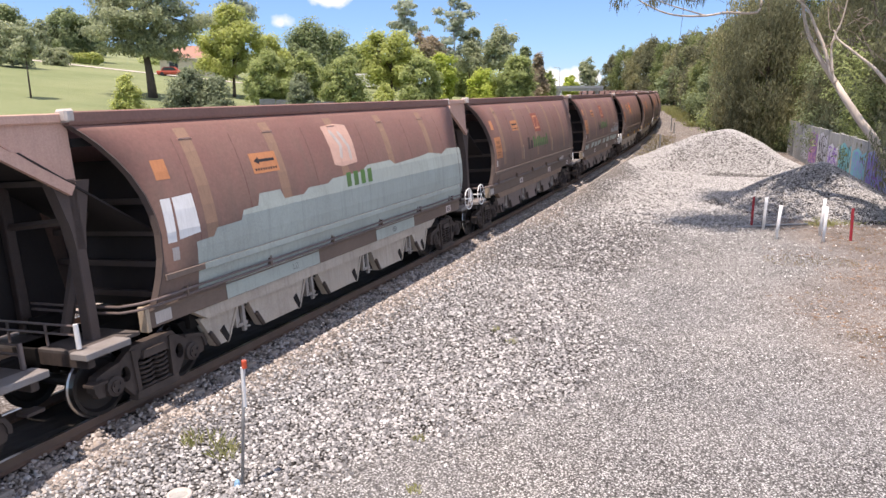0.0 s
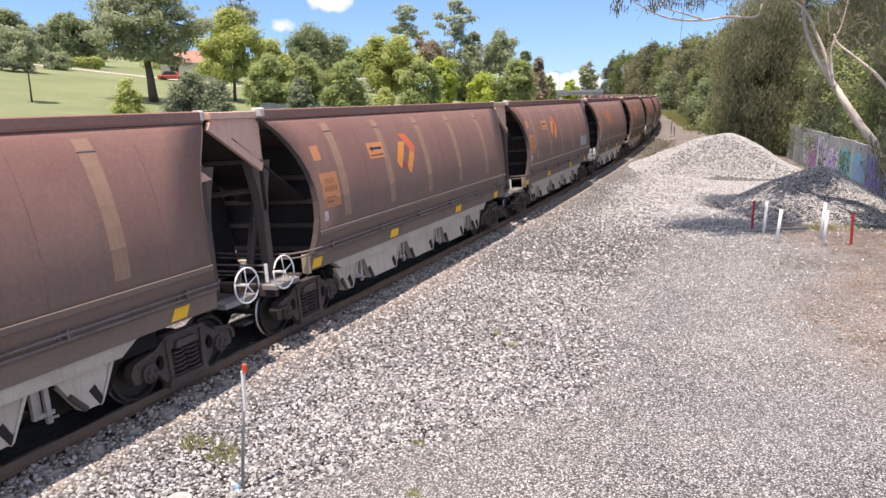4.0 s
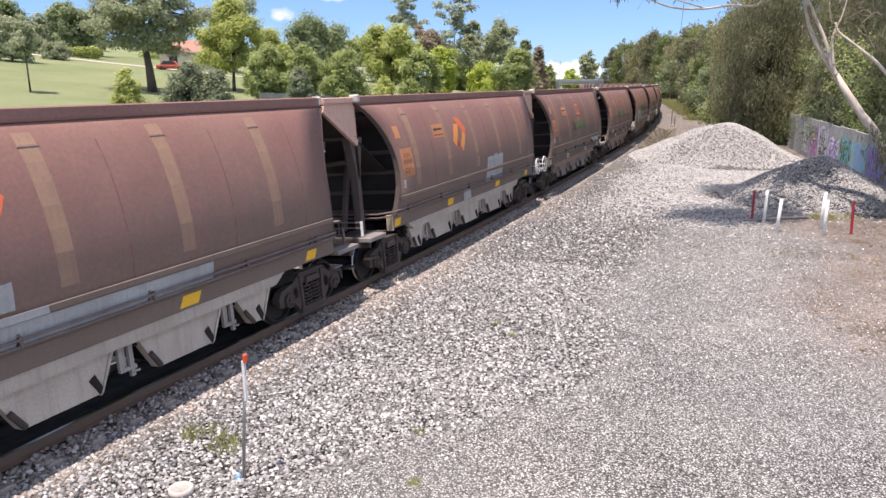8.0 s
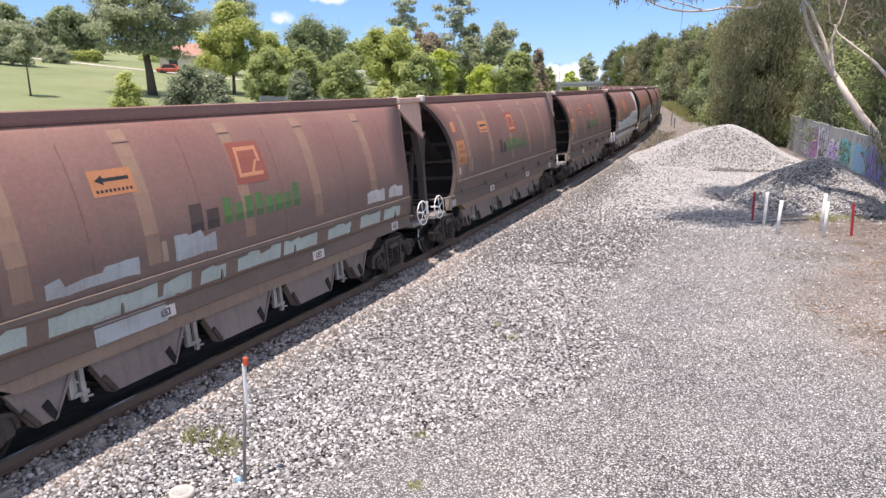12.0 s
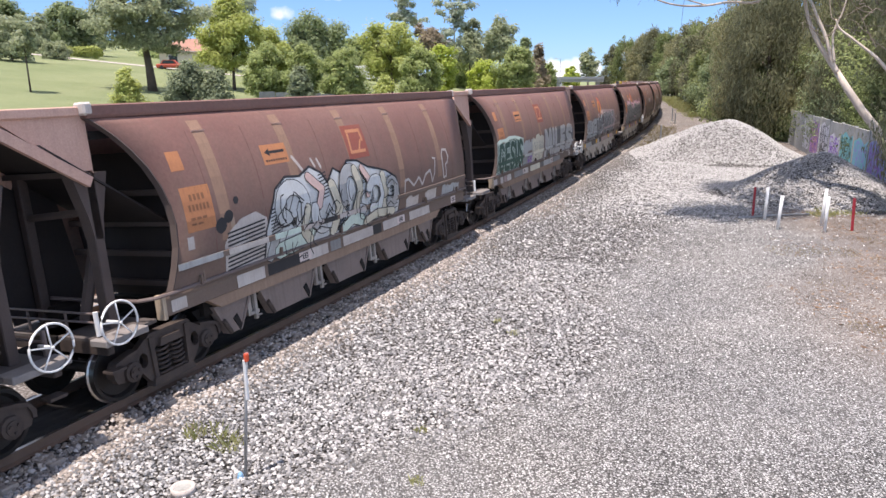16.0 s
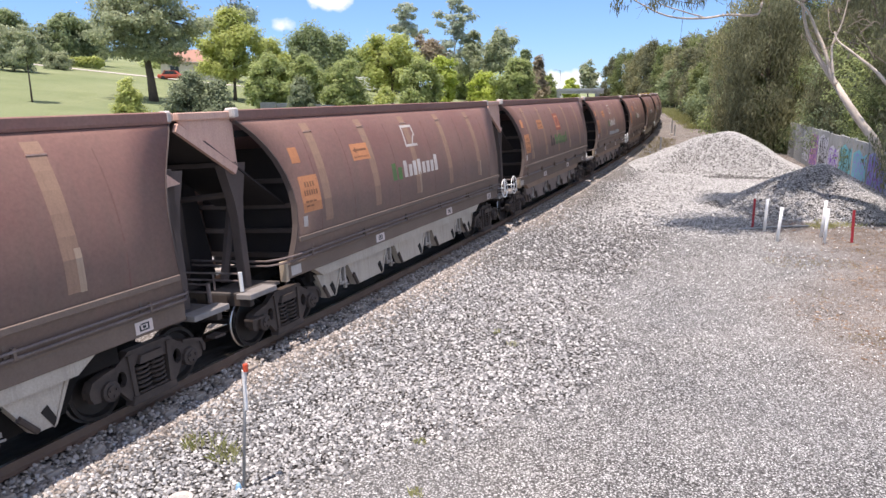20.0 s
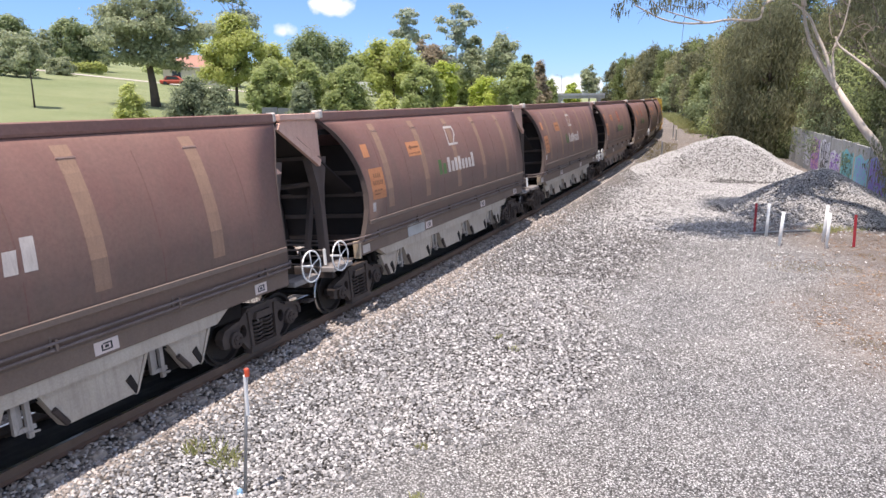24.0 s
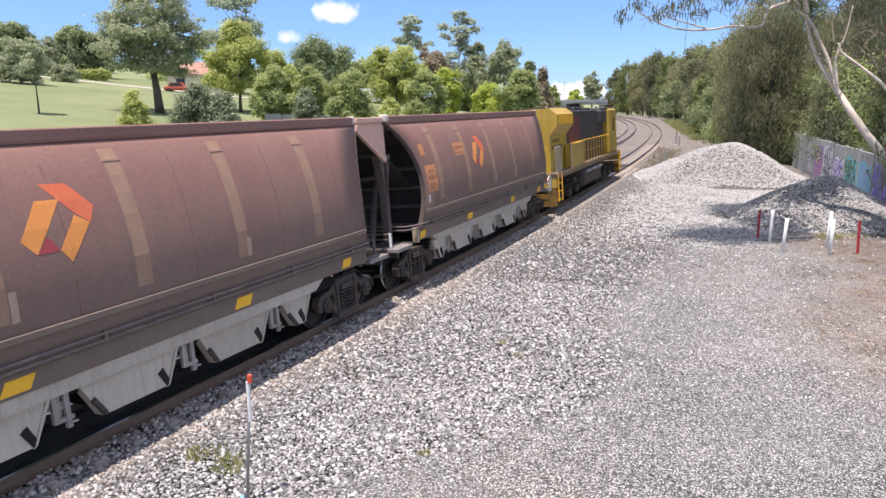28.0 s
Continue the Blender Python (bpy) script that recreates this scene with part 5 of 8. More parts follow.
TREE_KINDS = {
    # leaf material, bark, trunk's radius to height, clump size to width, share of gaps, outline, label
    "dark": (LEAF_DARK, BARK, 0.020, 0.13, 0.75, "dome", "dense dark green park tree"),
    "grey": (LEAF_BIG, BARK, 0.020, 0.13, 0.6, "dome", "dull grey-green leafy tree"),
    "mid": (LEAF_MID, BARK, 0.018, 0.13, 0.8, "dome", "mid green leafy tree"),
    "light": (LEAF_LIGHT, BARK, 0.020, 0.12, 0.75, "dome", "bright yellow-green leafy tree"),
    "olive": (LEAF_BROWN, BARK, 0.018, 0.13, 0.7, "dome", "olive tinged leafy tree"),
    "lime": (LEAF_LIME, BARK, 0.018, 0.14, 0.8, "dome", "small bright lime green tree"),
    "big": (LEAF_BIG, BARK, 0.036, 0.085, 1.1, "spread", "large spreading grey-green park tree"),
    "open": (LEAF_BIG, BARK, 0.016, 0.13, 0.5, "dome", "open crowned grey-green tree"),
    "thin": (LEAF_BIG, BARK, 0.012, 0.15, 0.35, "dome", "slender young tree with a thin trunk"),
    "gum": (LEAF_GUM, PALEBARK, 0.011, 0.10, 0.26, "tiers", "tall sparse eucalypt with a pale trunk"),
    "conifer": (LEAF_DARK, BARK, 0.015, 0.20, 0.8, "cone", "narrow dark green conifer"),
    "brownish": (LEAF_BROWN, BARK, 0.015, 0.17, 0.8, "cone", "narrow olive brown tree"),
    "bushy": (LEAF_BIG, BARK, 0.02, 0.15, 0.8, "bush", "rounded dull green bush"),
    "shrub": (LEAF_SHRUB, BARK, 0.02, 0.15, 0.8, "bush", "rounded dull green leafy shrub"),
    "dark_shrub": (BELTDARK, BARK, 0.02, 0.15, 0.8, "bush", "upright dark green shrub"),
    "shrub_light": (LEAF_LIGHT, BARK, 0.02, 0.15, 0.7, "bush", "small round yellow-green shrub"),
}


def envelope(shape, h):
    """Half width of a crown at share h of its height."""
    if shape == "dome":
        return math.sqrt(max(0.02, 1 - (1.75 * h - 0.72) ** 2)) if h > 0.05 else 0.72
    if shape == "spread":
        return (1 - abs(h - 0.38) ** 1.7 * 1.35) * (1.0 if h > 0.1 else 0.8)
    if shape == "cone":
        return 1.03 - h
    if shape == "tiers":
        return (0.62 + 0.38 * math.sin(h * 11)) * (1.0 - 0.25 * h)
    return math.sqrt(max(0.05, 1 - h * h * 0.9))


def crown_points(rnd, n, shape, w, z0, z1):
    out = []
    p1, p2, p3 = rnd.uniform(0, 6.283, 3)
    while len(out) < n:
        h = rnd.uniform(0, 1)
        a = rnd.uniform(0, 6.283)
        # lobes: boughs that reach out further on some sides and at some heights
        r = max(envelope(shape, h), 0.12) * (0.92 + 0.20 * math.sin(2 * a + p1 + 4 * h) + 0.14 * math.sin(3 * a + p2 - 8 * h) + 0.10 * math.sin(5 * a + p3 + 13 * h))
        if rnd.uniform(0, 1) > r:  # as many where the crown is wide
            continue
        f = math.sqrt(rnd.uniform(0.2, 1)) * r * 0.5 * w
        out.append((f * math.cos(a), f * math.sin(a), z0 + (z1 - z0) * h))
    return np.array(out)


def build_tree(x, y, top, low, w, kind, seed):
    """A tree whose crown runs from low to top (heights in the world) and is w wide."""
    leaf, bark, thick, cs, fill, shape, label = TREE_KINDS[kind]
    rnd = np.random.default_rng(seed)
    g = ground_z(x, y)
    bush = shape == "bush"
    h = top - g
    z0 = 0.02 * h if bush else 0.08 * h if kind in ("mid", "lime") else max(low - g, 0.04 * h)
    root = thing("shrub" if bush else "tree", label, "shrub" if bush else "tree", Matrix.Translation((x, y, g)))
    rc = cs * w
    w *= 1.08
    n = int(min(330 if kind == "big" else 230, max(34, 1.35 * fill * w * (h - z0) / rc ** 2)))
    pad = rc * 0.5
    pts = crown_points(rnd, n, shape, max(w - 2 * pad, 0.3 * w), z0 + pad * 0.6, h - pad * 0.75)
    pts += rnd.normal(size=(n, 3)) * rc * 0.25
    rr = rc * rnd.uniform(0.6, 1.6, n)
    rad = np.stack([rr, rr, rr * (0.5 if shape in ("tiers", "spread") else 0.78)], -1)
    size = max(0.09, y * 0.0033) * (0.85 if bush else 1.0)
    leaves = min(30000 if kind == "big" else 17000, 3.6 * fill * math.pi * w * (h - z0) / (0.34 * size * size))
    cnt = np.maximum(6, leaves * rr ** 2 / np.sum(rr ** 2)).astype(int)
    mid = np.array([0, 0, z0 + 0.42 * (h - z0)])
    out = (pts - mid) / np.array([0.5 * w, 0.5 * w, 0.5 * (h - z0)])
    out /= np.linalg.norm(out, axis=1, keepdims=True) + 1e-6
    bm = bmesh.new()
    tr = max(0.04, thick * h)
    lean = rnd.uniform(-0.03, 0.03, 2) * h
    spine = [(0, 0, -0.2), (lean[0] * 0.3, lean[1] * 0.3, z0 * 0.6), (lean[0], lean[1], z0 + 0.15 * (h - z0)), (lean[0] * 0.7, lean[1] * 0.7, z0 + 0.75 * (h - z0))]
    tube(bm, spine, tr * 1.15, 8, tr * 0.3)
    for k in range(0, n, max(1, n // 16)):
        q = Vector(pts[k])
        st = Vector(spine[2]).lerp(Vector(spine[3]), float(rnd.uniform(0, 0.8))) if q.z > z0 + 0.3 * (h - z0) else Vector(spine[1]).lerp(Vector(spine[2]), 0.8)
        tube(bm, [st, st.lerp(q, 0.5) + Vector((0, 0, 0.03 * h)), q], tr * 0.36, 5, tr * 0.08)
    part("trunk", bm, bark, root, "", True)
    part("crown", leaf_mesh("crown", leaf_cards(rnd, pts, rad, cnt, size, 0, 0.85, 0.25, out), leaf), None, root)
    return root


PARK_TREES = [
    (-74.2, 125.0, 19.4, 10.2, 8.3, "dark"),
    (-55.1, 95.0, 14.0, 7.8, 5.3, "open"),
    (-34.8, 62.0, 10.4, 7.0, 2.1, "thin"),
    (-63.6, 118.0, 15.9, 9.4, 3.2, "open"),
    (-64.0, 128.0, 18.7, 10.5, 7.3, "dark"),
    (-60.8, 130.0, 17.4, 10.5, 4.1, "dark"),
    (-79.2, 150.0, 15.7, 9.6, 8.0, "mid"),
    (-56.1, 108.0, 10.9, 7.2, 3.6, "bushy"),
    (-29.2, 74.0, 16.7, 7.8, 9.8, "big"),
    (-35.7, 128.0, 24.9, 15.5, 12.4, "gum"),
    (-24.4, 86.0, 14.3, 6.4, 6.6, "light"),
    (-21.3, 92.0, 11.6, 5.8, 5.0, "light"),
    (-17.2, 72.0, 8.5, 4.2, 4.0, "mid"),
    (-19.7, 46.0, 5.7, 4.1, 2.1, "shrub_light"),
    (-17.4, 50.0, 6.1, 4.0, 2.8, "shrub"),
    (-15.3, 50.0, 5.6, 4.0, 2.4, "shrub"),
    (-12.0, 62.0, 6.0, 3.8, 2.3, "shrub"),
    (-20.7, 118.0, 15.4, 6.9, 8.9, "dark"),
    (-17.5, 122.0, 13.3, 7.0, 1.7, "conifer"),
    (-14.6, 78.0, 8.9, 3.7, 3.2, "mid"),
    (-10.2, 76.0, 8.4, 3.8, 4.4, "mid"),
    (-17.8, 150.0, 13.7, 6.4, 7.1, "mid"),
    (-7.3, 106.0, 13.3, 5.4, 8.4, "light"),
    (-2.3, 122.0, 14.1, 7.8, 5.0, "olive"),
    (-2.7, 92.0, 8.6, 4.3, 4.7, "mid"),
    (-0.1, 112.0, 10.3, 4.7, 4.3, "lime"),
    (-8.0, 165.0, 24.3, 16.5, 9.4, "gum"),
    (2.6, 162.0, 24.4, 11.5, 10.6, "gum"),
    (6.8, 166.0, 18.5, 10.5, 5.2, "grey"),
    (5.6, 150.0, 14.2, 7.8, 5.7, "grey"),
    (11.2, 148.0, 16.7, 8.4, 7.4, "grey"),
    (15.4, 138.0, 13.6, 7.0, 2.8, "conifer"),
    (10.8, 108.0, 9.8, 3.9, 6.1, "mid"),
    (15.9, 122.0, 10.6, 4.0, 3.4, "brownish"),
    (6.5, 112.0, 7.9, 3.8, 4.9, "lime"),
    (19.0, 130.0, 8.0, 3.9, 2.2, "mid"),
    (-5.1, 64.0, 5.5, 3.9, 2.3, "shrub_light"),
    (47.1, 270.0, 9.8, 6.0, 5.6, "lime"),
    (59.3, 300.0, 17.2, 5.6, 8.2, "grey"),
    (-93.0, 150.0, 16.4, 8.0, 8.0, "mid"),
    (-45.2, 140.0, 12.7, 6.5, 7.5, "mid"),
    (-30.6, 150.0, 13.2, 5.9, 9.2, "mid"),
    (-12.2, 150.0, 11.7, 5.4, 9.2, "mid"),
    (3.5, 160.0, 11.3, 5.7, 8.6, "mid"),
    (18.2, 165.0, 10.2, 5.0, 12.6, "mid"),
    (-56.3, 150.0, 11.3, 6.6, 10.9, "mid"),
    (-21.6, 155.0, 11.3, 5.9, 10.7, "dark"),
]
for i, (x, y, top, low, w, kind) in enumerate(PARK_TREES):
    build_tree(x, y, top, low, w, kind, 100 + i)


def casuarina_meshes(seed, tall, w, leaf, leaves, size, droop):
    """Drooping, needle-leaved crown on a crooked trunk."""
    rnd = np.random.default_rng(seed)
    n = 96
    pts = crown_points(rnd, n, "dome", w * 0.86, tall * 0.08, tall * 0.93)
    rr = 0.10 * w * rnd.uniform(0.55, 1.45, n)
    rad = np.stack([rr, rr, rr * (1.45 if droop > 0.3 else 0.9)], -1)
    cnt = np.maximum(30, leaves * rr ** 2 / np.sum(rr ** 2)).astype(int)
    out = (pts - np.array([0, 0, tall * 0.45])) / np.array([0.5 * w, 0.5 * w, 0.5 * tall])
    out /= np.linalg.norm(out, axis=1, keepdims=True) + 1e-6
    v = leaf_cards(rnd, pts, rad, cnt, size, droop, 0.42, 0.35, out)
    bm = bmesh.new()
    sp = [(0, 0, -0.2), (0.3, -0.1, tall * 0.3), (0.1, 0.2, tall * 0.6), (-0.2, 0.1, tall * 0.88)]
    tube(bm, sp, 0.22, 8, 0.05)
    for k in range(0, n, 4):
        q = Vector(pts[k])
        st = Vector(sp[1]).lerp(Vector(sp[3]), min(0.95, max(0.02, q.z / tall - 0.25)))
        tube(bm, [st, st.lerp(q, 0.5) + Vector((0, 0, 0.5)), q], 0.06, 5, 0.015)
    return finish("trunk", bm, BARK, True), leaf_mesh("crown", v, leaf)


BELT = [NEEDLE, NEEDLE2, GREENBELT, NEEDLE, BELTDARK]
CAS = [casuarina_meshes(300 + i, 13.0, 8.4, m_, 36000, 0.225, d_) for i, (m_, d_) in enumerate(zip(BELT, (0.62, 0.66, 0.0, 0.5, 0.0)))]
FARWOOD = [casuarina_meshes(320 + i, 13.0, 10.0, m_, 14000, 0.5, 0.1) for i, m_ in enumerate((NEEDLE2, NEEDLE, GREENBELT))]
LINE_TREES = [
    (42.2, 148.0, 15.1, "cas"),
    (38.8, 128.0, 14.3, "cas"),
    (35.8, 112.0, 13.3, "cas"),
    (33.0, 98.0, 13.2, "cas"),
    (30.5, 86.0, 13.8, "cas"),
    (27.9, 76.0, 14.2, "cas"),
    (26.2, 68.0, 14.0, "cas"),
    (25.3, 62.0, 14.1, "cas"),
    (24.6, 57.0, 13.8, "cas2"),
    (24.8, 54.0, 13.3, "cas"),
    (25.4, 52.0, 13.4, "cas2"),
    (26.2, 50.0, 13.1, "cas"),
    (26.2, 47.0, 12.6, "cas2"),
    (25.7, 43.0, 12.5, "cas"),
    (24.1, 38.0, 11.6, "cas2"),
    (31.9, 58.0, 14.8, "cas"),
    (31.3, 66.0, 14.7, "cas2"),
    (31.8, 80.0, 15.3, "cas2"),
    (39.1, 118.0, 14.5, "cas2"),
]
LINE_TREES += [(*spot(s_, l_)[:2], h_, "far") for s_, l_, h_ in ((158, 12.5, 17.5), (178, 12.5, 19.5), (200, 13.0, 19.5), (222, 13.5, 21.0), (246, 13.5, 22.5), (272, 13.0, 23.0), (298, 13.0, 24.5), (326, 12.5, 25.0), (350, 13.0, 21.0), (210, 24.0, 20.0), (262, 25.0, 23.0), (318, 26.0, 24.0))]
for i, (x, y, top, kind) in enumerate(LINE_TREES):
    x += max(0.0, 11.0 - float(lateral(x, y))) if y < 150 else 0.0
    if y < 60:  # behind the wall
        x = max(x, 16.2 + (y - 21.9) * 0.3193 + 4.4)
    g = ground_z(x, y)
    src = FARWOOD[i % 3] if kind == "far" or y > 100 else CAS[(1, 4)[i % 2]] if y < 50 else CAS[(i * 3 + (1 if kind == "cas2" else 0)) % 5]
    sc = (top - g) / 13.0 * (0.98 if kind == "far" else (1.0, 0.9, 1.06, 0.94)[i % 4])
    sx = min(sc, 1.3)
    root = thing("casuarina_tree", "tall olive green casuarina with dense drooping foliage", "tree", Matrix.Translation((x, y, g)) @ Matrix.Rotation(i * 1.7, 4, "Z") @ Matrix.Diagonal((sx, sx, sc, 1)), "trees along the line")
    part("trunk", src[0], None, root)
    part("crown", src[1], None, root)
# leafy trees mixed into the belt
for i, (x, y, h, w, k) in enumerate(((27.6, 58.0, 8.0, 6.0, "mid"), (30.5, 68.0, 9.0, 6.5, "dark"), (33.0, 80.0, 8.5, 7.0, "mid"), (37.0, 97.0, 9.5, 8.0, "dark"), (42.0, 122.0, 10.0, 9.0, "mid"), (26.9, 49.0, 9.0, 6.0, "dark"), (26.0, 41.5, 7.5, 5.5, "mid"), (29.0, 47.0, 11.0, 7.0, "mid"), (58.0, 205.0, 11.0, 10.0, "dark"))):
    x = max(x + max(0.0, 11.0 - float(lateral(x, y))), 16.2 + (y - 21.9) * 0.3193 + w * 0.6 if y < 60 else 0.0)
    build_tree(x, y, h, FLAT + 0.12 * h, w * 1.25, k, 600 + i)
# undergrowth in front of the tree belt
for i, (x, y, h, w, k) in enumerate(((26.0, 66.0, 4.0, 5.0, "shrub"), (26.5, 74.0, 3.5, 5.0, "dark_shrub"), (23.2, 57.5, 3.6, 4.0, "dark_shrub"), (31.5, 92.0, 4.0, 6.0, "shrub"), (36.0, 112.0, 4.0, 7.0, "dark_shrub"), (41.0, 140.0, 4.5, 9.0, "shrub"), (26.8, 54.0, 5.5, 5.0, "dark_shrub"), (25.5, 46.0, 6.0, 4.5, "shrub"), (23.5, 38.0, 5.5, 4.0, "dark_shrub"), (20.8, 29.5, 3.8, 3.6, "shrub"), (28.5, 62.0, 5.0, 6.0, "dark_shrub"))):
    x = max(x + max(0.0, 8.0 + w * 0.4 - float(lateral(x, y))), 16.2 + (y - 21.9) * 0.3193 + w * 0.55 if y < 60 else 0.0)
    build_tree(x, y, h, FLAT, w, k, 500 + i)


def bend(pts, n=4):
    """A smooth line through the points (Catmull-Rom)."""
    q = [pts[0]] + list(pts) + [pts[-1]]
    out = []
    for a, b, c, d in zip(q, q[1:], q[2:], q[3:]):
        for k in range(n):
            t = k / n
            out.append(0.5 * (2 * b + (c - a) * t + (2 * a - 5 * b + 4 * c - d) * t * t + (3 * b - a - 3 * c + d) * t ** 3))
    return out + [pts[-1]]


def leaning_gum():
    root = thing("leaning_gum_tree", "pale barked gum leaning out over the yard", "tree", Matrix.Translation((17.55, 26.9, FLAT)))
    V3 = lambda px, py, pz: Vector((px - 17.55, py - 26.9, pz - FLAT))
    trunk = [V3(17.55, 26.9, -0.45), V3(17.2, 27.05, 1.2), V3(16.34, 27.52, 2.89), V3(15.91, 27.77, 3.51), V3(15.49, 28.00, 4.19), V3(15.06, 28.24, 4.93)]
    part("trunk", tubem(trunk, 0.19, 12, 0.115), PALEBARK, root, "smooth pale trunk", True)
    limbs = [
        ([V3(15.06, 28.24, 4.93), V3(14.76, 28.39, 5.42), V3(14.44, 28.56, 5.96), V3(14.16, 28.69, 6.56), V3(13.93, 28.81, 7.30), V3(13.79, 28.87, 8.07), V3(13.67, 28.93, 8.90)], 0.11),
        ([V3(14.97, 28.06, 4.89), V3(14.79, 28.15, 5.35), V3(14.65, 28.23, 5.84), V3(14.45, 28.33, 6.41), V3(14.17, 28.47, 7.04), V3(13.96, 28.57, 7.54), V3(13.69, 28.70, 7.89), V3(13.35, 28.86, 8.15)], 0.085),
        ([V3(14.82, 28.02, 5.27), V3(14.74, 28.06, 5.77), V3(14.70, 28.09, 6.26), V3(14.79, 28.04, 6.71), V3(14.90, 27.98, 7.05), V3(14.98, 27.94, 7.55), V3(15.04, 27.90, 8.15)], 0.05),
        ([V3(16.48, 26.50, 4.37), V3(16.10, 26.73, 4.93), V3(15.75, 26.93, 5.39), V3(15.39, 27.14, 5.74), V3(15.01, 27.35, 6.10), V3(14.63, 27.56, 6.46), V3(14.49, 27.63, 6.80)], 0.07),
        ([V3(13.0, 28.6, 8.4), V3(12.2, 28.6, 8.1), V3(11.99, 28.59, 7.53), V3(10.8, 28.4, 7.5), V3(9.96, 28.3, 7.38), V3(8.9, 28.0, 7.35), V3(8.0, 27.7, 7.5), V3(6.98, 27.5, 7.95)], 0.06),
        ([V3(9.96, 28.3, 7.38), V3(9.0, 28.1, 7.6), V3(8.0, 27.9, 7.9), V3(7.4, 27.6, 8.4)], 0.03),
        ([V3(13.5, 28.8, 8.3), V3(12.2, 28.0, 8.9), V3(10.6, 27.6, 9.2)], 0.05),
        ([V3(13.8, 28.8, 8.0), V3(13.4, 28.6, 9.6), V3(13.6, 28.2, 11.4)], 0.10),
        ([V3(13.4, 28.6, 9.6), V3(14.8, 28.9, 10.6), V3(16.4, 29.4, 11.4)], 0.07),
    ]
    for pts, r in limbs:
        part("limb", tubem(bend(pts), r, 8, r * 0.4), PALEBARK, root, "pale branch", True)
    rnd = np.random.default_rng(77)
    cs = [V3(6.4, 27.3, 7.75), V3(7.0, 27.3, 8.2), V3(7.6, 27.0, 7.75), V3(8.3, 27.6, 8.0), V3(9.3, 27.6, 7.8), V3(9.0, 27.8, 8.4), V3(10.4, 27.7, 8.5), V3(11.6, 28.0, 8.8), V3(14.0, 28.6, 9.4), V3(16.0, 28.9, 9.0), V3(16.3, 26.5, 2.5), V3(17.0, 26.9, 3.2), V3(16.5, 26.5, 1.7), V3(17.6, 29.4, 7.6), V3(16.2, 29.0, 8.2), V3(18.8, 29.2, 5.6)]
    rr = np.array([0.32, 0.4, 0.35, 0.4, 0.35, 0.5, 0.6, 0.7, 0.9, 0.9, 0.75, 0.9, 0.8, 0.9, 0.7, 0.9])
    cnt = (rr ** 2 * 520).astype(int)
    part("crown", leaf_mesh("crown", leaf_cards(rnd, np.array(cs), np.stack([rr, rr, rr * 0.9], -1), cnt, 0.22, 0.7, 0.22, 0.2), NEEDLE2), None, root, "sparse hanging leaves")
    n_up = 96
    up = np.array([V3(rnd.uniform(10.6, 18.4), rnd.uniform(24.6, 33.0), rnd.uniform(10.0, 12.6)) if i > 11 else V3(rnd.uniform(7.4, 10.4), rnd.uniform(23.8, 26.2), rnd.uniform(9.6, 11.0)) for i in range(n_up)])
    clear = np.hypot((up[:, 0] + 17.55 - 14.3) / 1.6, (up[:, 1] + 26.9 - 26.2) / 1.5) > 1.0  # a gap through which the sun reaches the trunk
    up = up[clear]
    n_up = len(up)
    ru = rnd.uniform(0.8, 1.4, n_up)
    part("crown", leaf_mesh("crown", leaf_cards(rnd, up, np.stack([ru, ru, ru * 0.6], -1), (ru ** 2 * 300).astype(int), 0.24, 0.3, 0.55, 0.1), NEEDLE2), None, root, "high leafy crown")
    for k in range(44):  # bare twigs of the upper boughs
        q = V3(rnd.uniform(14.6, 18.6), rnd.uniform(27.6, 30.0), rnd.uniform(5.6, 8.4))
        e = q + Vector((rnd.uniform(-1.6, 0.6), rnd.uniform(-0.6, 0.6), rnd.uniform(-0.5, 1.5)))
        m1 = q.lerp(e, 0.35) + Vector(rnd.normal(size=3) * 0.18)
        m2 = q.lerp(e, 0.7) + Vector(rnd.normal(size=3) * 0.2)
        part("twig", tubem(bend([q, m1, m2, e], 3), 0.022, 5, 0.005), TWIG, root, "bare grey-brown twig")
    for k in range(36):
        bm = bmesh.new()
        q = Vector(cs[int(rnd.integers(0, len(cs)))])
        e = q + Vector(rnd.normal(size=3) * 0.7)
        tube(bm, [q, q.lerp(e, 0.5) + Vector((0, 0, 0.15)), e - Vector((0, 0, 0.2))], 0.014, 4, 0.005)
        part("twig", bm, BARK, root)


leaning_gum()


# ---------------------------------------------------------------- grass, weeds
def tuft(name, spots, label, seed, hmax, material=GRASSY):
    rnd = np.random.default_rng(seed)
    out = []
    for x, y, r, n in spots:
        a, q = rnd.uniform(0, 6.283, n), r * np.sqrt(rnd.uniform(0, 1, n))
        px, py = x + q * np.cos(a), y + q * np.sin(a)
        pz = height(px, py)
        h = rnd.uniform(0.3, 1, n) * hmax
        t, wd = rnd.uniform(0, 6.283, n), 0.003 + 0.0035 * (h / hmax)
        lx, ly = rnd.normal(size=n) * h * 0.35, rnd.normal(size=n) * h * 0.35
        dx, dy = wd * np.cos(t), wd * np.sin(t)
        base = np.stack([px, py, pz - 0.01], -1)
        e = np.stack([dx, dy, 0 * dx], -1)
        mid = base + np.stack([lx * 0.4, ly * 0.4, h * 0.65], -1)
        tip = base + np.stack([lx, ly, h], -1)
        out.append(np.stack([base - e, base + e, mid + e * 0.7, tip], 1).reshape(-1, 3))
    return tagged(new(name, leaf_mesh(name, np.concatenate(out), material, 4)), label, "grass", kind="stuff")


tuft("weed_clump", [(-3.58, 9.4, 0.16, 70), (-3.05, 9.2, 0.2, 95), (-3.3, 9.5, 0.15, 25)], "straggly green weeds growing in ballast", 1, 0.22)
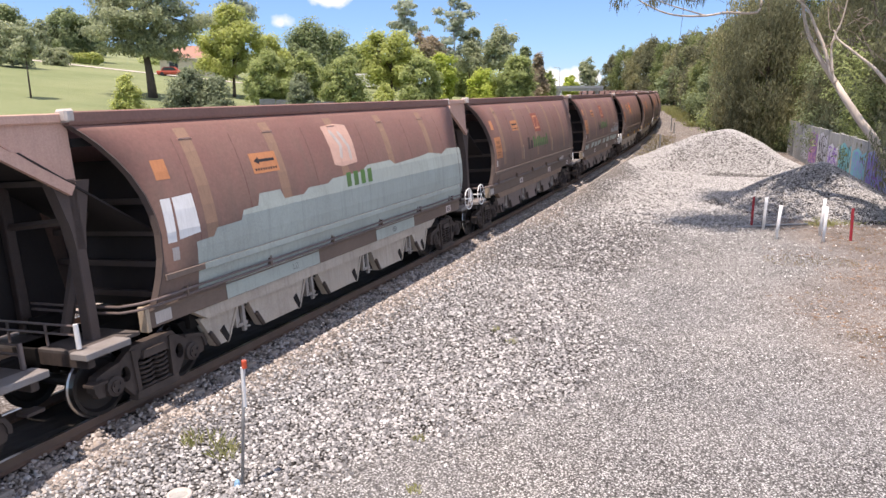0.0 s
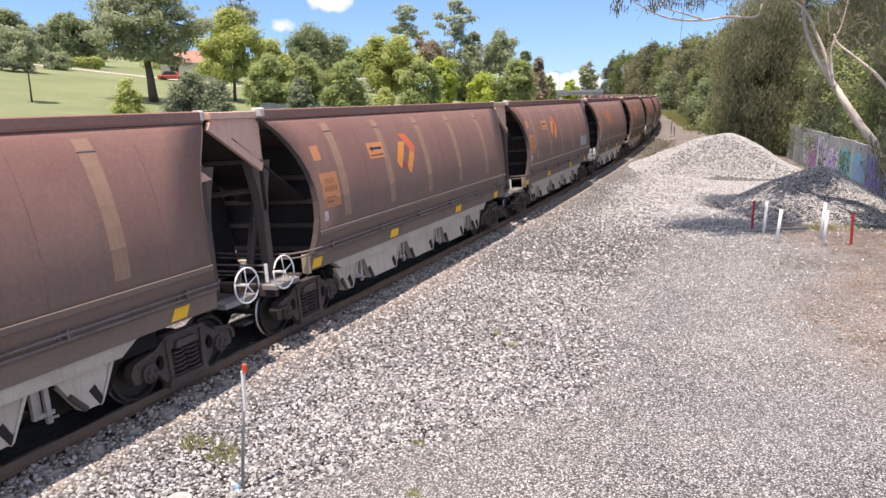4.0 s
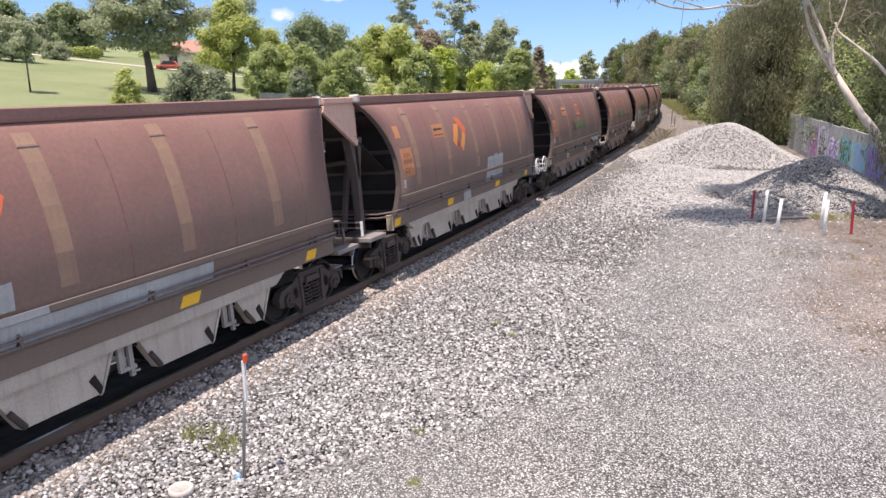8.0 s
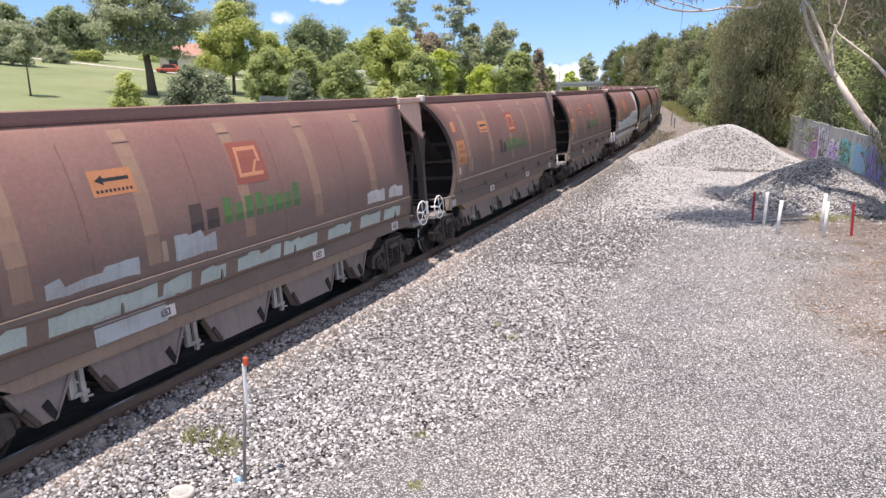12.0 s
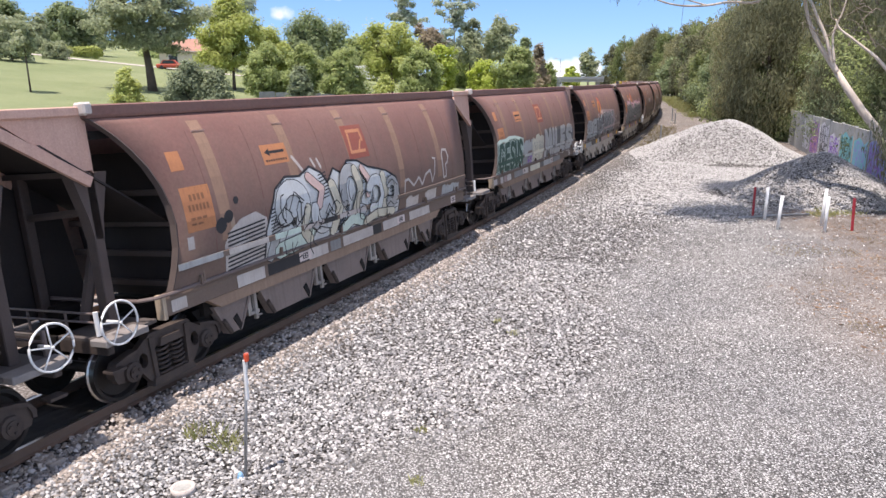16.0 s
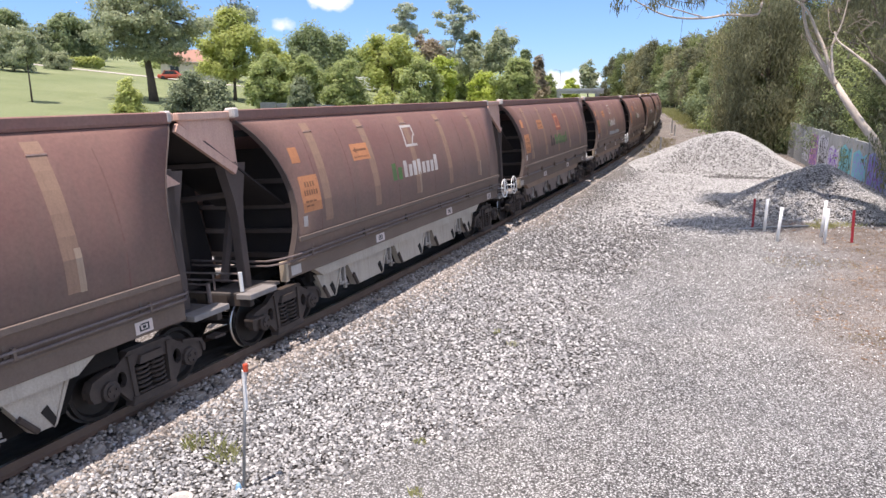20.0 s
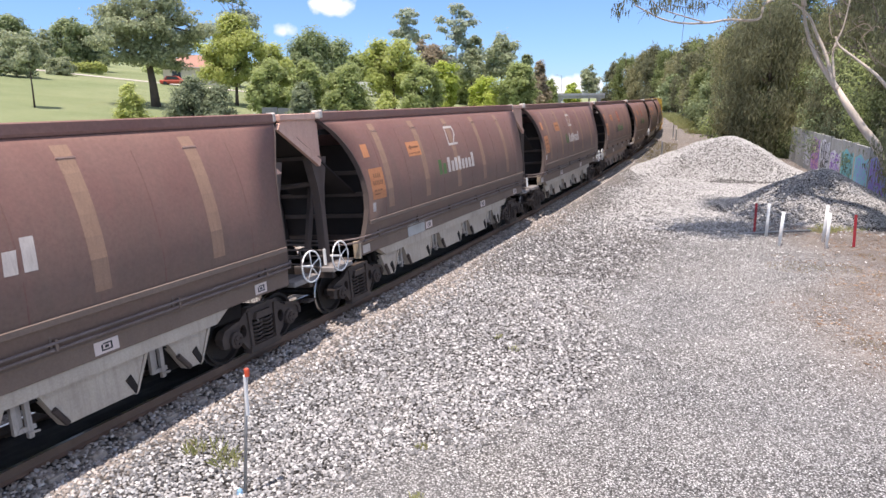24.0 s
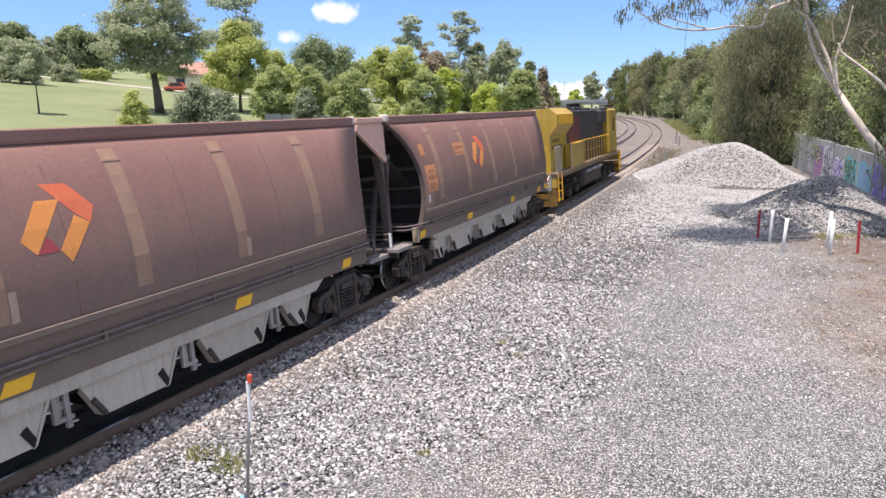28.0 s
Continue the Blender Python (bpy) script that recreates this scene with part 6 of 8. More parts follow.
tuft("weed_clump", [(-0.36, 9.75, 0.10, 90), (1.39, 13.88, 0.12, 60), (-0.37, 8.35, 0.10, 70), (1.1, 14.6, 0.1, 30)], "small weeds in the gravel", 2, 0.10)
tuft("grass_strip", [(15.3, 27.3, 0.9, 900), (16.6, 27.6, 0.9, 900), (14.2, 26.6, 0.5, 400)], "strip of green grass by the gravel pile", 3, 0.16)
tuft("dry_grass", [(10.4, 20.9, 0.8, 500), (11.6, 20.6, 0.7, 300), (8.7, 14.0, 0.4, 160), (12.6, 19.5, 0.6, 200), (9.6, 17.2, 0.5, 90), (13.5, 22.0, 0.6, 200)], "patchy dry yellow grass on dirt", 4, 0.07, DRYGRASS)
tuft("verge_grass", [(14.5 + 1.1 * k, 50.5 + 3.2 * k, 1.2, 190) for k in range(9)], "dry weedy verge beside the line", 5, 0.35, DRYGRASS)
tuft("far_grass", [(35.5 + 3.6 * k, 100 + 14 * k, 2.4, 600) for k in range(8)], "tall green grass along the line", 6, 1.0)


def leaf_litter():
    """Dead leaves and bark scattered on the dirt below the trees."""
    rnd = np.random.default_rng(41)
    n = 8500
    x, y = rnd.uniform(8.0, 19.0, n), rnd.uniform(12.0, 27.5, n)
    d = lateral(x, y)
    keep = rnd.uniform(0, 1, n) < step(d + np.sin(1.1 * x + 0.7 * y), 9.6, 12.5) * (0.35 + 0.65 * (np.sin(2.1 * x) * np.sin(1.7 * y + x) > -0.1))
    c = np.stack([x, y, height(x, y) + 0.012], -1)[keep]
    m = len(c)
    a, sz = rnd.uniform(0, 6.283, m), rnd.uniform(0.03, 0.085, m)
    u = np.stack([np.cos(a), np.sin(a), rnd.uniform(-0.2, 0.3, m)], -1) * sz[:, None]
    v = np.stack([-np.sin(a), np.cos(a), rnd.uniform(-0.3, 0.3, m)], -1) * sz[:, None] * 0.34
    q = np.stack([c - u, c + v, c + u, c - v], 1).reshape(-1, 3)
    tagged(new("leaf_litter", leaf_mesh("leaf_litter", q, LITTER, 4)), "dead brown leaves and bark lying on dirt", "leaves", kind="stuff")


LITTER = leafy("dead_brown_leaves", (0.16, 0.095, 0.06), (0.42, 0.29, 0.19), 0.15)
leaf_litter()


# ---------------------------------------------------------------- markings and spray paint on the wagons
def mark(w, name, polys, material, off=0.008, label=""):
    """Painted shapes on the near side; x counts from the sheet's near top corner."""
    polys = [[(XN + x, min(max(z, 1.06), 4.16)) for x, z in q] for q in polys]
    return part(name, decal_mesh(name, polys, material, off), None, w, label)


BANDPALE = painted("pale_worn_band", (0.40, 0.29, 0.21), (0.30, 0.2, 0.145), 0.7, 2, 0.6)
TABWHITE = painted("pinkish_white_tab", (0.66, 0.56, 0.52), (0.45, 0.36, 0.33), 0.6, 4, 0.4, streak=False)
LOGOORANGE = painted("orange_logo_paint", (0.70, 0.27, 0.07), (0.55, 0.2, 0.06), 0.65, 2, 0.4)
LOGOFADE = painted("faded_brick_red_logo", (0.30, 0.088, 0.062), (0.245, 0.105, 0.082), 0.7, 2, 0.6)
MARKDARK = painted("worn_black_marking", (0.062, 0.045, 0.04), (0.115, 0.075, 0.065), 0.7, 2, 0.7)
LOGOLINE = painted("faded_orange_logo_line", (0.56, 0.25, 0.13), (0.42, 0.17, 0.1), 0.7, 2, 0.5)
LOGORED = painted("orange_red_logo_paint", (0.62, 0.15, 0.07), (0.5, 0.11, 0.06), 0.65, 2, 0.4)
LOGODARK = painted("dark_red_logo_paint", (0.34, 0.055, 0.06), (0.28, 0.06, 0.06), 0.65, 2, 0.4)
MESHES = {}


def lettered(w, key, polys, material, label):
    """One painted letter shape after another, each a part."""
    for i, q in enumerate(polys):
        hgt = (1.0, 0.72, 0.9, 0.95, 0.72, 0.72, 0.72, 1.05)[i % 8]
        z0, z1 = q[0][1], q[2][1]
        q = [(x, z if z == z0 else z0 + (z1 - z0) * hgt) for x, z in q]
        shared(w, (key, i), "painted_letter", [q], material, 0.008, label)


def shared(w, key, name, polys, material, off=0.008, label=""):
    if key not in MESHES:
        MESHES[key] = mark(w, name, polys, material, off, label).data
    else:
        part(name, MESHES[key], None, w, label)


def sill_tab(w, x, material, wd=0.40, z0=1.175, z1=1.355, name="sill_tab"):
    key = (name, material.name, round(wd, 2), round(z0, 2))
    if key not in MESHES:
        sl = 0.05 if material is YELLOW else 0.0
        MESHES[key] = finish(name, prismm([(-wd / 2 - sl, z0), (wd / 2 - sl, z0), (wd / 2 + sl, z1), (-wd / 2 + sl, z1)], -1.305, -1.299), material)
    part(name, MESHES[key], None, w).matrix_basis = pose(XN + x, 0, 0)


def bars(x0, x1, z0, z1, n, slant=0.04, fill=0.62):
    wd = (x1 - x0) / n
    return [[(x0 + wd * i, z0), (x0 + wd * (i + fill), z0), (x0 + wd * (i + fill) + slant, z1), (x0 + wd * i + slant, z1)] for i in range(n)]


def ring_shape(x, z, a, b, t):
    """Four strokes of a slanted square frame."""
    return [[(x - a, z - b), (x + a, z - b), (x + a, z - b + t), (x - a, z - b + t)], [(x - a, z - b + t), (x - a + t, z - b + t), (x - a + t + 0.06, z + b), (x - a + 0.06, z + b)],
            [(x - a + 0.06 + t, z + b - t), (x + a, z + b - t), (x + a, z + b), (x - a + 0.06 + t, z + b)], [(x + a - t, z - 0.02), (x + a, z - 0.02), (x + a, z + b - t), (x + a - t, z + b - t)],
            [(x + 0.02, z - b + t), (x + 0.02 + t, z - b + t), (x + a - t, z + 0.02), (x + a - 2 * t, z + 0.02)]]


def markings(n, w):
    rnd = random.Random(1000 + n)
    cream = n in CREAM_SET
    # plates common to every wagon
    shared(w, "small_plate", "small_plate", [rect(1.00, 1.28, 3.28, 3.58)], ORANGE, 0.007, "small faded orange plate")
    if n != 0:
        shared(w, "number_plate", "number_plate", [rect(1.02, 1.66, 2.32, 3.02)], ORANGE, 0.007, "orange data plate with dark writing")
        shared(w, "number_bars", "plate_writing", bars(1.18, 1.54, 2.80, 2.90, 4, 0.0) + bars(1.12, 1.60, 2.64, 2.74, 6, 0.0) + bars(1.12, 1.5, 2.50, 2.54, 3, 0, 0.8) + bars(1.12, 1.4, 2.42, 2.45, 2, 0, 0.8), PLATEINK, 0.011)
    shared(w, "arrow_plate", "arrow_plate", [rect(3.22, 3.96, 3.14, 3.50)], ORANGE, 0.007, "orange plate with a black arrow")
    worn = n > 22
    shared(w, "worn_arrow" if worn else "arrow", "arrow", [[(3.30, 3.36), (3.44, 3.43), (3.44, 3.385), (3.88, 3.385), (3.88, 3.335), (3.44, 3.335), (3.44, 3.29)]] + bars(3.28, 3.92, 3.19, 3.23, 9, 0), PLATEINK if worn else INK, 0.011)
    shared(w, "end_label", "end_label", [rect(0.98, 1.12, 2.06, 2.26)], WHITE if cream else CHALK, 0.008, "small white label")
    for x in (4.18, 8.32):
        sill_tab(w, x, YELLOW if cream else TABWHITE)
    sill_tab(w, 11.64, YELLOW if cream else TABWHITE, 0.32)
    sill_tab(w, 0.78, YELLOW if cream else CHALK, 0.32)
    if not cream:
        for x in (4.18, 8.32, 11.64):
            if "tab_symbol" not in MESHES:
                bm = bmesh.new()
                for x0, x1, z0, z1 in ((-0.09, 0.09, 1.21, 1.23), (-0.06, 0.09, 1.30, 1.32), (-0.09, -0.065, 1.23, 1.30), (0.065, 0.09, 1.23, 1.30), (-0.03, 0.03, 1.245, 1.285)):
                    box(bm, x0, x1, -1.308, -1.305, z0, z1)
                MESHES["tab_symbol"] = finish("tab_symbol", bm, INK)
            part("tab_symbol", MESHES["tab_symbol"], None, w).matrix_basis = pose(XN + x, 0, 0)
    if cream:
        shared(w, "logo_a", "logo_bar", [[(4.8, 3.44), (5.14, 3.43), (4.63, 2.79), (4.46, 2.98)]], LOGOORANGE, 0.008, "orange logo bar")
        shared(w, "logo_b", "logo_bar", [[(4.93, 3.64), (5.31, 3.62), (5.61, 3.29), (5.49, 3.08), (5.29, 3.23)]], LOGORED, 0.0085, "orange-red logo bar")
        shared(w, "logo_c", "logo_bar", [[(5.28, 3.21), (5.48, 3.08), (5.44, 3.04), (5.08, 2.62), (4.95, 2.8)]], LOGOORANGE, 0.009, "orange logo bar")
        shared(w, "logo_d", "logo_foot", [[(4.8, 2.98), (4.86, 2.95), (4.95, 2.79), (4.64, 2.79)]], LOGODARK, 0.0075, "dark red logo foot")
    elif n in (23, 24, 26, 27, 28, 29, 30):
        shared(w, "frame_white", "logo_frame", ring_shape(6.20, 3.53, 0.34, 0.27, 0.06), CHALK, 0.008, "pale outlined logo")
        lettered(w, "name_white", bars(5.42, 7.5, 2.54, 2.94, 8, 0.04, 0.7), CHALK, "pale letter bar")
        lettered(w, "name_dark", bars(4.80, 5.38, 2.52, 2.92, 2, 0.04, 0.7), GREEN, "dark letter bar")
    elif n != 0:
        shared(w, "logo_square", "logo_square", [rect(6.06, 6.92, 2.96, 3.68)], LOGOFADE, 0.007, "faded red logo square")
        shared(w, "logo_frame", "logo_frame", ring_shape(6.49, 3.33, 0.32, 0.26, 0.07), LOGOLINE, 0.011)
        if n not in (0, 19, 20):
            lettered(w, "name_green", bars(5.55, 7.75, 2.38, 2.80, 8, 0.04, 0.72), GREEN, "faded green letter bar")
            lettered(w, "name_ink", bars(4.78, 5.5, 2.36, 2.80, 2, 0.04, 0.78), MARKDARK, "faded dark letter bar")
    # short streaks under the lettering, on every wagon
    for k, x in enumerate((2.05, 4.2, 6.3, 8.45, 10.65)):
        if rnd.random() < 0.4:
            mark(w, "pale_streak", [rect(x - 0.05, x + 0.05, 2.05, 2.35 + rnd.uniform(0, 0.3))], BANDPALE, 0.009)


def cover(w, material, polys, sill=None, rib=None, skirt=None, name="cover_paint", label="patch of pale cover paint"):
    for poly in polys:
        mark(w, name, [poly], material, 0.0125, label)
    for x0, x1, y, z0, z1 in [(a, b, 1.302, 1.14, 1.455) for a, b in (sill or ())] + [(a, b, 1.477, 1.80, 1.90) for a, b in (rib or ())]:
        part(name, boxm(XN + x0, XN + x1, -y - 0.006, -y, z0, z1), material, w)


# spray-can letters as strokes in a unit square
GLYPHS = {
    "A": [[(0.0, 0), (0.42, 1), (0.6, 1), (1.0, 0)], [(0.22, 0.36), (0.78, 0.36)]],
    "B": [[(0.1, 0), (0.1, 1), (0.7, 1), (0.85, 0.78), (0.62, 0.54), (0.1, 0.54)], [(0.62, 0.54), (0.95, 0.3), (0.75, 0), (0.1, 0)]],
    "C": [[(0.92, 0.8), (0.65, 1), (0.25, 0.95), (0.05, 0.6), (0.1, 0.2), (0.4, 0), (0.75, 0.04), (0.95, 0.24)]],
    "D": [[(0.1, 0), (0.1, 1), (0.6, 0.95), (0.92, 0.6), (0.85, 0.2), (0.5, 0), (0.1, 0)]],
    "E": [[(0.92, 1), (0.15, 0.95), (0.08, 0.05), (0.95, 0)], [(0.12, 0.52), (0.78, 0.54)]],
    "G": [[(0.92, 0.82), (0.65, 1), (0.25, 0.96), (0.05, 0.6), (0.1, 0.18), (0.45, 0), (0.85, 0.08), (0.9, 0.45), (0.55, 0.45)]],
    "I": [[(0.5, 0), (0.5, 1)]],
    "K": [[(0.12, 0), (0.12, 1)], [(0.9, 1), (0.2, 0.45), (0.95, 0)]],
    "L": [[(0.2, 1), (0.1, 0.05), (0.95, 0)]],
    "M": [[(0.05, 0), (0.15, 1), (0.5, 0.35), (0.85, 1), (0.95, 0)]],
    "N": [[(0.08, 0), (0.1, 1), (0.9, 0.05), (0.92, 1)]],
    "O": [[(0.5, 1), (0.12, 0.8), (0.06, 0.3), (0.4, 0), (0.8, 0.1), (0.94, 0.6), (0.75, 0.94), (0.5, 1)]],
    "R": [[(0.1, 0), (0.1, 1), (0.75, 0.96), (0.88, 0.72), (0.6, 0.48), (0.1, 0.46)], [(0.5, 0.46), (0.95, 0)]],
    "S": [[(0.9, 0.86), (0.62, 1), (0.25, 0.96), (0.08, 0.74), (0.3, 0.55), (0.75, 0.44), (0.92, 0.2), (0.65, 0), (0.25, 0.02), (0.06, 0.18)]],
    "U": [[(0.08, 1), (0.1, 0.25), (0.4, 0), (0.75, 0.05), (0.92, 0.35), (0.92, 1)]],
    "V": [[(0.05, 1), (0.45, 0), (0.95, 1)]],
}


def lettering(w, word, spans, z0, z1, layers, label):
    """Sprayed letters, each in layers from the widest stroke to the narrowest."""
    for i, ch in enumerate(word):
        x0, x1 = spans[i], spans[i + 1]
        lines = [[(x0 + (x1 - x0) * (0.1 + 0.8 * px), z0 + (z1 - z0) * pz) for px, pz in g] for g in GLYPHS[ch]]
        for k, (wd, material) in enumerate(layers):
            mark(w, "spray_letter", [capsule(*p, *q, wd, 4) for ln in lines for p, q in zip(ln, ln[1:])], material, 0.018 + 0.009 * k, label)


def daubs(w, at, material, off=0.016, label="round daub of spray paint"):
    """Round blobs of spray paint: x, z, radius."""
    for x, z, r in at:
        mark(w, "spray_daub", [capsule(x, z, x + r * 0.3, z + r * 0.2, r, 6)], material, off, label)


def hatch(w, x0, x1, z0, z1, n, slope, material, wd=0.012):
    """Thin parallel strokes."""
    mark(w, "spray_hatching", [capsule(x0, z0 + (z1 - z0) * i / n, x1, z0 + (z1 - z0) * i / n + slope, wd, 3) for i in range(n)], material, 0.034, "thin parallel spray strokes")


def edge_paint(w, segments):
    """Spray paint carried over the rib and the sill: where (rib or sill), from, to, paint."""
    for where, x0, x1, material in segments:
        if where == "rib":
            part("spray_on_rib", boxm(XN + x0, XN + x1, -1.482, -1.476, 1.80, 1.90), material, w)
        else:
            part("spray_on_sill", boxm(XN + x0, XN + x1, -1.3035, -1.2995, 1.145, 1.36), material, w)


def strokes(w, lines, material, wd=0.02):
    """Lines drawn with a spray can, one part a letter."""
    mark(w, "spray_tag", [capsule(*p, *q, wd, 3) for line_ in lines for p, q in zip(line_, line_[1:])], material, 0.016, "thin pale spray-can letter")


def tag_line(w, seed, x0, x1, z0, z1, letters, material, wd=0.03):
    for letter in scrawl(random.Random(seed), x0, x1, z0, z1, letters):
        mark(w, "spray_tag", [capsule(*q, wd, 3) for q in letter], material, 0.014, "thin spray-can scribble")


MIDGREY = painted("mid_grey_spray_paint", (0.245, 0.238, 0.232), (0.15, 0.143, 0.14), 0.6, 2, 0.6)


CREAMSPRAY = painted("cream_spray_paint", (0.60, 0.56, 0.44), (0.45, 0.40, 0.32), 0.6, 2, 0.5)
BLUSH = painted("pale_blush_spray_paint", (0.68, 0.48, 0.42), (0.5, 0.35, 0.32), 0.6, 2, 0.4)
DUSTPINK = painted("dusty_pink_spray_paint", (0.40, 0.29, 0.275), (0.28, 0.2, 0.19), 0.6, 2, 0.5)


def special_paint():
    by = dict(WAGONS)
    rnd = random.Random(3)
    # 0: lower half covered in pale teal
    w = by[0]
    top = [(12.5, 2.0), (12.5, 2.95), (11.6, 2.98), (11.2, 2.86), (10.4, 2.95), (9.8, 2.9), (8.4, 2.84), (8.2, 2.95), (7.1, 2.94), (6.8, 2.82), (5.6, 2.80), (5.4, 2.72), (4.7, 2.72), (4.5, 2.62), (3.9, 2.62), (3.8, 2.80), (3.2, 2.80), (3.1, 2.60), (2.7, 2.58), (2.6, 2.42), (2.0, 2.40), (1.9, 2.28), (1.5, 2.26), (1.5, 1.47), (12.4, 1.47)]
    cover(w, TEAL, [top], [(2.2, 5.0), (7.4, 9.4)], [(1.6, 12.2)], label="large ragged patch of pale teal cover paint")
    cover(w, WHITE, [[(0.92, 2.34), (1.10, 2.34), (1.14, 3.0), (0.94, 3.0)], [(1.16, 2.36), (1.62, 2.40), (1.60, 3.02), (1.18, 3.0)]], label="white paint over the data plate")
    cover(w, TAN, [[(5.8, 3.06), (6.1, 3.0), (6.72, 3.04), (6.78, 3.5), (6.74, 3.86), (6.3, 3.9), (5.78, 3.86), (5.82, 3.4)]], label="pinkish tan cover square over the logo")
    strokes(w, [[(6.05, 3.75), (6.25, 3.45), (6.15, 3.2)], [(6.35, 3.7), (6.55, 3.4), (6.5, 3.15)]], CHALK, 0.05)
    mark(w, "spray_tag", bars(6.1, 7.3, 2.56, 2.86, 4), GREEN, 0.02, "green painted letters in bars")
    # 2, 13, 14: rows of grey-blue patches
    for n, spans in ((2, ((1.0, 1.9), (2.7, 3.5), (3.75, 4.4), (4.65, 5.6), (6.4, 7.2), (7.7, 8.6), (9.1, 9.9), (10.0, 10.9), (11.0, 11.6))), (14, ((0.9, 1.9), (2.2, 4.0), (4.1, 4.7), (4.9, 5.5), (5.8, 7.0), (7.1, 8.2), (8.6, 9.5), (9.9, 10.8), (11.0, 11.8))), (13, ((2.0, 3.4), (4.6, 6.0), (7.0, 8.2), (8.8, 9.5), (10.0, 11.5)))):
        for a, b in spans:
            cover(by[n], TEAL, [blotch(a, b, 1.50, 1.76, rnd, 0.03)])
    for a, b in ((9.2, 10.2), (10.3, 11.2), (11.3, 12.0)):
        cover(by[2], GREY, [blotch(a, b, 1.95, 2.25, rnd, 0.1, 0.16)])
    tag_line(by[2], 21, 10.2, 12.0, 2.3, 2.5, 5, CHALK, 0.02)
    cover(by[14], GREY, [blotch(2.2, 3.7, 1.98, 2.2, rnd, 0.06)])
    cover(by[14], GREY, [blotch(4.4, 5.3, 2.0, 2.35, rnd, 0.06)])
    for a, b in ((10.2, 11.0), (11.2, 11.9)):
        cover(by[14], CHALK, [blotch(a, b, 1.98, 2.25, rnd, 0.06)])
    cover(by[14], GREY, [blotch(2.8, 4.6, 1.48, 1.52, rnd, 0.02)], [(2.9, 4.2)])
    w = by[13]
    cover(w, TEAL, [[(1.55, 1.95), (4.2, 1.95), (4.2, 2.32), (3.9, 2.40), (3.2, 2.44), (2.8, 2.36), (2.7, 2.52), (2.1, 2.56), (2.0, 2.42), (1.55, 2.4)]], None, [(1.2, 4.6)])
    cover(w, MINT, [rect(1.95, 2.5, 2.05, 2.4)])
    for a, b in ((5.0, 5.9), (7.6, 8.3), (9.6, 10.4), (10.8, 11.9)):
        cover(w, GREY, [blotch(a, b, 1.96, 2.25, rnd, 0.08)], [(a, b - 0.2)] if a > 5 else None)
    tag_line(w, 33, 6.0, 8.4, 2.3, 2.75, 5, GREEN, 0.05)
    # 6, 9, 10: grey patches low on the side
    cover(by[6], GREY, [blotch(10.0, 11.4, 2.0, 2.45, rnd, 0.08)])
    cover(by[9], GREY, [[(1.2, 1.95), (5.4, 1.95), (5.4, 2.30), (4.6, 2.24), (2.4, 2.14), (2.2, 2.3), (1.2, 2.3)], [(1.3, 1.48), (8.8, 1.48), (8.8, 1.78), (1.3, 1.78)]], None, [(1.6, 5.8)])
    cover(by[10], GREY, [blotch(7.0, 8.6, 1.48, 2.30, rnd, 0.06)], [(5.2, 5.8)])
    # 17, 18: pale teal-grey over the whole lower side
    w = by[17]
    cover(w, PALECOVER, [[(0.9, 1.47), (12.4, 1.47), (12.4, 3.0), (12.9, 4.0), (11.6, 4.05), (11.2, 3.6), (11.7, 3.2), (11.5, 2.65), (10.6, 2.6), (9.4, 2.66), (8.3, 2.52), (7.2, 2.5), (7.1, 2.3), (5.4, 2.34), (5.2, 2.2), (3.4, 2.26), (3.2, 2.12), (0.9, 2.2)]], [(0.6, 12.0)], [(0.8, 12.2)], label="pale cover paint over the lower side and far end")
    w = by[18]
    cover(w, TEAL, [[(1.7, 1.47), (12.3, 1.47), (12.3, 2.75), (11.2, 2.7), (10.8, 2.62), (9.8, 2.66), (9.0, 2.52), (7.6, 2.56), (7.0, 2.44), (6.0, 2.50), (5.6, 2.26), (4.9, 2.2), (4.4, 2.56), (3.8, 2.5), (3.0, 2.36), (2.7, 2.12), (1.7, 2.3)]], [(1.4, 11.0)], [(1.9, 12.0)], label="pale cover paint over the lower side")
    cover(w, GREY, [rect(2.3, 2.9, 1.98, 2.3), rect(7.7, 8.5, 2.3, 2.5)])
    # spray pieces
    w = by[19]
    cover(w, CHALK, [[(1.83, 1.47), (1.80, 1.97), (1.95, 2.18), (2.25, 2.34), (2.66, 2.40), (2.95, 2.24), (2.92, 1.47)]], label="pale dome of a spray piece")
    hatch(w, 1.88, 2.86, 1.52, 2.22, 10, 0.07, INK, 0.016)
    rim = [(2.86, 1.47), (2.9, 2.0), (3.1, 2.36), (3.3, 2.70), (3.66, 2.88), (4.1, 2.84), (4.5, 2.98), (4.85, 2.82), (5.0, 2.6), (5.3, 2.86), (5.6, 2.72), (5.9, 2.96), (6.3, 2.92), (6.7, 2.74), (7.1, 2.66), (7.5, 2.56), (7.95, 2.36), (8.12, 1.9), (8.06, 1.47)]
    cover(w, PALECOVER, [rim], label="pale ground of a tangled spray piece")
    mark(w, "spray_outline", [capsule(*p, *q, 0.024, 4) for p, q in zip(rim, rim[1:])], INK, 0.017, "black outline of a spray piece")
    arc = lambda x, z, a, b, t0, t1, m=7: [(x + a * math.cos(radians(t0 + (t1 - t0) * i / m)), z + b * math.sin(radians(t0 + (t1 - t0) * i / m))) for i in range(m + 1)]
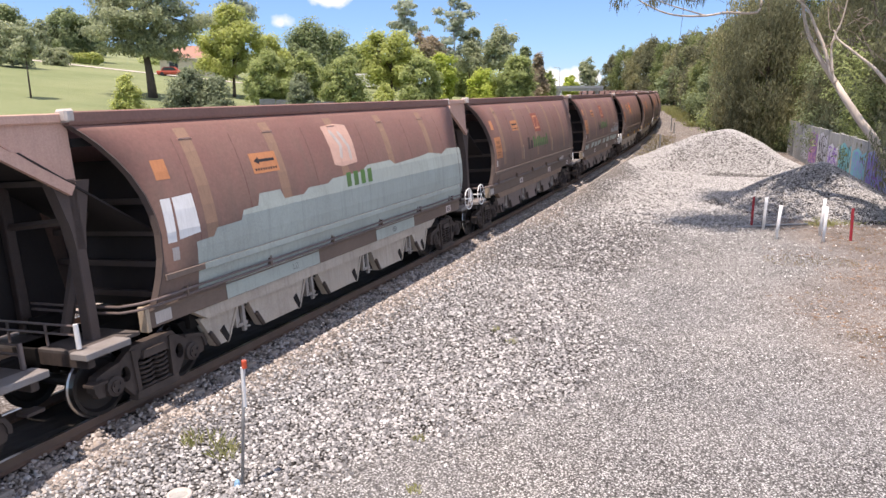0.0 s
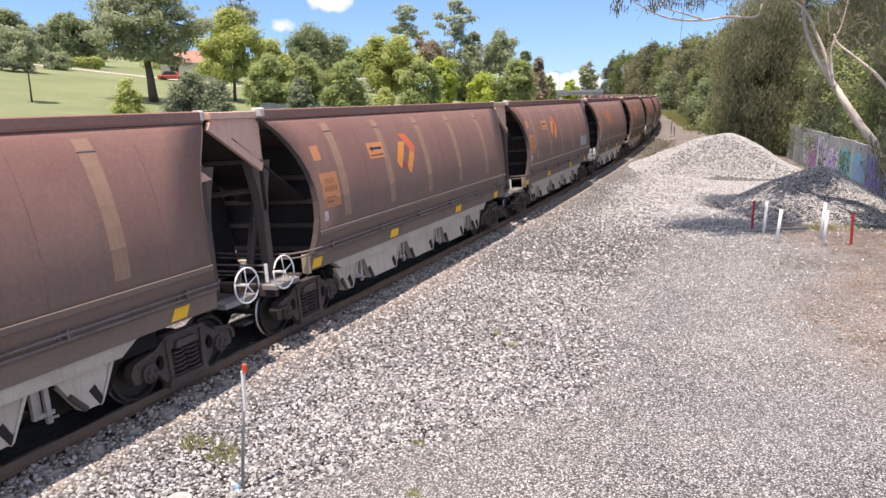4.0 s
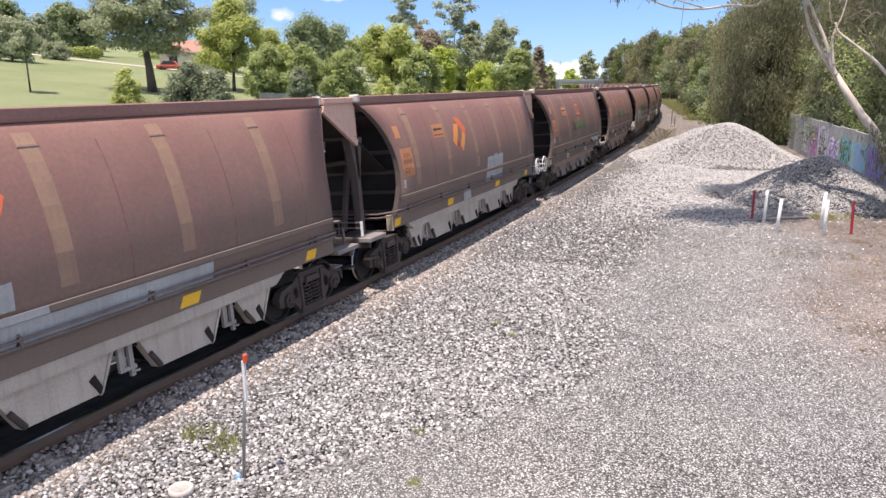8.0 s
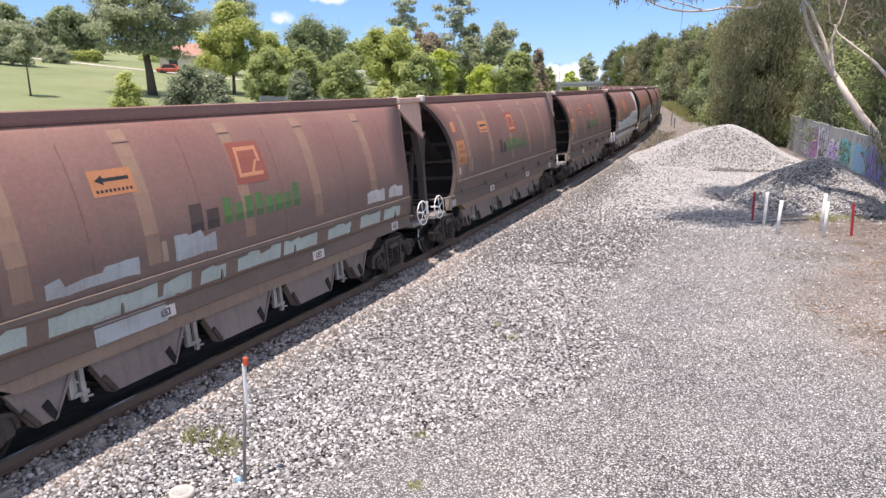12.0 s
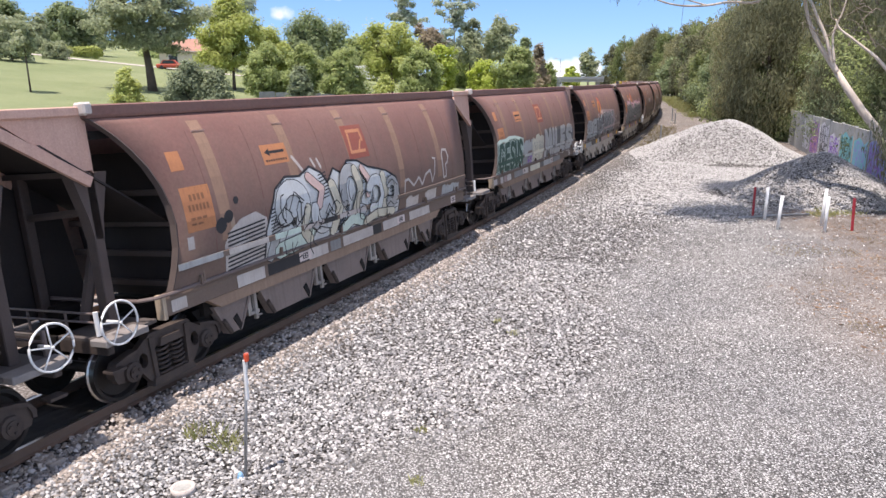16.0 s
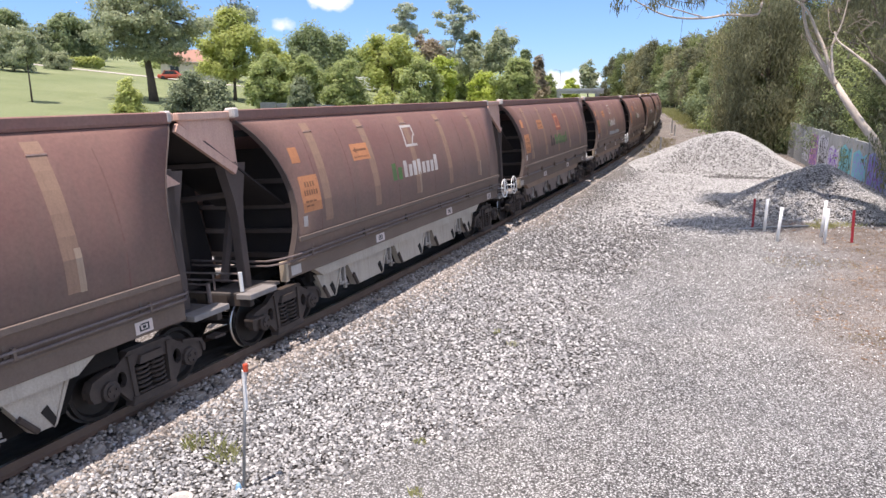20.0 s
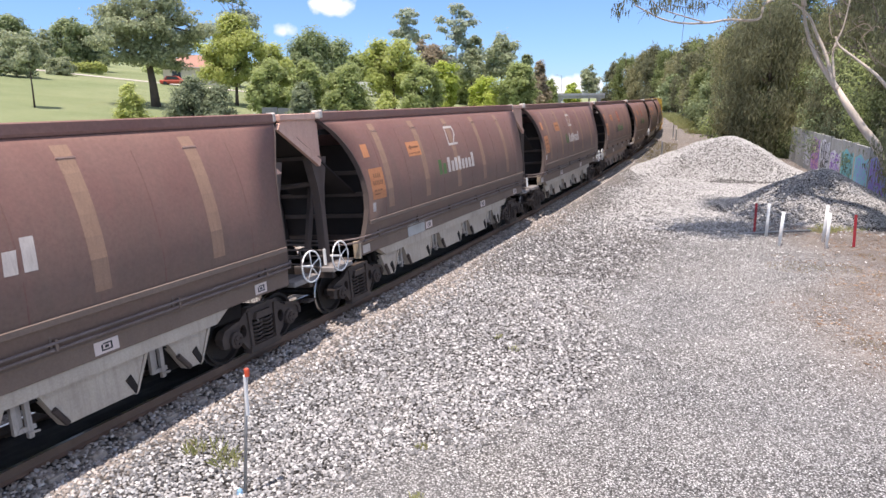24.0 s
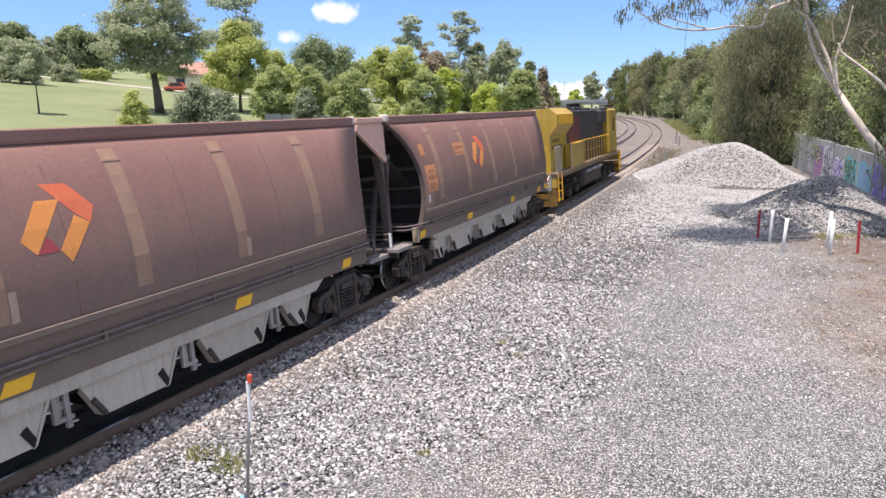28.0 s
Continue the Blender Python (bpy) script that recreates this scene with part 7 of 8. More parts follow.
    bands = [
        (GREY, 0.12, [(3.05, 1.52), (3.25, 2.0), (3.45, 2.42)]),
        (MINT, 0.15, [(3.3, 1.55), (4.2, 1.62), (4.5, 1.9)]),
        (PALECOVER, 0.14, arc(3.75, 2.3, 0.42, 0.38, 200, -30)),
        (CREAMSPRAY, 0.10, [(4.2, 2.2), (4.05, 1.8), (4.3, 1.55)]),
        (BLUSH, 0.09, [(4.35, 2.8), (4.75, 2.5), (4.6, 2.2)]),
        (PALECOVER, 0.13, arc(4.75, 2.1, 0.33, 0.36, 170, 330)),
        (CREAMSPRAY, 0.12, [(5.1, 2.55), (5.35, 2.05), (5.1, 1.6)]),
        (GREY, 0.13, arc(5.85, 2.35, 0.36, 0.42, 210, 20)),
        (MINT, 0.12, [(5.5, 1.55), (5.9, 1.72), (6.3, 1.6)]),
        (CREAMSPRAY, 0.11, [(6.05, 2.75), (6.2, 2.3), (5.95, 1.9)]),
        (BLUSH, 0.08, [(6.35, 2.75), (6.6, 2.45), (6.5, 2.15)]),
        (PALECOVER, 0.12, arc(6.85, 2.1, 0.34, 0.34, 150, -120)),
        (CREAMSPRAY, 0.10, [(7.2, 2.5), (7.35, 2.05), (7.2, 1.6)]),
        (GREY, 0.11, arc(7.6, 2.05, 0.24, 0.28, 130, -140)),
        (CREAMSPRAY, 0.09, [(6.4, 1.56), (6.9, 1.66), (7.7, 1.58)]),
    ]
    for i, (paint, wd, path) in enumerate(bands):
        for grow, m, lift in ((0.018, INK, 0.0), (0.0, paint, 0.006)):
            mark(w, "spray_band", [capsule(*p, *q, wd + grow, 4) for p, q in zip(path, path[1:])], m, 0.020 + 0.014 * i + lift, "pale band of a spray piece edged in black")
    tangle = random.Random(190)
    lines = []
    for i in range(46):
        x, z = tangle.uniform(3.05, 7.8), tangle.uniform(1.55, 2.35)
        lines.append(arc(x, z, tangle.uniform(0.08, 0.3), tangle.uniform(0.1, 0.34), tangle.uniform(0, 360), tangle.uniform(0, 360), 4))
    for k in range(0, 46, 4):
        mark(w, "spray_line", [capsule(*p, *q, 0.012, 3) for ln in lines[k:k + 4] for p, q in zip(ln, ln[1:])], INK, 0.25 + 0.004 * k, "thin black spray lines")
    for x0, x1, z0, z1, m in ((4.72, 5.0, 2.3, 2.85, INK), (7.62, 8.0, 1.6, 2.3, INK), (3.05, 3.3, 1.9, 2.4, INK), (6.3, 6.55, 2.4, 2.75, INK), (5.3, 5.6, 1.56, 1.8, INK)):
        hatch(w, x0, x1, z0, z1, 8, 0.04, m)
    cover(w, INK, [[(4.42, 1.95), (4.62, 2.12), (4.66, 1.8)], [(5.55, 1.98), (5.78, 2.06), (5.72, 1.78)], [(3.62, 2.02), (3.86, 2.12), (3.8, 1.86)], [(6.62, 1.9), (6.78, 2.2), (6.9, 1.86)]], label="black gap in a spray piece")
    daubs(w, [(2.2, 2.66, 0.06), (1.95, 2.42, 0.10), (1.75, 2.30, 0.12)], INK)
    edge_paint(w, [("rib", 0.7, 1.7, GREY), ("rib", 1.85, 2.9, CHALK), ("rib", 3.1, 3.9, MINT), ("rib", 4.0, 4.7, CHALK), ("rib", 4.7, 5.2, INK), ("rib", 5.3, 6.4, CHALK), ("rib", 6.6, 7.1, MINT), ("rib", 7.1, 7.9, CHALK), ("sill", 2.15, 2.9, CHALK), ("sill", 3.0, 4.3, INK), ("sill", 4.3, 5.0, CHALK), ("sill", 5.1, 5.5, MIDGREY), ("sill", 5.6, 6.9, CHALK), ("sill", 6.9, 7.3, INK), ("sill", 7.4, 8.2, CHALK), ("sill", 8.8, 10.0, CHALK)])
    strokes(w, [[(10.78, 2.0), (10.74, 2.30), (10.72, 2.62), (10.82, 2.76), (11.05, 2.74), (11.14, 2.56), (11.06, 2.40), (10.92, 2.34), (10.95, 2.02), (10.78, 2.0)]], CHALK, 0.03)
    strokes(w, [[(10.12, 2.60), (10.26, 2.58), (10.18, 2.20), (10.02, 1.98)]], CHALK, 0.025)
    strokes(w, [[(8.4, 1.92), (8.42, 2.20), (8.6, 2.22), (8.9, 2.02), (9.2, 2.20), (9.4, 1.98), (9.6, 2.22), (9.9, 2.30), (10.02, 1.98)]], CHALK, 0.03)
    strokes(w, [[(4.05, 3.22), (4.28, 2.92)]], CHALK, 0.035)
    strokes(w, [[(4.62, 3.12), (4.70, 2.96)], [(4.82, 3.10), (4.90, 2.92)]], CHALK, 0.03)
    for a, b in ((8.5, 9.2), (9.6, 10.3), (10.7, 11.9)):
        cover(w, GREY if a > 10 else CHALK, [blotch(a, b, 1.5, 1.76, rnd, 0.05, 0.2)])
    w = by[20]
    cover(w, MINT, [[(0.62, 1.47), (0.74, 2.58), (1.1, 2.66), (1.7, 2.64), (2.1, 2.70), (2.8, 2.68), (3.3, 2.60), (3.76, 2.52), (3.64, 1.47)]], label="pale mint halo of a spray piece")
    cover(w, FOREST, [[(0.66, 1.50), (0.82, 2.46), (1.2, 2.56), (1.62, 2.52), (2.1, 2.58), (2.75, 2.58), (3.3, 2.48), (3.64, 2.42), (3.54, 1.52)]], label="dark green ground of a spray piece")
    lettering(w, "GESUS", (0.85, 1.48, 2.1, 2.68, 3.12, 3.66), 1.60, 2.44, ((0.125, MINT), (0.098, FOREST)), "dark green spray letter edged in mint")
    cover(w, GREY, [blotch(3.74, 4.32, 1.5, 2.38, rnd, 0.1, 0.2), blotch(4.3, 4.95, 1.95, 2.36, rnd, 0.1, 0.2)])
    cover(w, TEAL, [rect(3.8, 4.3, 1.52, 1.78)])
    lettering(w, "VO", (4.3, 4.62, 4.95), 1.54, 1.78, ((0.06, CHALK), (0.035, PURPLE)), "small white and violet spray letter")
    cover(w, CREAMSPRAY, [[(4.92, 1.47), (4.9, 2.30), (5.1, 2.44), (5.4, 2.36), (5.5, 2.50), (5.9, 2.54), (6.1, 2.40), (6.3, 2.46), (6.6, 2.40), (6.55, 1.47)]], label="cream ground of a spray piece")
    lettering(w, "OUM", (4.95, 5.5, 6.0, 6.55), 1.55, 2.2, ((0.05, MIDGREY), (0.03, CREAMSPRAY)), "cream bubble letter")
    cover(w, CHARCOAL, [[(6.7, 1.47), (6.72, 2.62), (7.9, 2.66), (8.4, 2.60), (9.3, 2.64), (10.3, 2.56), (11.2, 2.6), (11.9, 2.36), (11.9, 1.47)]], label="dark grey ground of a spray piece")
    lettering(w, "MILES", (6.75, 8.0, 8.45, 9.4, 10.4, 11.85), 1.56, 2.5, ((0.17, CHALK), (0.145, SILVER)), "silver spray letter edged in white")
    edge_paint(w, [("rib", 0.7, 3.6, FOREST), ("rib", 3.75, 4.8, GREY), ("rib", 4.9, 6.5, CREAMSPRAY), ("rib", 6.8, 7.9, SILVER), ("rib", 7.9, 8.4, CHARCOAL), ("rib", 8.4, 10.2, SILVER), ("rib", 10.4, 11.8, SILVER), ("sill", 1.3, 1.6, CHALK), ("sill", 1.7, 2.0, DUSTPINK), ("sill", 2.05, 2.5, CHALK), ("sill", 2.9, 4.2, MIDGREY), ("sill", 4.3, 4.7, CHALK), ("sill", 5.0, 6.4, CREAMSPRAY), ("sill", 6.5, 7.0, CHARCOAL), ("sill", 7.0, 8.4, SILVER), ("sill", 8.6, 9.8, MIDGREY)])
    w = by[21]
    cover(w, SILVER, [[(0.72, 1.47), (0.8, 2.3), (1.5, 2.55), (2.3, 2.42), (3.0, 2.6), (3.65, 2.5), (3.62, 1.47)]], label="silver ground of a spray piece")
    lettering(w, "ILE", (0.85, 1.5, 2.5, 3.6), 1.58, 2.4, ((0.19, INK), (0.15, GREY)), "grey spray letter edged in black")
    cover(w, INK, [[(3.62, 1.47), (3.66, 2.52), (4.2, 2.56), (4.6, 2.50), (5.0, 2.66), (5.5, 2.70), (5.82, 2.60), (5.72, 1.47)]], label="black ground of a spray piece")
    lettering(w, "AS", (3.66, 4.6, 5.55), 1.58, 2.45, ((0.16, MIDGREY),), "grey spray letter on black")
    for q in ((3.8, 2.44, 4.1, 2.48), (4.95, 2.52, 5.4, 2.60), (5.0, 2.62, 5.3, 2.66), (5.4, 1.95, 5.66, 2.0), (5.38, 2.06, 5.66, 2.12), (4.6, 2.5, 4.75, 2.36), (5.05, 1.62, 5.5, 1.72)):
        mark(w, "spray_shine", [capsule(*q, 0.028, 4)], WHITE, 0.036, "short white highlight stroke")
    daubs(w, [(5.2, 2.78, 0.10), (5.42, 2.80, 0.11), (5.7, 2.78, 0.15), (4.42, 2.64, 0.12), (4.2, 2.70, 0.06), (5.55, 3.0, 0.05)], BLUSH, 0.012)
    cover(w, DUSTPINK, [[(5.97, 2.93), (10.06, 2.79), (9.98, 1.47), (5.73, 1.47)]], label="dusty pink panel of a spray piece")
    lettering(w, "DROBE", (6.0, 6.62, 7.38, 7.98, 8.66, 9.75), 1.60, 2.62, ((0.155, WHITE), (0.138, INK), (0.085, MIDGREY)), "grey and black spray letter with a white line")
    strokes(w, [[(10.3, 2.3), (10.38, 2.52), (10.5, 2.28)], [(10.62, 2.5), (10.62, 2.28), (10.8, 2.3)], [(10.95, 2.54), (10.9, 2.3), (11.15, 2.32)], [(11.3, 2.3), (11.42, 2.52), (11.56, 2.3)]], CHALK, 0.018)
    strokes(w, [[(9.9, 2.0), (10.0, 2.3), (10.15, 2.0)], [(10.3, 2.2), (10.3, 1.98)], [(10.5, 2.2), (10.55, 1.96), (10.8, 2.2)]], CHALK, 0.02)
    edge_paint(w, [("rib", 0.8, 2.2, GREY), ("rib", 2.4, 3.5, SILVER), ("rib", 3.6, 4.2, CHARCOAL), ("rib", 4.3, 5.7, MIDGREY), ("rib", 5.8, 9.9, DUSTPINK), ("sill", 0.8, 2.6, SILVER), ("sill", 2.9, 3.6, CHARCOAL), ("sill", 4.5, 5.0, CHALK), ("sill", 5.0, 5.6, INK), ("sill", 5.7, 8.0, DUSTPINK), ("sill", 8.6, 9.95, DUSTPINK)])
    w = by[22]
    crest = [(1.1, 1.47), (1.17, 1.96), (1.94, 2.41), (2.3, 2.72), (2.67, 2.95), (3.3, 2.92), (3.62, 2.82), (4.0, 3.18), (4.45, 3.14), (4.72, 2.76), (5.15, 2.55), (5.55, 2.80), (6.05, 2.45), (6.5, 2.86), (7.5, 2.86), (8.2, 2.62), (8.9, 2.84), (9.6, 2.66), (10.2, 2.84), (10.95, 2.6), (11.1, 1.47)]
    mark(w, "spray_halo", [[(x + (0.05 if i % 2 else -0.05), z + (0.15 if 1 < i < 20 else 0.0)) for i, (x, z) in enumerate(crest)]], PINK, 0.005, "pink halo of a spray piece")
    mark(w, "spray_halo", [capsule(*p, *q, 0.04, 4) for p, q in zip(crest[2:-1], crest[3:-1])], BLUSH, 0.016, "pale rim of a spray piece")
    daubs(w, [(2.2, 2.86, 0.10), (2.5, 3.12, 0.05), (5.0, 2.86, 0.13), (5.9, 2.84, 0.12), (6.2, 3.02, 0.06), (7.9, 2.98, 0.10), (8.4, 2.94, 0.12), (9.7, 3.0, 0.07), (10.6, 3.0, 0.09), (11.2, 2.2, 0.10)], PINK, 0.014)
    cover(w, MIDGREY, [crest], label="grey ground of a spray piece")
    lettering(w, "ANCEA", (1.55, 2.65, 3.5, 4.1, 4.75, 6.1), 1.62, 2.62, ((0.19, INK), (0.13, MIDGREY)), "grey spray letter edged in black")
    lettering(w, "MCKES", (6.2, 7.65, 8.5, 9.3, 10.1, 11.0), 1.62, 2.6, ((0.19, INK), (0.13, MIDGREY)), "grey spray letter edged in black")
    edge_paint(w, [("rib", 1.1, 2.4, MIDGREY), ("rib", 2.6, 5.8, CHARCOAL), ("rib", 6.0, 6.4, PINK), ("rib", 6.4, 10.9, MIDGREY), ("sill", 1.0, 1.9, MIDGREY), ("sill", 1.9, 2.3, INK), ("sill", 2.3, 2.7, PINK), ("sill", 2.8, 3.9, MIDGREY), ("sill", 4.5, 4.9, INK), ("sill", 4.9, 5.4, PINK), ("sill", 5.5, 6.3, CHARCOAL), ("sill", 6.4, 6.8, PINK), ("sill", 6.9, 8.0, MIDGREY), ("sill", 8.7, 9.2, PINK), ("sill", 9.4, 10.8, CHARCOAL)])
    strokes(w, [[(0.46, 3.78), (0.84, 3.30)], [(0.72, 3.76), (0.70, 3.46)], [(0.70, 3.46), (0.92, 3.42)]], CHALK)
    strokes(w, [[(0.84, 3.55), (1.06, 3.53)], [(0.94, 3.54), (1.04, 3.20)]], CHALK)
    strokes(w, [[(1.20, 3.45), (1.06, 3.40), (1.06, 3.26), (1.22, 3.18), (1.24, 3.04), (1.10, 2.98)]], CHALK)
    # odd patches on the plain wagons
    for n, x0, x1, z0, z1, m in ((29, 2.9, 3.9, 1.44, 1.47, GREY), (11, 9.5, 11.6, 1.5, 1.74, GREY), (12, 2.2, 2.7, 1.5, 1.7, CHALK), (26, 5.0, 9.0, 2.0, 2.2, GREY), (1, 9.8, 10.6, 1.5, 1.66, CHALK)):
        cover(by[n], m, [blotch(x0, x1, z0, z1, rnd, 0.04)], [(x0, x1)] if n == 29 else None)


for n_, w_ in WAGONS:
    markings(n_, w_)
special_paint()
for n_, w_ in WAGONS:
    w_["label"] = {0: "brown coal wagon with pale teal cover paint low down", 2: "brown coal wagon with small grey-blue paint patches", 13: "brown coal wagon with teal paint patches", 14: "brown coal wagon with a row of grey-blue patches", 17: "brown coal wagon with pale cover paint and orange logo", 18: "brown coal wagon with pale teal lower side, orange logo", 19: "brown coal wagon with black and white graffiti", 20: "brown coal wagon with dark green and silver graffiti", 21: "brown coal wagon with silver graffiti and orange logo", 22: "brown coal wagon with grey graffiti edged in pink"}.get(n_, "brown coal wagon with orange logo and cream skirt" if n_ in CREAM_SET else "brown coal wagon with pale outlined logo and name bars" if n_ in (23, 24, 26, 27, 28, 29, 30) else "brown coal wagon with faded red logo and green name bars")


# ---------------------------------------------------------------- locomotive at the tail of the train
def build_loco():
    """x runs from the near coupler (0) to the far nose (18.4)."""
    w = thing("diesel_locomotive", "yellow and dark grey diesel locomotive coupled behind the wagons", "locomotive")
    part("deck", boxm(0.55, 17.9, -1.38, 1.38, 1.38, 1.62, bev=0.02), SILL, w, "long dusty footplate")
    part("deck_edge", boxm(0.56, 17.88, -1.40, -1.385, 1.44, 1.60), DECKEDGE, w, "grimy brownish yellow deck edge")
    # radiator hood with flared wings
    bm = bmesh.new()
    sec = [(-0.98, 1.62), (-0.98, 3.20), (-1.36, 3.66), (-1.36, 4.12), (-1.02, 4.42), (1.02, 4.42), (1.36, 4.12), (1.36, 3.66), (0.98, 3.20), (0.98, 1.62)]
    a, b = [[bm.verts.new((x, y, z)) for y, z in sec] for x in (1.15, 4.4)]
    bm.faces.new(a), bm.faces.new(b[::-1])
    for i in range(10):
        bm.faces.new((a[i], b[i], b[(i + 1) % 10], a[(i + 1) % 10]))
    part("radiator_hood", bm, LOCOYEL, w, "yellow flared radiator hood")
    for i in range(9):
        part("radiator_slat", boxm(1.45 + 0.32 * i, 1.62 + 0.32 * i, -1.375, -1.362, 3.70, 4.08), YELLOW, w)
    for r in range(2):
        for i in range(5 - r):
            part("grille_slot", boxm(1.55 + 0.42 * i, 1.68 + 0.42 * i, -0.992, -0.98, 2.62 + 0.28 * r, 2.78 + 0.28 * r), BLACKISH, w)
    part("radiator_fan", lathe(bmesh.new(), [(0.05, 4.43), (0.5, 4.43), (0.5, 4.50), (0.05, 4.52)], 16, "z", (2.6, 0, 0)), LOCODARK, w)
    part("engine_hood", boxm(4.4, 14.2, -0.98, 0.98, 1.62, 4.28, bev=0.05), LOCODARK, w, "dark grey engine hood")
    part("red_panel", boxm(5.0, 7.4, -0.99, -0.981, 2.3, 4.05), LOCORED, w, "faded red side panel")
    for i in range(7):
        part("hood_door", boxm(7.6 + 0.86 * i, 8.36 + 0.86 * i, -0.995, -0.982, 1.75, 3.45, bev=0.003), LOCODARK, w)
    for i in range(3):
        part("roof_box", boxm(5.2 + 2.6 * i, 6.9 + 2.6 * i, -0.7, 0.7, 4.28, 4.50 - 0.05 * i, bev=0.03), LOCODARK, w)
    part("exhaust_stack", boxm(10.3, 11.2, -0.3, 0.3, 4.4, 4.68, bev=0.03), BLACKISH, w)
    part("brake_hood", boxm(12.4, 14.2, -1.22, 1.22, 3.5, 4.22, bev=0.05), LOCODARK, w, "dark flared dynamic brake box")
    cab = part("cab", boxm(14.2, 16.9, -1.36, 1.36, 1.62, 4.28, bev=0.10), LOCOYEL, w, "yellow driver's cab")
    part("cab_window", boxm(15.2, 16.1, -1.375, -1.35, 2.95, 3.72), GLASS, cab, "dark side window")
    part("window_frame", boxm(15.12, 15.20, -1.385, -1.35, 2.88, 3.80), LOCOYEL, cab)
    part("window_frame", boxm(16.1, 16.18, -1.385, -1.35, 2.88, 3.80), LOCOYEL, cab)
    part("cab_roof", boxm(14.1, 17.0, -1.25, 1.25, 4.28, 4.36, bev=0.03), LOCODARK, w)
    part("windscreen", boxm(16.88, 16.93, -1.1, 1.1, 3.0, 3.8), GLASS, cab)
    part("nose", boxm(16.9, 17.9, -1.2, 1.2, 1.62, 3.0, bev=0.12), LOCODARK, w, "dark short nose")
    part("horn", tubem([(14.6, -0.5, 4.42), (15.2, -0.5, 4.42)], 0.05, 8), GALV, w)
    part("antenna", tubem([(15.0, 0.4, 4.36), (15.0, 0.4, 4.8)], 0.012, 5), INK, w)
    # lockers and rails along the walkway
    part("battery_box", boxm(3.7, 6.6, -1.36, -1.02, 1.62, 2.72, bev=0.03), LOCOYEL, w, "yellow walkway locker")
    part("handrail", tubem([(3.6, -1.36, 2.78), (14.1, -1.36, 2.78)], 0.022, 6), YELLOW, w, "yellow handrail")
    part("handrail", tubem([(6.7, -1.36, 2.25), (14.1, -1.36, 2.25)], 0.016, 6), YELLOW, w)
    for i in range(10):
        x = 6.8 + 0.8 * i
        part("stanchion", tubem([(x, -1.36, 1.6), (x, -1.36, 2.78)], 0.02, 6), YELLOW, w)
    part("stanchion", tubem([(3.6, -1.36, 1.6), (3.6, -1.36, 2.78)], 0.02, 6), CHALK, w)
    part("end_railing", tubem([(0.65, -1.34, 1.62), (0.65, -1.34, 2.75), (1.6, -1.34, 2.75), (1.6, -1.34, 1.62)], 0.022, 6), CHALK, w, "pale end railing")
    for i in range(5):
        part("railing_bar", tubem([(0.82 + 0.15 * i, -1.34, 1.62), (0.82 + 0.15 * i, -1.34, 2.72)], 0.010, 5), CHALK, w)
    # ends, steps, pilot
    for x, s in ((0.55, 1), (17.9, -1)):
        part("end_sheet", boxm(min(x, x + s * 0.10), max(x, x + s * 0.10), -1.36, 1.36, 1.0, 1.62, bev=0.02), LOCOYEL, w, "yellow end sheet")
        part("pilot", prismm([(x - s * 0.05, 0.95), (x + s * 0.30, 0.95), (x + s * 0.30, 0.20), (x + s * 0.05, 0.20)], -1.3, 1.3), PILOT, w, "scuffed orange-yellow pilot plate")
        part("tail_lamp", lathe(bmesh.new(), [(0.02, x - s * 0.03), (0.09, x - s * 0.03), (0.09, x + s * 0.02), (0.02, x + s * 0.02)], 12, "x", (0, -0.95, 1.40)), RED, w, "red tail lamp lens")
        for k in range(3):
            part("step", boxm(min(x + s * 0.15, x + s * 0.75), max(x + s * 0.15, x + s * 0.75), -1.40, -1.16, 0.45 + 0.36 * k, 0.49 + 0.36 * k), YELLOW, w)
        for k in (0.12, 0.78):
            part("step_rail", tubem([(x + s * k, -1.40, 0.40), (x + s * k, -1.40, 1.62)], 0.028, 6), YELLOW, w)
        part("coupler", boxm(min(x - s * 0.55, x), max(x - s * 0.55, x), -0.13, 0.13, 0.78, 1.04, bev=0.04), BLACKISH, w)
    part("fuel_tank", boxm(6.6, 11.6, -1.28, 1.28, 0.42, 1.38, bev=0.14), FRAME, w, "dusty fuel tank")
    for i in range(3):
        part("air_tank", tubem([(7.0 + 1.5 * i, -1.30, 1.18), (8.2 + 1.5 * i, -1.30, 1.18)], 0.10, 8), GALV, w)
    for c in (3.7, 14.7):
        b = new("bogie")
        b.parent = w
        b.matrix_basis = pose(c, 0, 0)
        part("bogie_frame", prismm([(-2.2, 0.62), (-2.1, 0.92), (2.1, 0.92), (2.2, 0.62), (1.2, 0.50), (0.4, 0.62), (-0.4, 0.62), (-1.2, 0.50)], -1.16, -1.02), BLACKISH, b)
        part("bogie_frame", prismm([(-2.2, 0.62), (-2.1, 0.92), (2.1, 0.92), (2.2, 0.62), (1.2, 0.50), (0.4, 0.62), (-0.4, 0.62), (-1.2, 0.50)], 1.02, 1.16), BLACKISH, b)
        for x in (-1.75, 0.0, 1.75):
            part("wheelset", BOGIE["wheelset"], None, b).matrix_basis = pose(x, 0, 0.46)
            part("journal_box", boxm(x - 0.18, x + 0.18, -1.22, -1.0, 0.32, 0.66, bev=0.03), FRAME, b)
            part("coil_spring", BOGIE["coil_spring"], None, b).matrix_basis = pose(x + 0.42, 0, 0.30, 0, 0, 180)
        part("brake_cylinder", lathe(bmesh.new(), [(0.02, -0.3), (0.11, -0.3), (0.11, 0.2), (0.02, 0.26)], 10, "x", (0.9, -1.2, 0.98)), FRAME, b)
    return w


LOCO = build_loco()


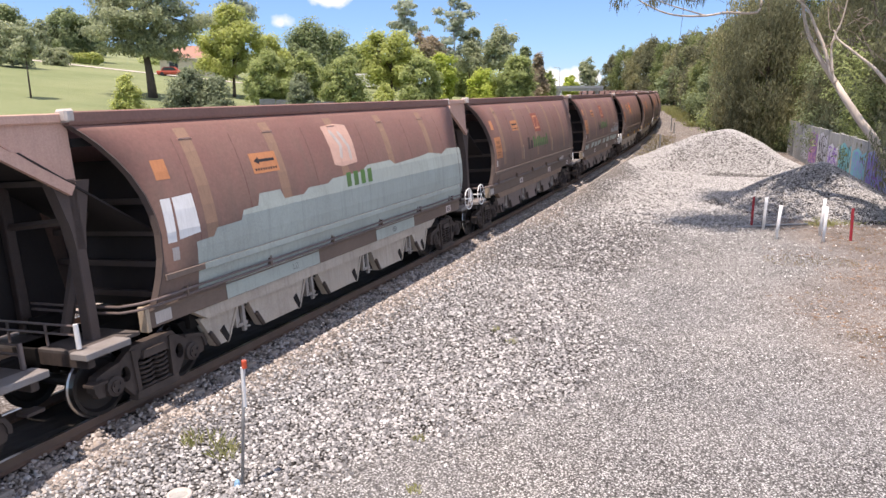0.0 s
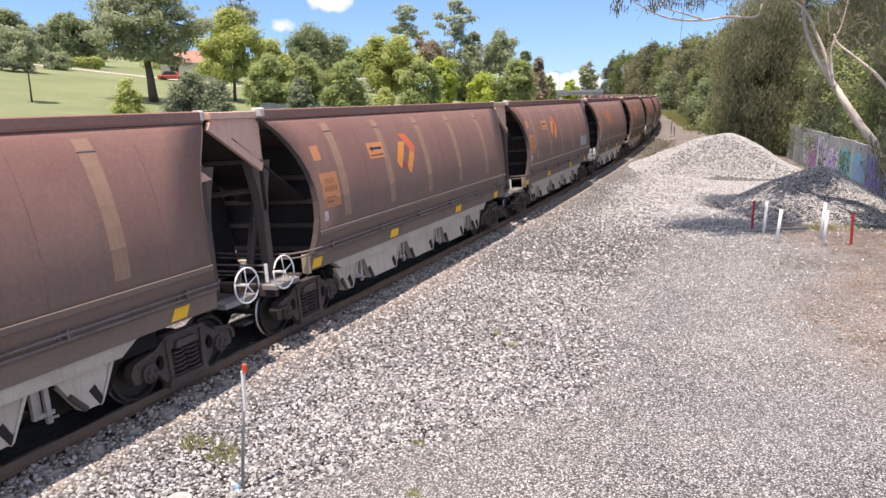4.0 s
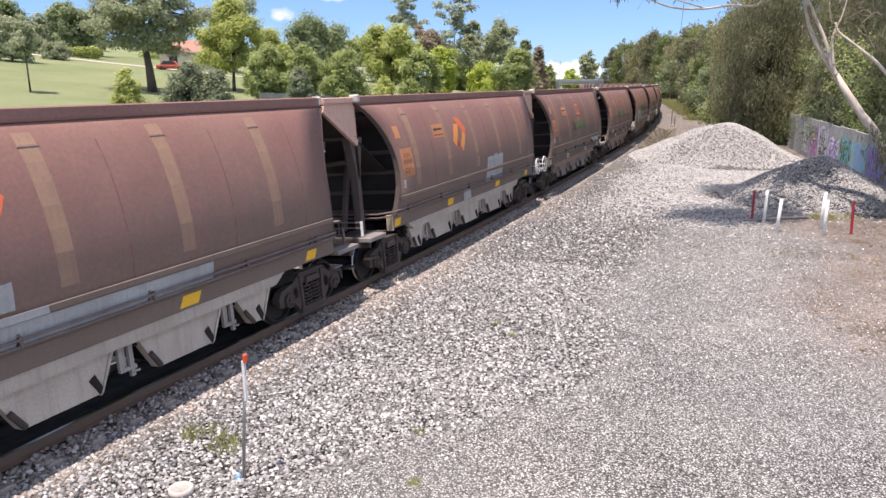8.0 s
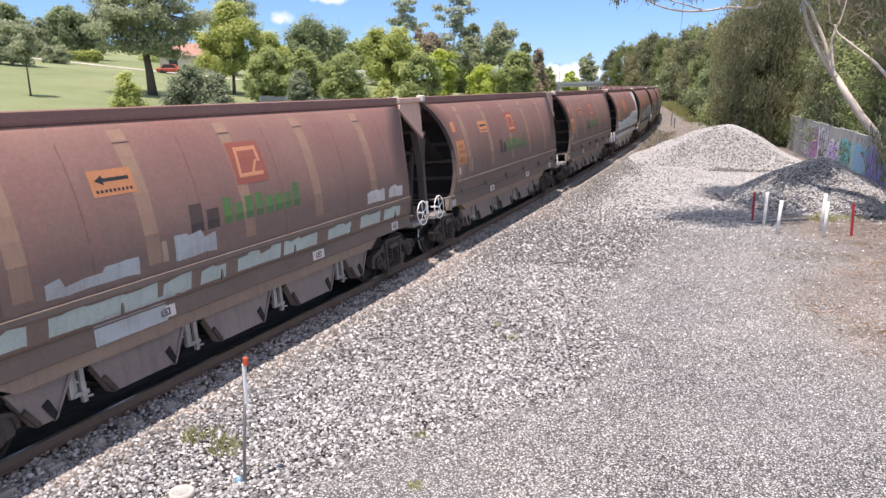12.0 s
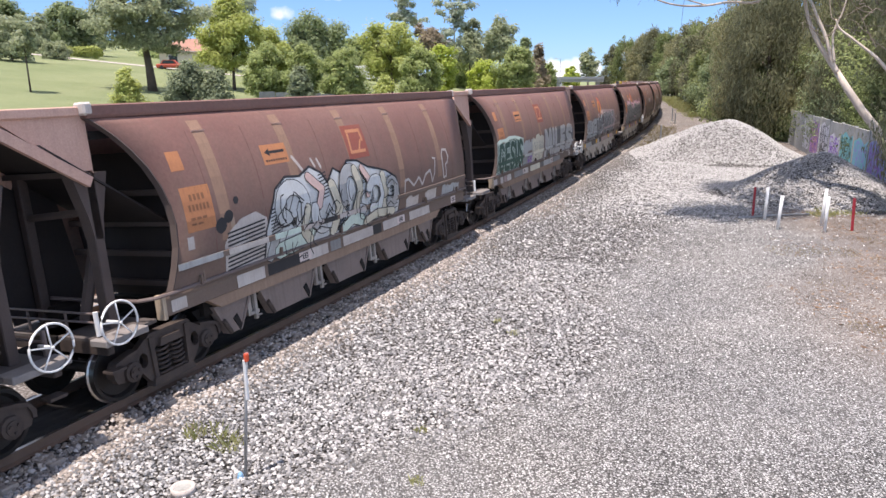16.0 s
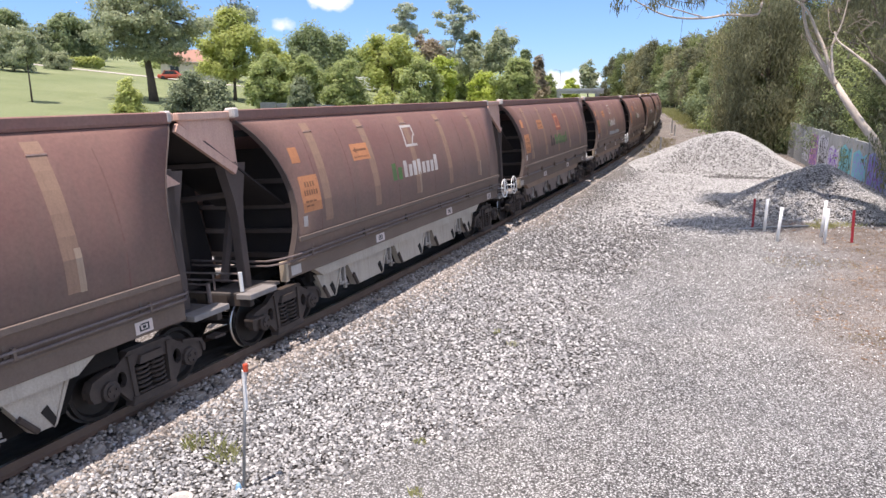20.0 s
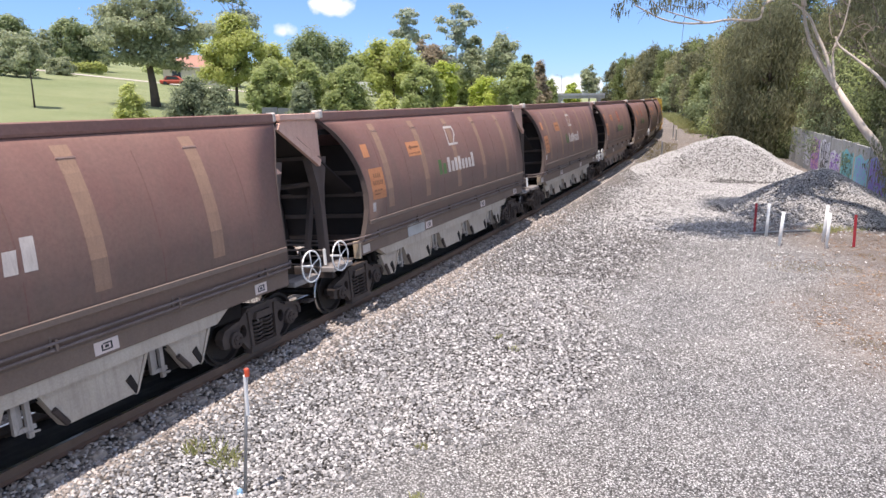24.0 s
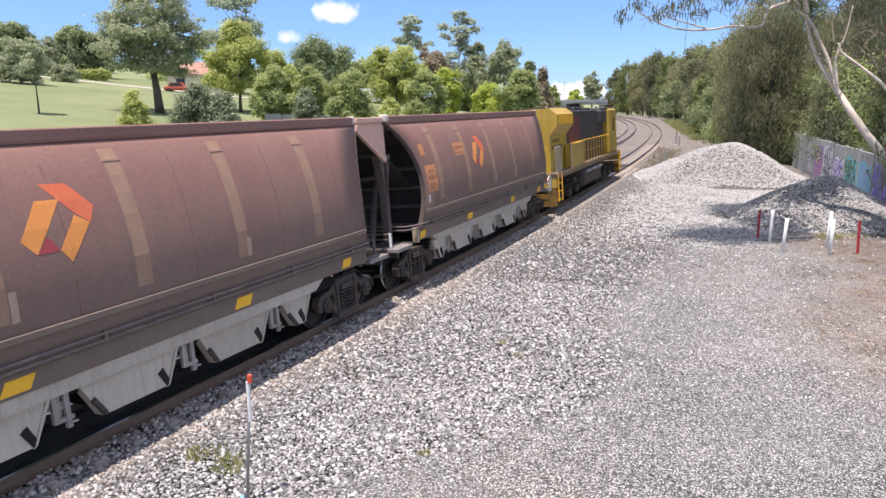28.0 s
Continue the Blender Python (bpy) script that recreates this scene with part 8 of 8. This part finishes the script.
# ---------------------------------------------------------------- park and houses beyond
def house(x, y, z, rz, wd, dp, hh, rh, wall, roof, label, windows=3):
    root = thing("house", label, "house", pose(x, y, z, 0, 0, rz))
    wl_ = part("wall", boxm(-wd / 2, wd / 2, -dp / 2, dp / 2, -0.6, hh), wall, root)
    bm = bmesh.new()
    o = 0.5
    q = [(-wd / 2 - o, -dp / 2 - o, hh), (wd / 2 + o, -dp / 2 - o, hh), (wd / 2 + o, dp / 2 + o, hh), (-wd / 2 - o, dp / 2 + o, hh), (-wd / 2 + dp * 0.4, 0, hh + rh), (wd / 2 - dp * 0.4, 0, hh + rh)]
    v = [bm.verts.new(c) for c in q]
    for f in ((0, 1, 5, 4), (1, 2, 5), (2, 3, 4, 5), (3, 0, 4), (0, 3, 2, 1)):
        bm.faces.new([v[i] for i in f])
    part("roof", bm, roof, root)
    part("gutter", boxm(-wd / 2 - o, wd / 2 + o, -dp / 2 - o - 0.06, -dp / 2 - o + 0.06, hh - 0.12, hh + 0.02), CHALK, root)
    for i in range(windows):
        c = -wd / 2 + wd * (i + 0.5) / windows
        f = part("window", boxm(c - 0.75, c + 0.75, -dp / 2 - 0.06, -dp / 2 + 0.05, hh * 0.35, hh * 0.82), CHALK, root)
        part("pane", boxm(c - 0.66, c + 0.66, -dp / 2 - 0.075, -dp / 2 - 0.055, hh * 0.38, hh * 0.79), GLASS, f)
    return root


house(-43.0, 126.0, ground_z(-43.0, 126.0) - 0.6, 12, 8.5, 7, 3.0, 2.2, PLASTER, ROOFRED, "brick house with a terracotta tiled hip roof", 2)
house(-75.0, 152.0, ground_z(-75.0, 152.0), 5, 9, 8, 3.0, 2.2, PLASTER, ROOFGREY, "long low house behind park trees", 3)
house(6.0, 185.0, 3.0, -6, 8.0, 8.0, 3.0, 2.4, PLASTER, ROOFGREY, "cream cottage with a pale hip roof", 2)
house(-3.2, 188.0, 2.6, 4, 9, 7, 2.4, 1.8, PLASTER, ROOFGREY, "small cottage with a pale metal roof", 2)
house(54.0, 330.0, 2.0, 0, 9, 8, 3.2, 3.0, WHITE, ROOFGREY, "distant white gabled building", 2)


def car(x, y, rz, paint, label):
    z = ground_z(x, y)
    root = thing("parked_car", label, "car", pose(x, y, z, 0, 0, rz))
    part("body", boxm(-2.1, 2.1, -0.85, 0.85, 0.28, 0.86, bev=0.14), paint, root)
    part("cabin", prismm([(-1.5, 0.84), (1.0, 0.84), (0.45, 1.42), (-1.05, 1.42)], -0.76, 0.76), paint, root)
    part("side_window", prismm([(-1.3, 0.90), (0.80, 0.90), (0.36, 1.34), (-0.96, 1.34)], -0.775, -0.765), GLASS, root)
    for wx in (-1.3, 1.3):
        part("wheel", lathe(bmesh.new(), [(0.05, -0.88), (0.31, -0.88), (0.31, -0.68), (0.05, -0.68)], 16, "y", (wx, 0, 0.31)), INK, root)
        part("wheel", lathe(bmesh.new(), [(0.05, 0.68), (0.31, 0.68), (0.31, 0.88), (0.05, 0.88)], 16, "y", (wx, 0, 0.31)), INK, root)
    return root


car(-69.0, 124.0, 10, WHITE, "white car parked beyond the park lawn")
car(-41.0, 112.0, 8, RED, "red car parked near the house")
car(-14.0, 150.0, 0, WHITE, "white car parked beside the trees")
car(-8.5, 152.0, 0, GALV, "silver car parked beside the trees")
van = thing("parked_truck", "white truck parked among the trees", "truck", pose(-13.0, 132.0, ground_z(-13.0, 132.0), 0, 0, 5))
part("box_body", boxm(-2.6, 1.2, -1.1, 1.1, 0.9, 3.2, bev=0.05), WHITE, van)
part("cab", boxm(1.25, 2.9, -1.0, 1.0, 0.6, 2.4, bev=0.2), WHITE, van)
part("windscreen", boxm(2.0, 2.6, -1.02, -1.0, 1.5, 2.2), GLASS, van)
for wx in (-1.7, 2.0):
    part("wheel", lathe(bmesh.new(), [(0.05, -1.05), (0.45, -1.05), (0.45, -0.8), (0.05, -0.8)], 16, "y", (wx, 0, 0.45)), INK, van)


def fence(x0, y0, x1, y1, h, n, label, material):
    root = thing("paling_fence", label, "fence", kind="structure")
    for i in range(n):
        a, b = i / n, (i + 0.94) / n
        p0, p1 = Vector((x0 + (x1 - x0) * a, y0 + (y1 - y0) * a, 0)), Vector((x0 + (x1 - x0) * b, y0 + (y1 - y0) * b, 0))
        z = ground_z(p0.x, p0.y)
        ln = (p1 - p0).length
        ob = part("fence_panel", boxm(0, ln, -0.03, 0.03, 0.0, h), material, root)
        ob.matrix_basis = Matrix.Translation((p0.x, p0.y, z)) @ Matrix.Rotation(math.atan2((p1 - p0).y, (p1 - p0).x), 4, "Z")
    return root


fence(-17.0, 68.0, 12.5, 98.0, 1.5, 24, "pale grey panel fence at the park's edge", GALV)
hedge = thing("hedge", "clipped bright green hedge", "hedge", Matrix.Translation((-58.5, 120.0, ground_z(-58.5, 120.0))))
hr = np.random.default_rng(9)
part("foliage", leaf_mesh("foliage", leaf_cards(hr, np.stack([np.linspace(-3, 3, 9), np.zeros(9), np.full(9, 0.8)], -1), np.tile([[0.6, 0.6, 0.8]], (9, 1)), np.full(9, 260), 0.3), LEAF_LIGHT), None, hedge)
part("stem", boxm(-3, 3, -0.3, 0.3, 0, 0.8), LEAF_MID, hedge)


def lamp_pole(x, y, h, label):
    z = ground_z(x, y)
    root = thing("lamp_pole", label, "pole", Matrix.Translation((x, y, z)))
    part("shaft", tubem([(0, 0, -0.2), (0, 0, h)], 0.14, 8, 0.07), GALV, root)
    part("arm", tubem([(0, 0, h), (-1.2, 0, h + 0.15)], 0.05, 6), GALV, root)
    part("head", boxm(-2.0, -1.1, -0.15, 0.15, h + 0.08, h + 0.24, bev=0.04), GALV, root)


lamp_pole(2.7, 158.0, 9.5, "slim grey street lamp pole among trees")
lamp_pole(38.5, 242.0, 11.0, "tall floodlight pole by the railway")
path = thing("park_path", "pale strip of road across the top of the lawn", "road", kind="structure")
pv = []
for k in range(14):
    x = -95 + 5.0 * k
    y = 112 + 0.06 * (k - 7) ** 2
    pv += [(x, y, ground_z(x, y) + 0.06), (x, y + 2.4, ground_z(x, y + 2.4) + 0.06)]
part("surface", raw_mesh("surface", pv, [(2 * k, 2 * k + 2, 2 * k + 3, 2 * k + 1) for k in range(13)], CHALK), None, path)


def overbridge():
    """Low road bridge far along the line."""
    root = thing("road_bridge", "distant low road bridge over the railway", "bridge", pose(51.0, 262.0, 0, 0, 0, -8))
    part("deck", boxm(-20, 6, -3, 3, 4.2, 5.2), CONCRETE, root)
    part("parapet", boxm(-20, 6, -3.2, -3.0, 5.2, 6.0), GALV, root)
    for x in (-19, -10, 4):
        part("pier", boxm(x - 0.6, x + 0.6, -2.5, 2.5, -1, 4.2), CONCRETE, root)


overbridge()


# ---------------------------------------------------------------- the train runs
def travel(t):
    """How far along the line the first wagon's near corner stands at t seconds."""
    return 11.065 - 17.2115 * t - 0.0071357 * t * t + 0.19 * math.sin(2 * math.pi * (t + 1.25) / 15)


def along_track(s, lat=0.0):
    q, a = line(s)
    return Matrix.Translation((q.x, q.y, 0)) @ Matrix.Rotation(a, 4, "Z") @ Matrix.Rotation(-CANT, 4, "X")


def along_chord(s, length):
    a, b = line(s + 3.7)[0], line(s + length - 3.7)[0]
    d = b - a
    q = a - d.normalized() * 3.7
    return Matrix.Translation((q.x, q.y, 0)) @ Matrix.Rotation(math.atan2(d.y, d.x), 4, "Z") @ Matrix.Rotation(-CANT, 4, "X")


def roll_wheels(root, first, last, offset):
    """Turns the wheelsets of a vehicle while it passes before the bank."""
    steps = [i / FPS for i in range(int(28 * FPS) + 1) if first < travel(i / FPS) + offset < last]
    if not steps:
        return
    for b in root.children:
        if not b.name.startswith("bogie"):
            continue
        for wheel in b.children:
            if wheel.name.startswith("wheelset"):
                x = wheel.matrix_basis.translation.x
                at = lambda t: pose(x, 0, 0.46, 0, math.degrees((travel(t) - travel(steps[0])) / 0.46), 0)
                rows = [(t, at(t)) for t in steps]
                if steps[0] > 0.02:
                    rows.insert(0, (0.0, at(steps[0])))
                if steps[-1] < 27.98:
                    rows.append((28.0, at(steps[-1])))
                walk(wheel, rows)


def motions():
    times = [0.5 * i for i in range(57)]
    for n, w in WAGONS:
        walk(w, [(t, along_track(travel(t) + n * PITCH - XN)) for t in times])
        roll_wheels(w, -8, 34, n * PITCH)
    roll_wheels(LOCO, 0, 60, (LAST + 1) * PITCH)
    walk(LOCO, [(t, along_chord(travel(t) + LAST * PITCH - XN + PITCH / 2, 18.45)) for t in times])


motions()
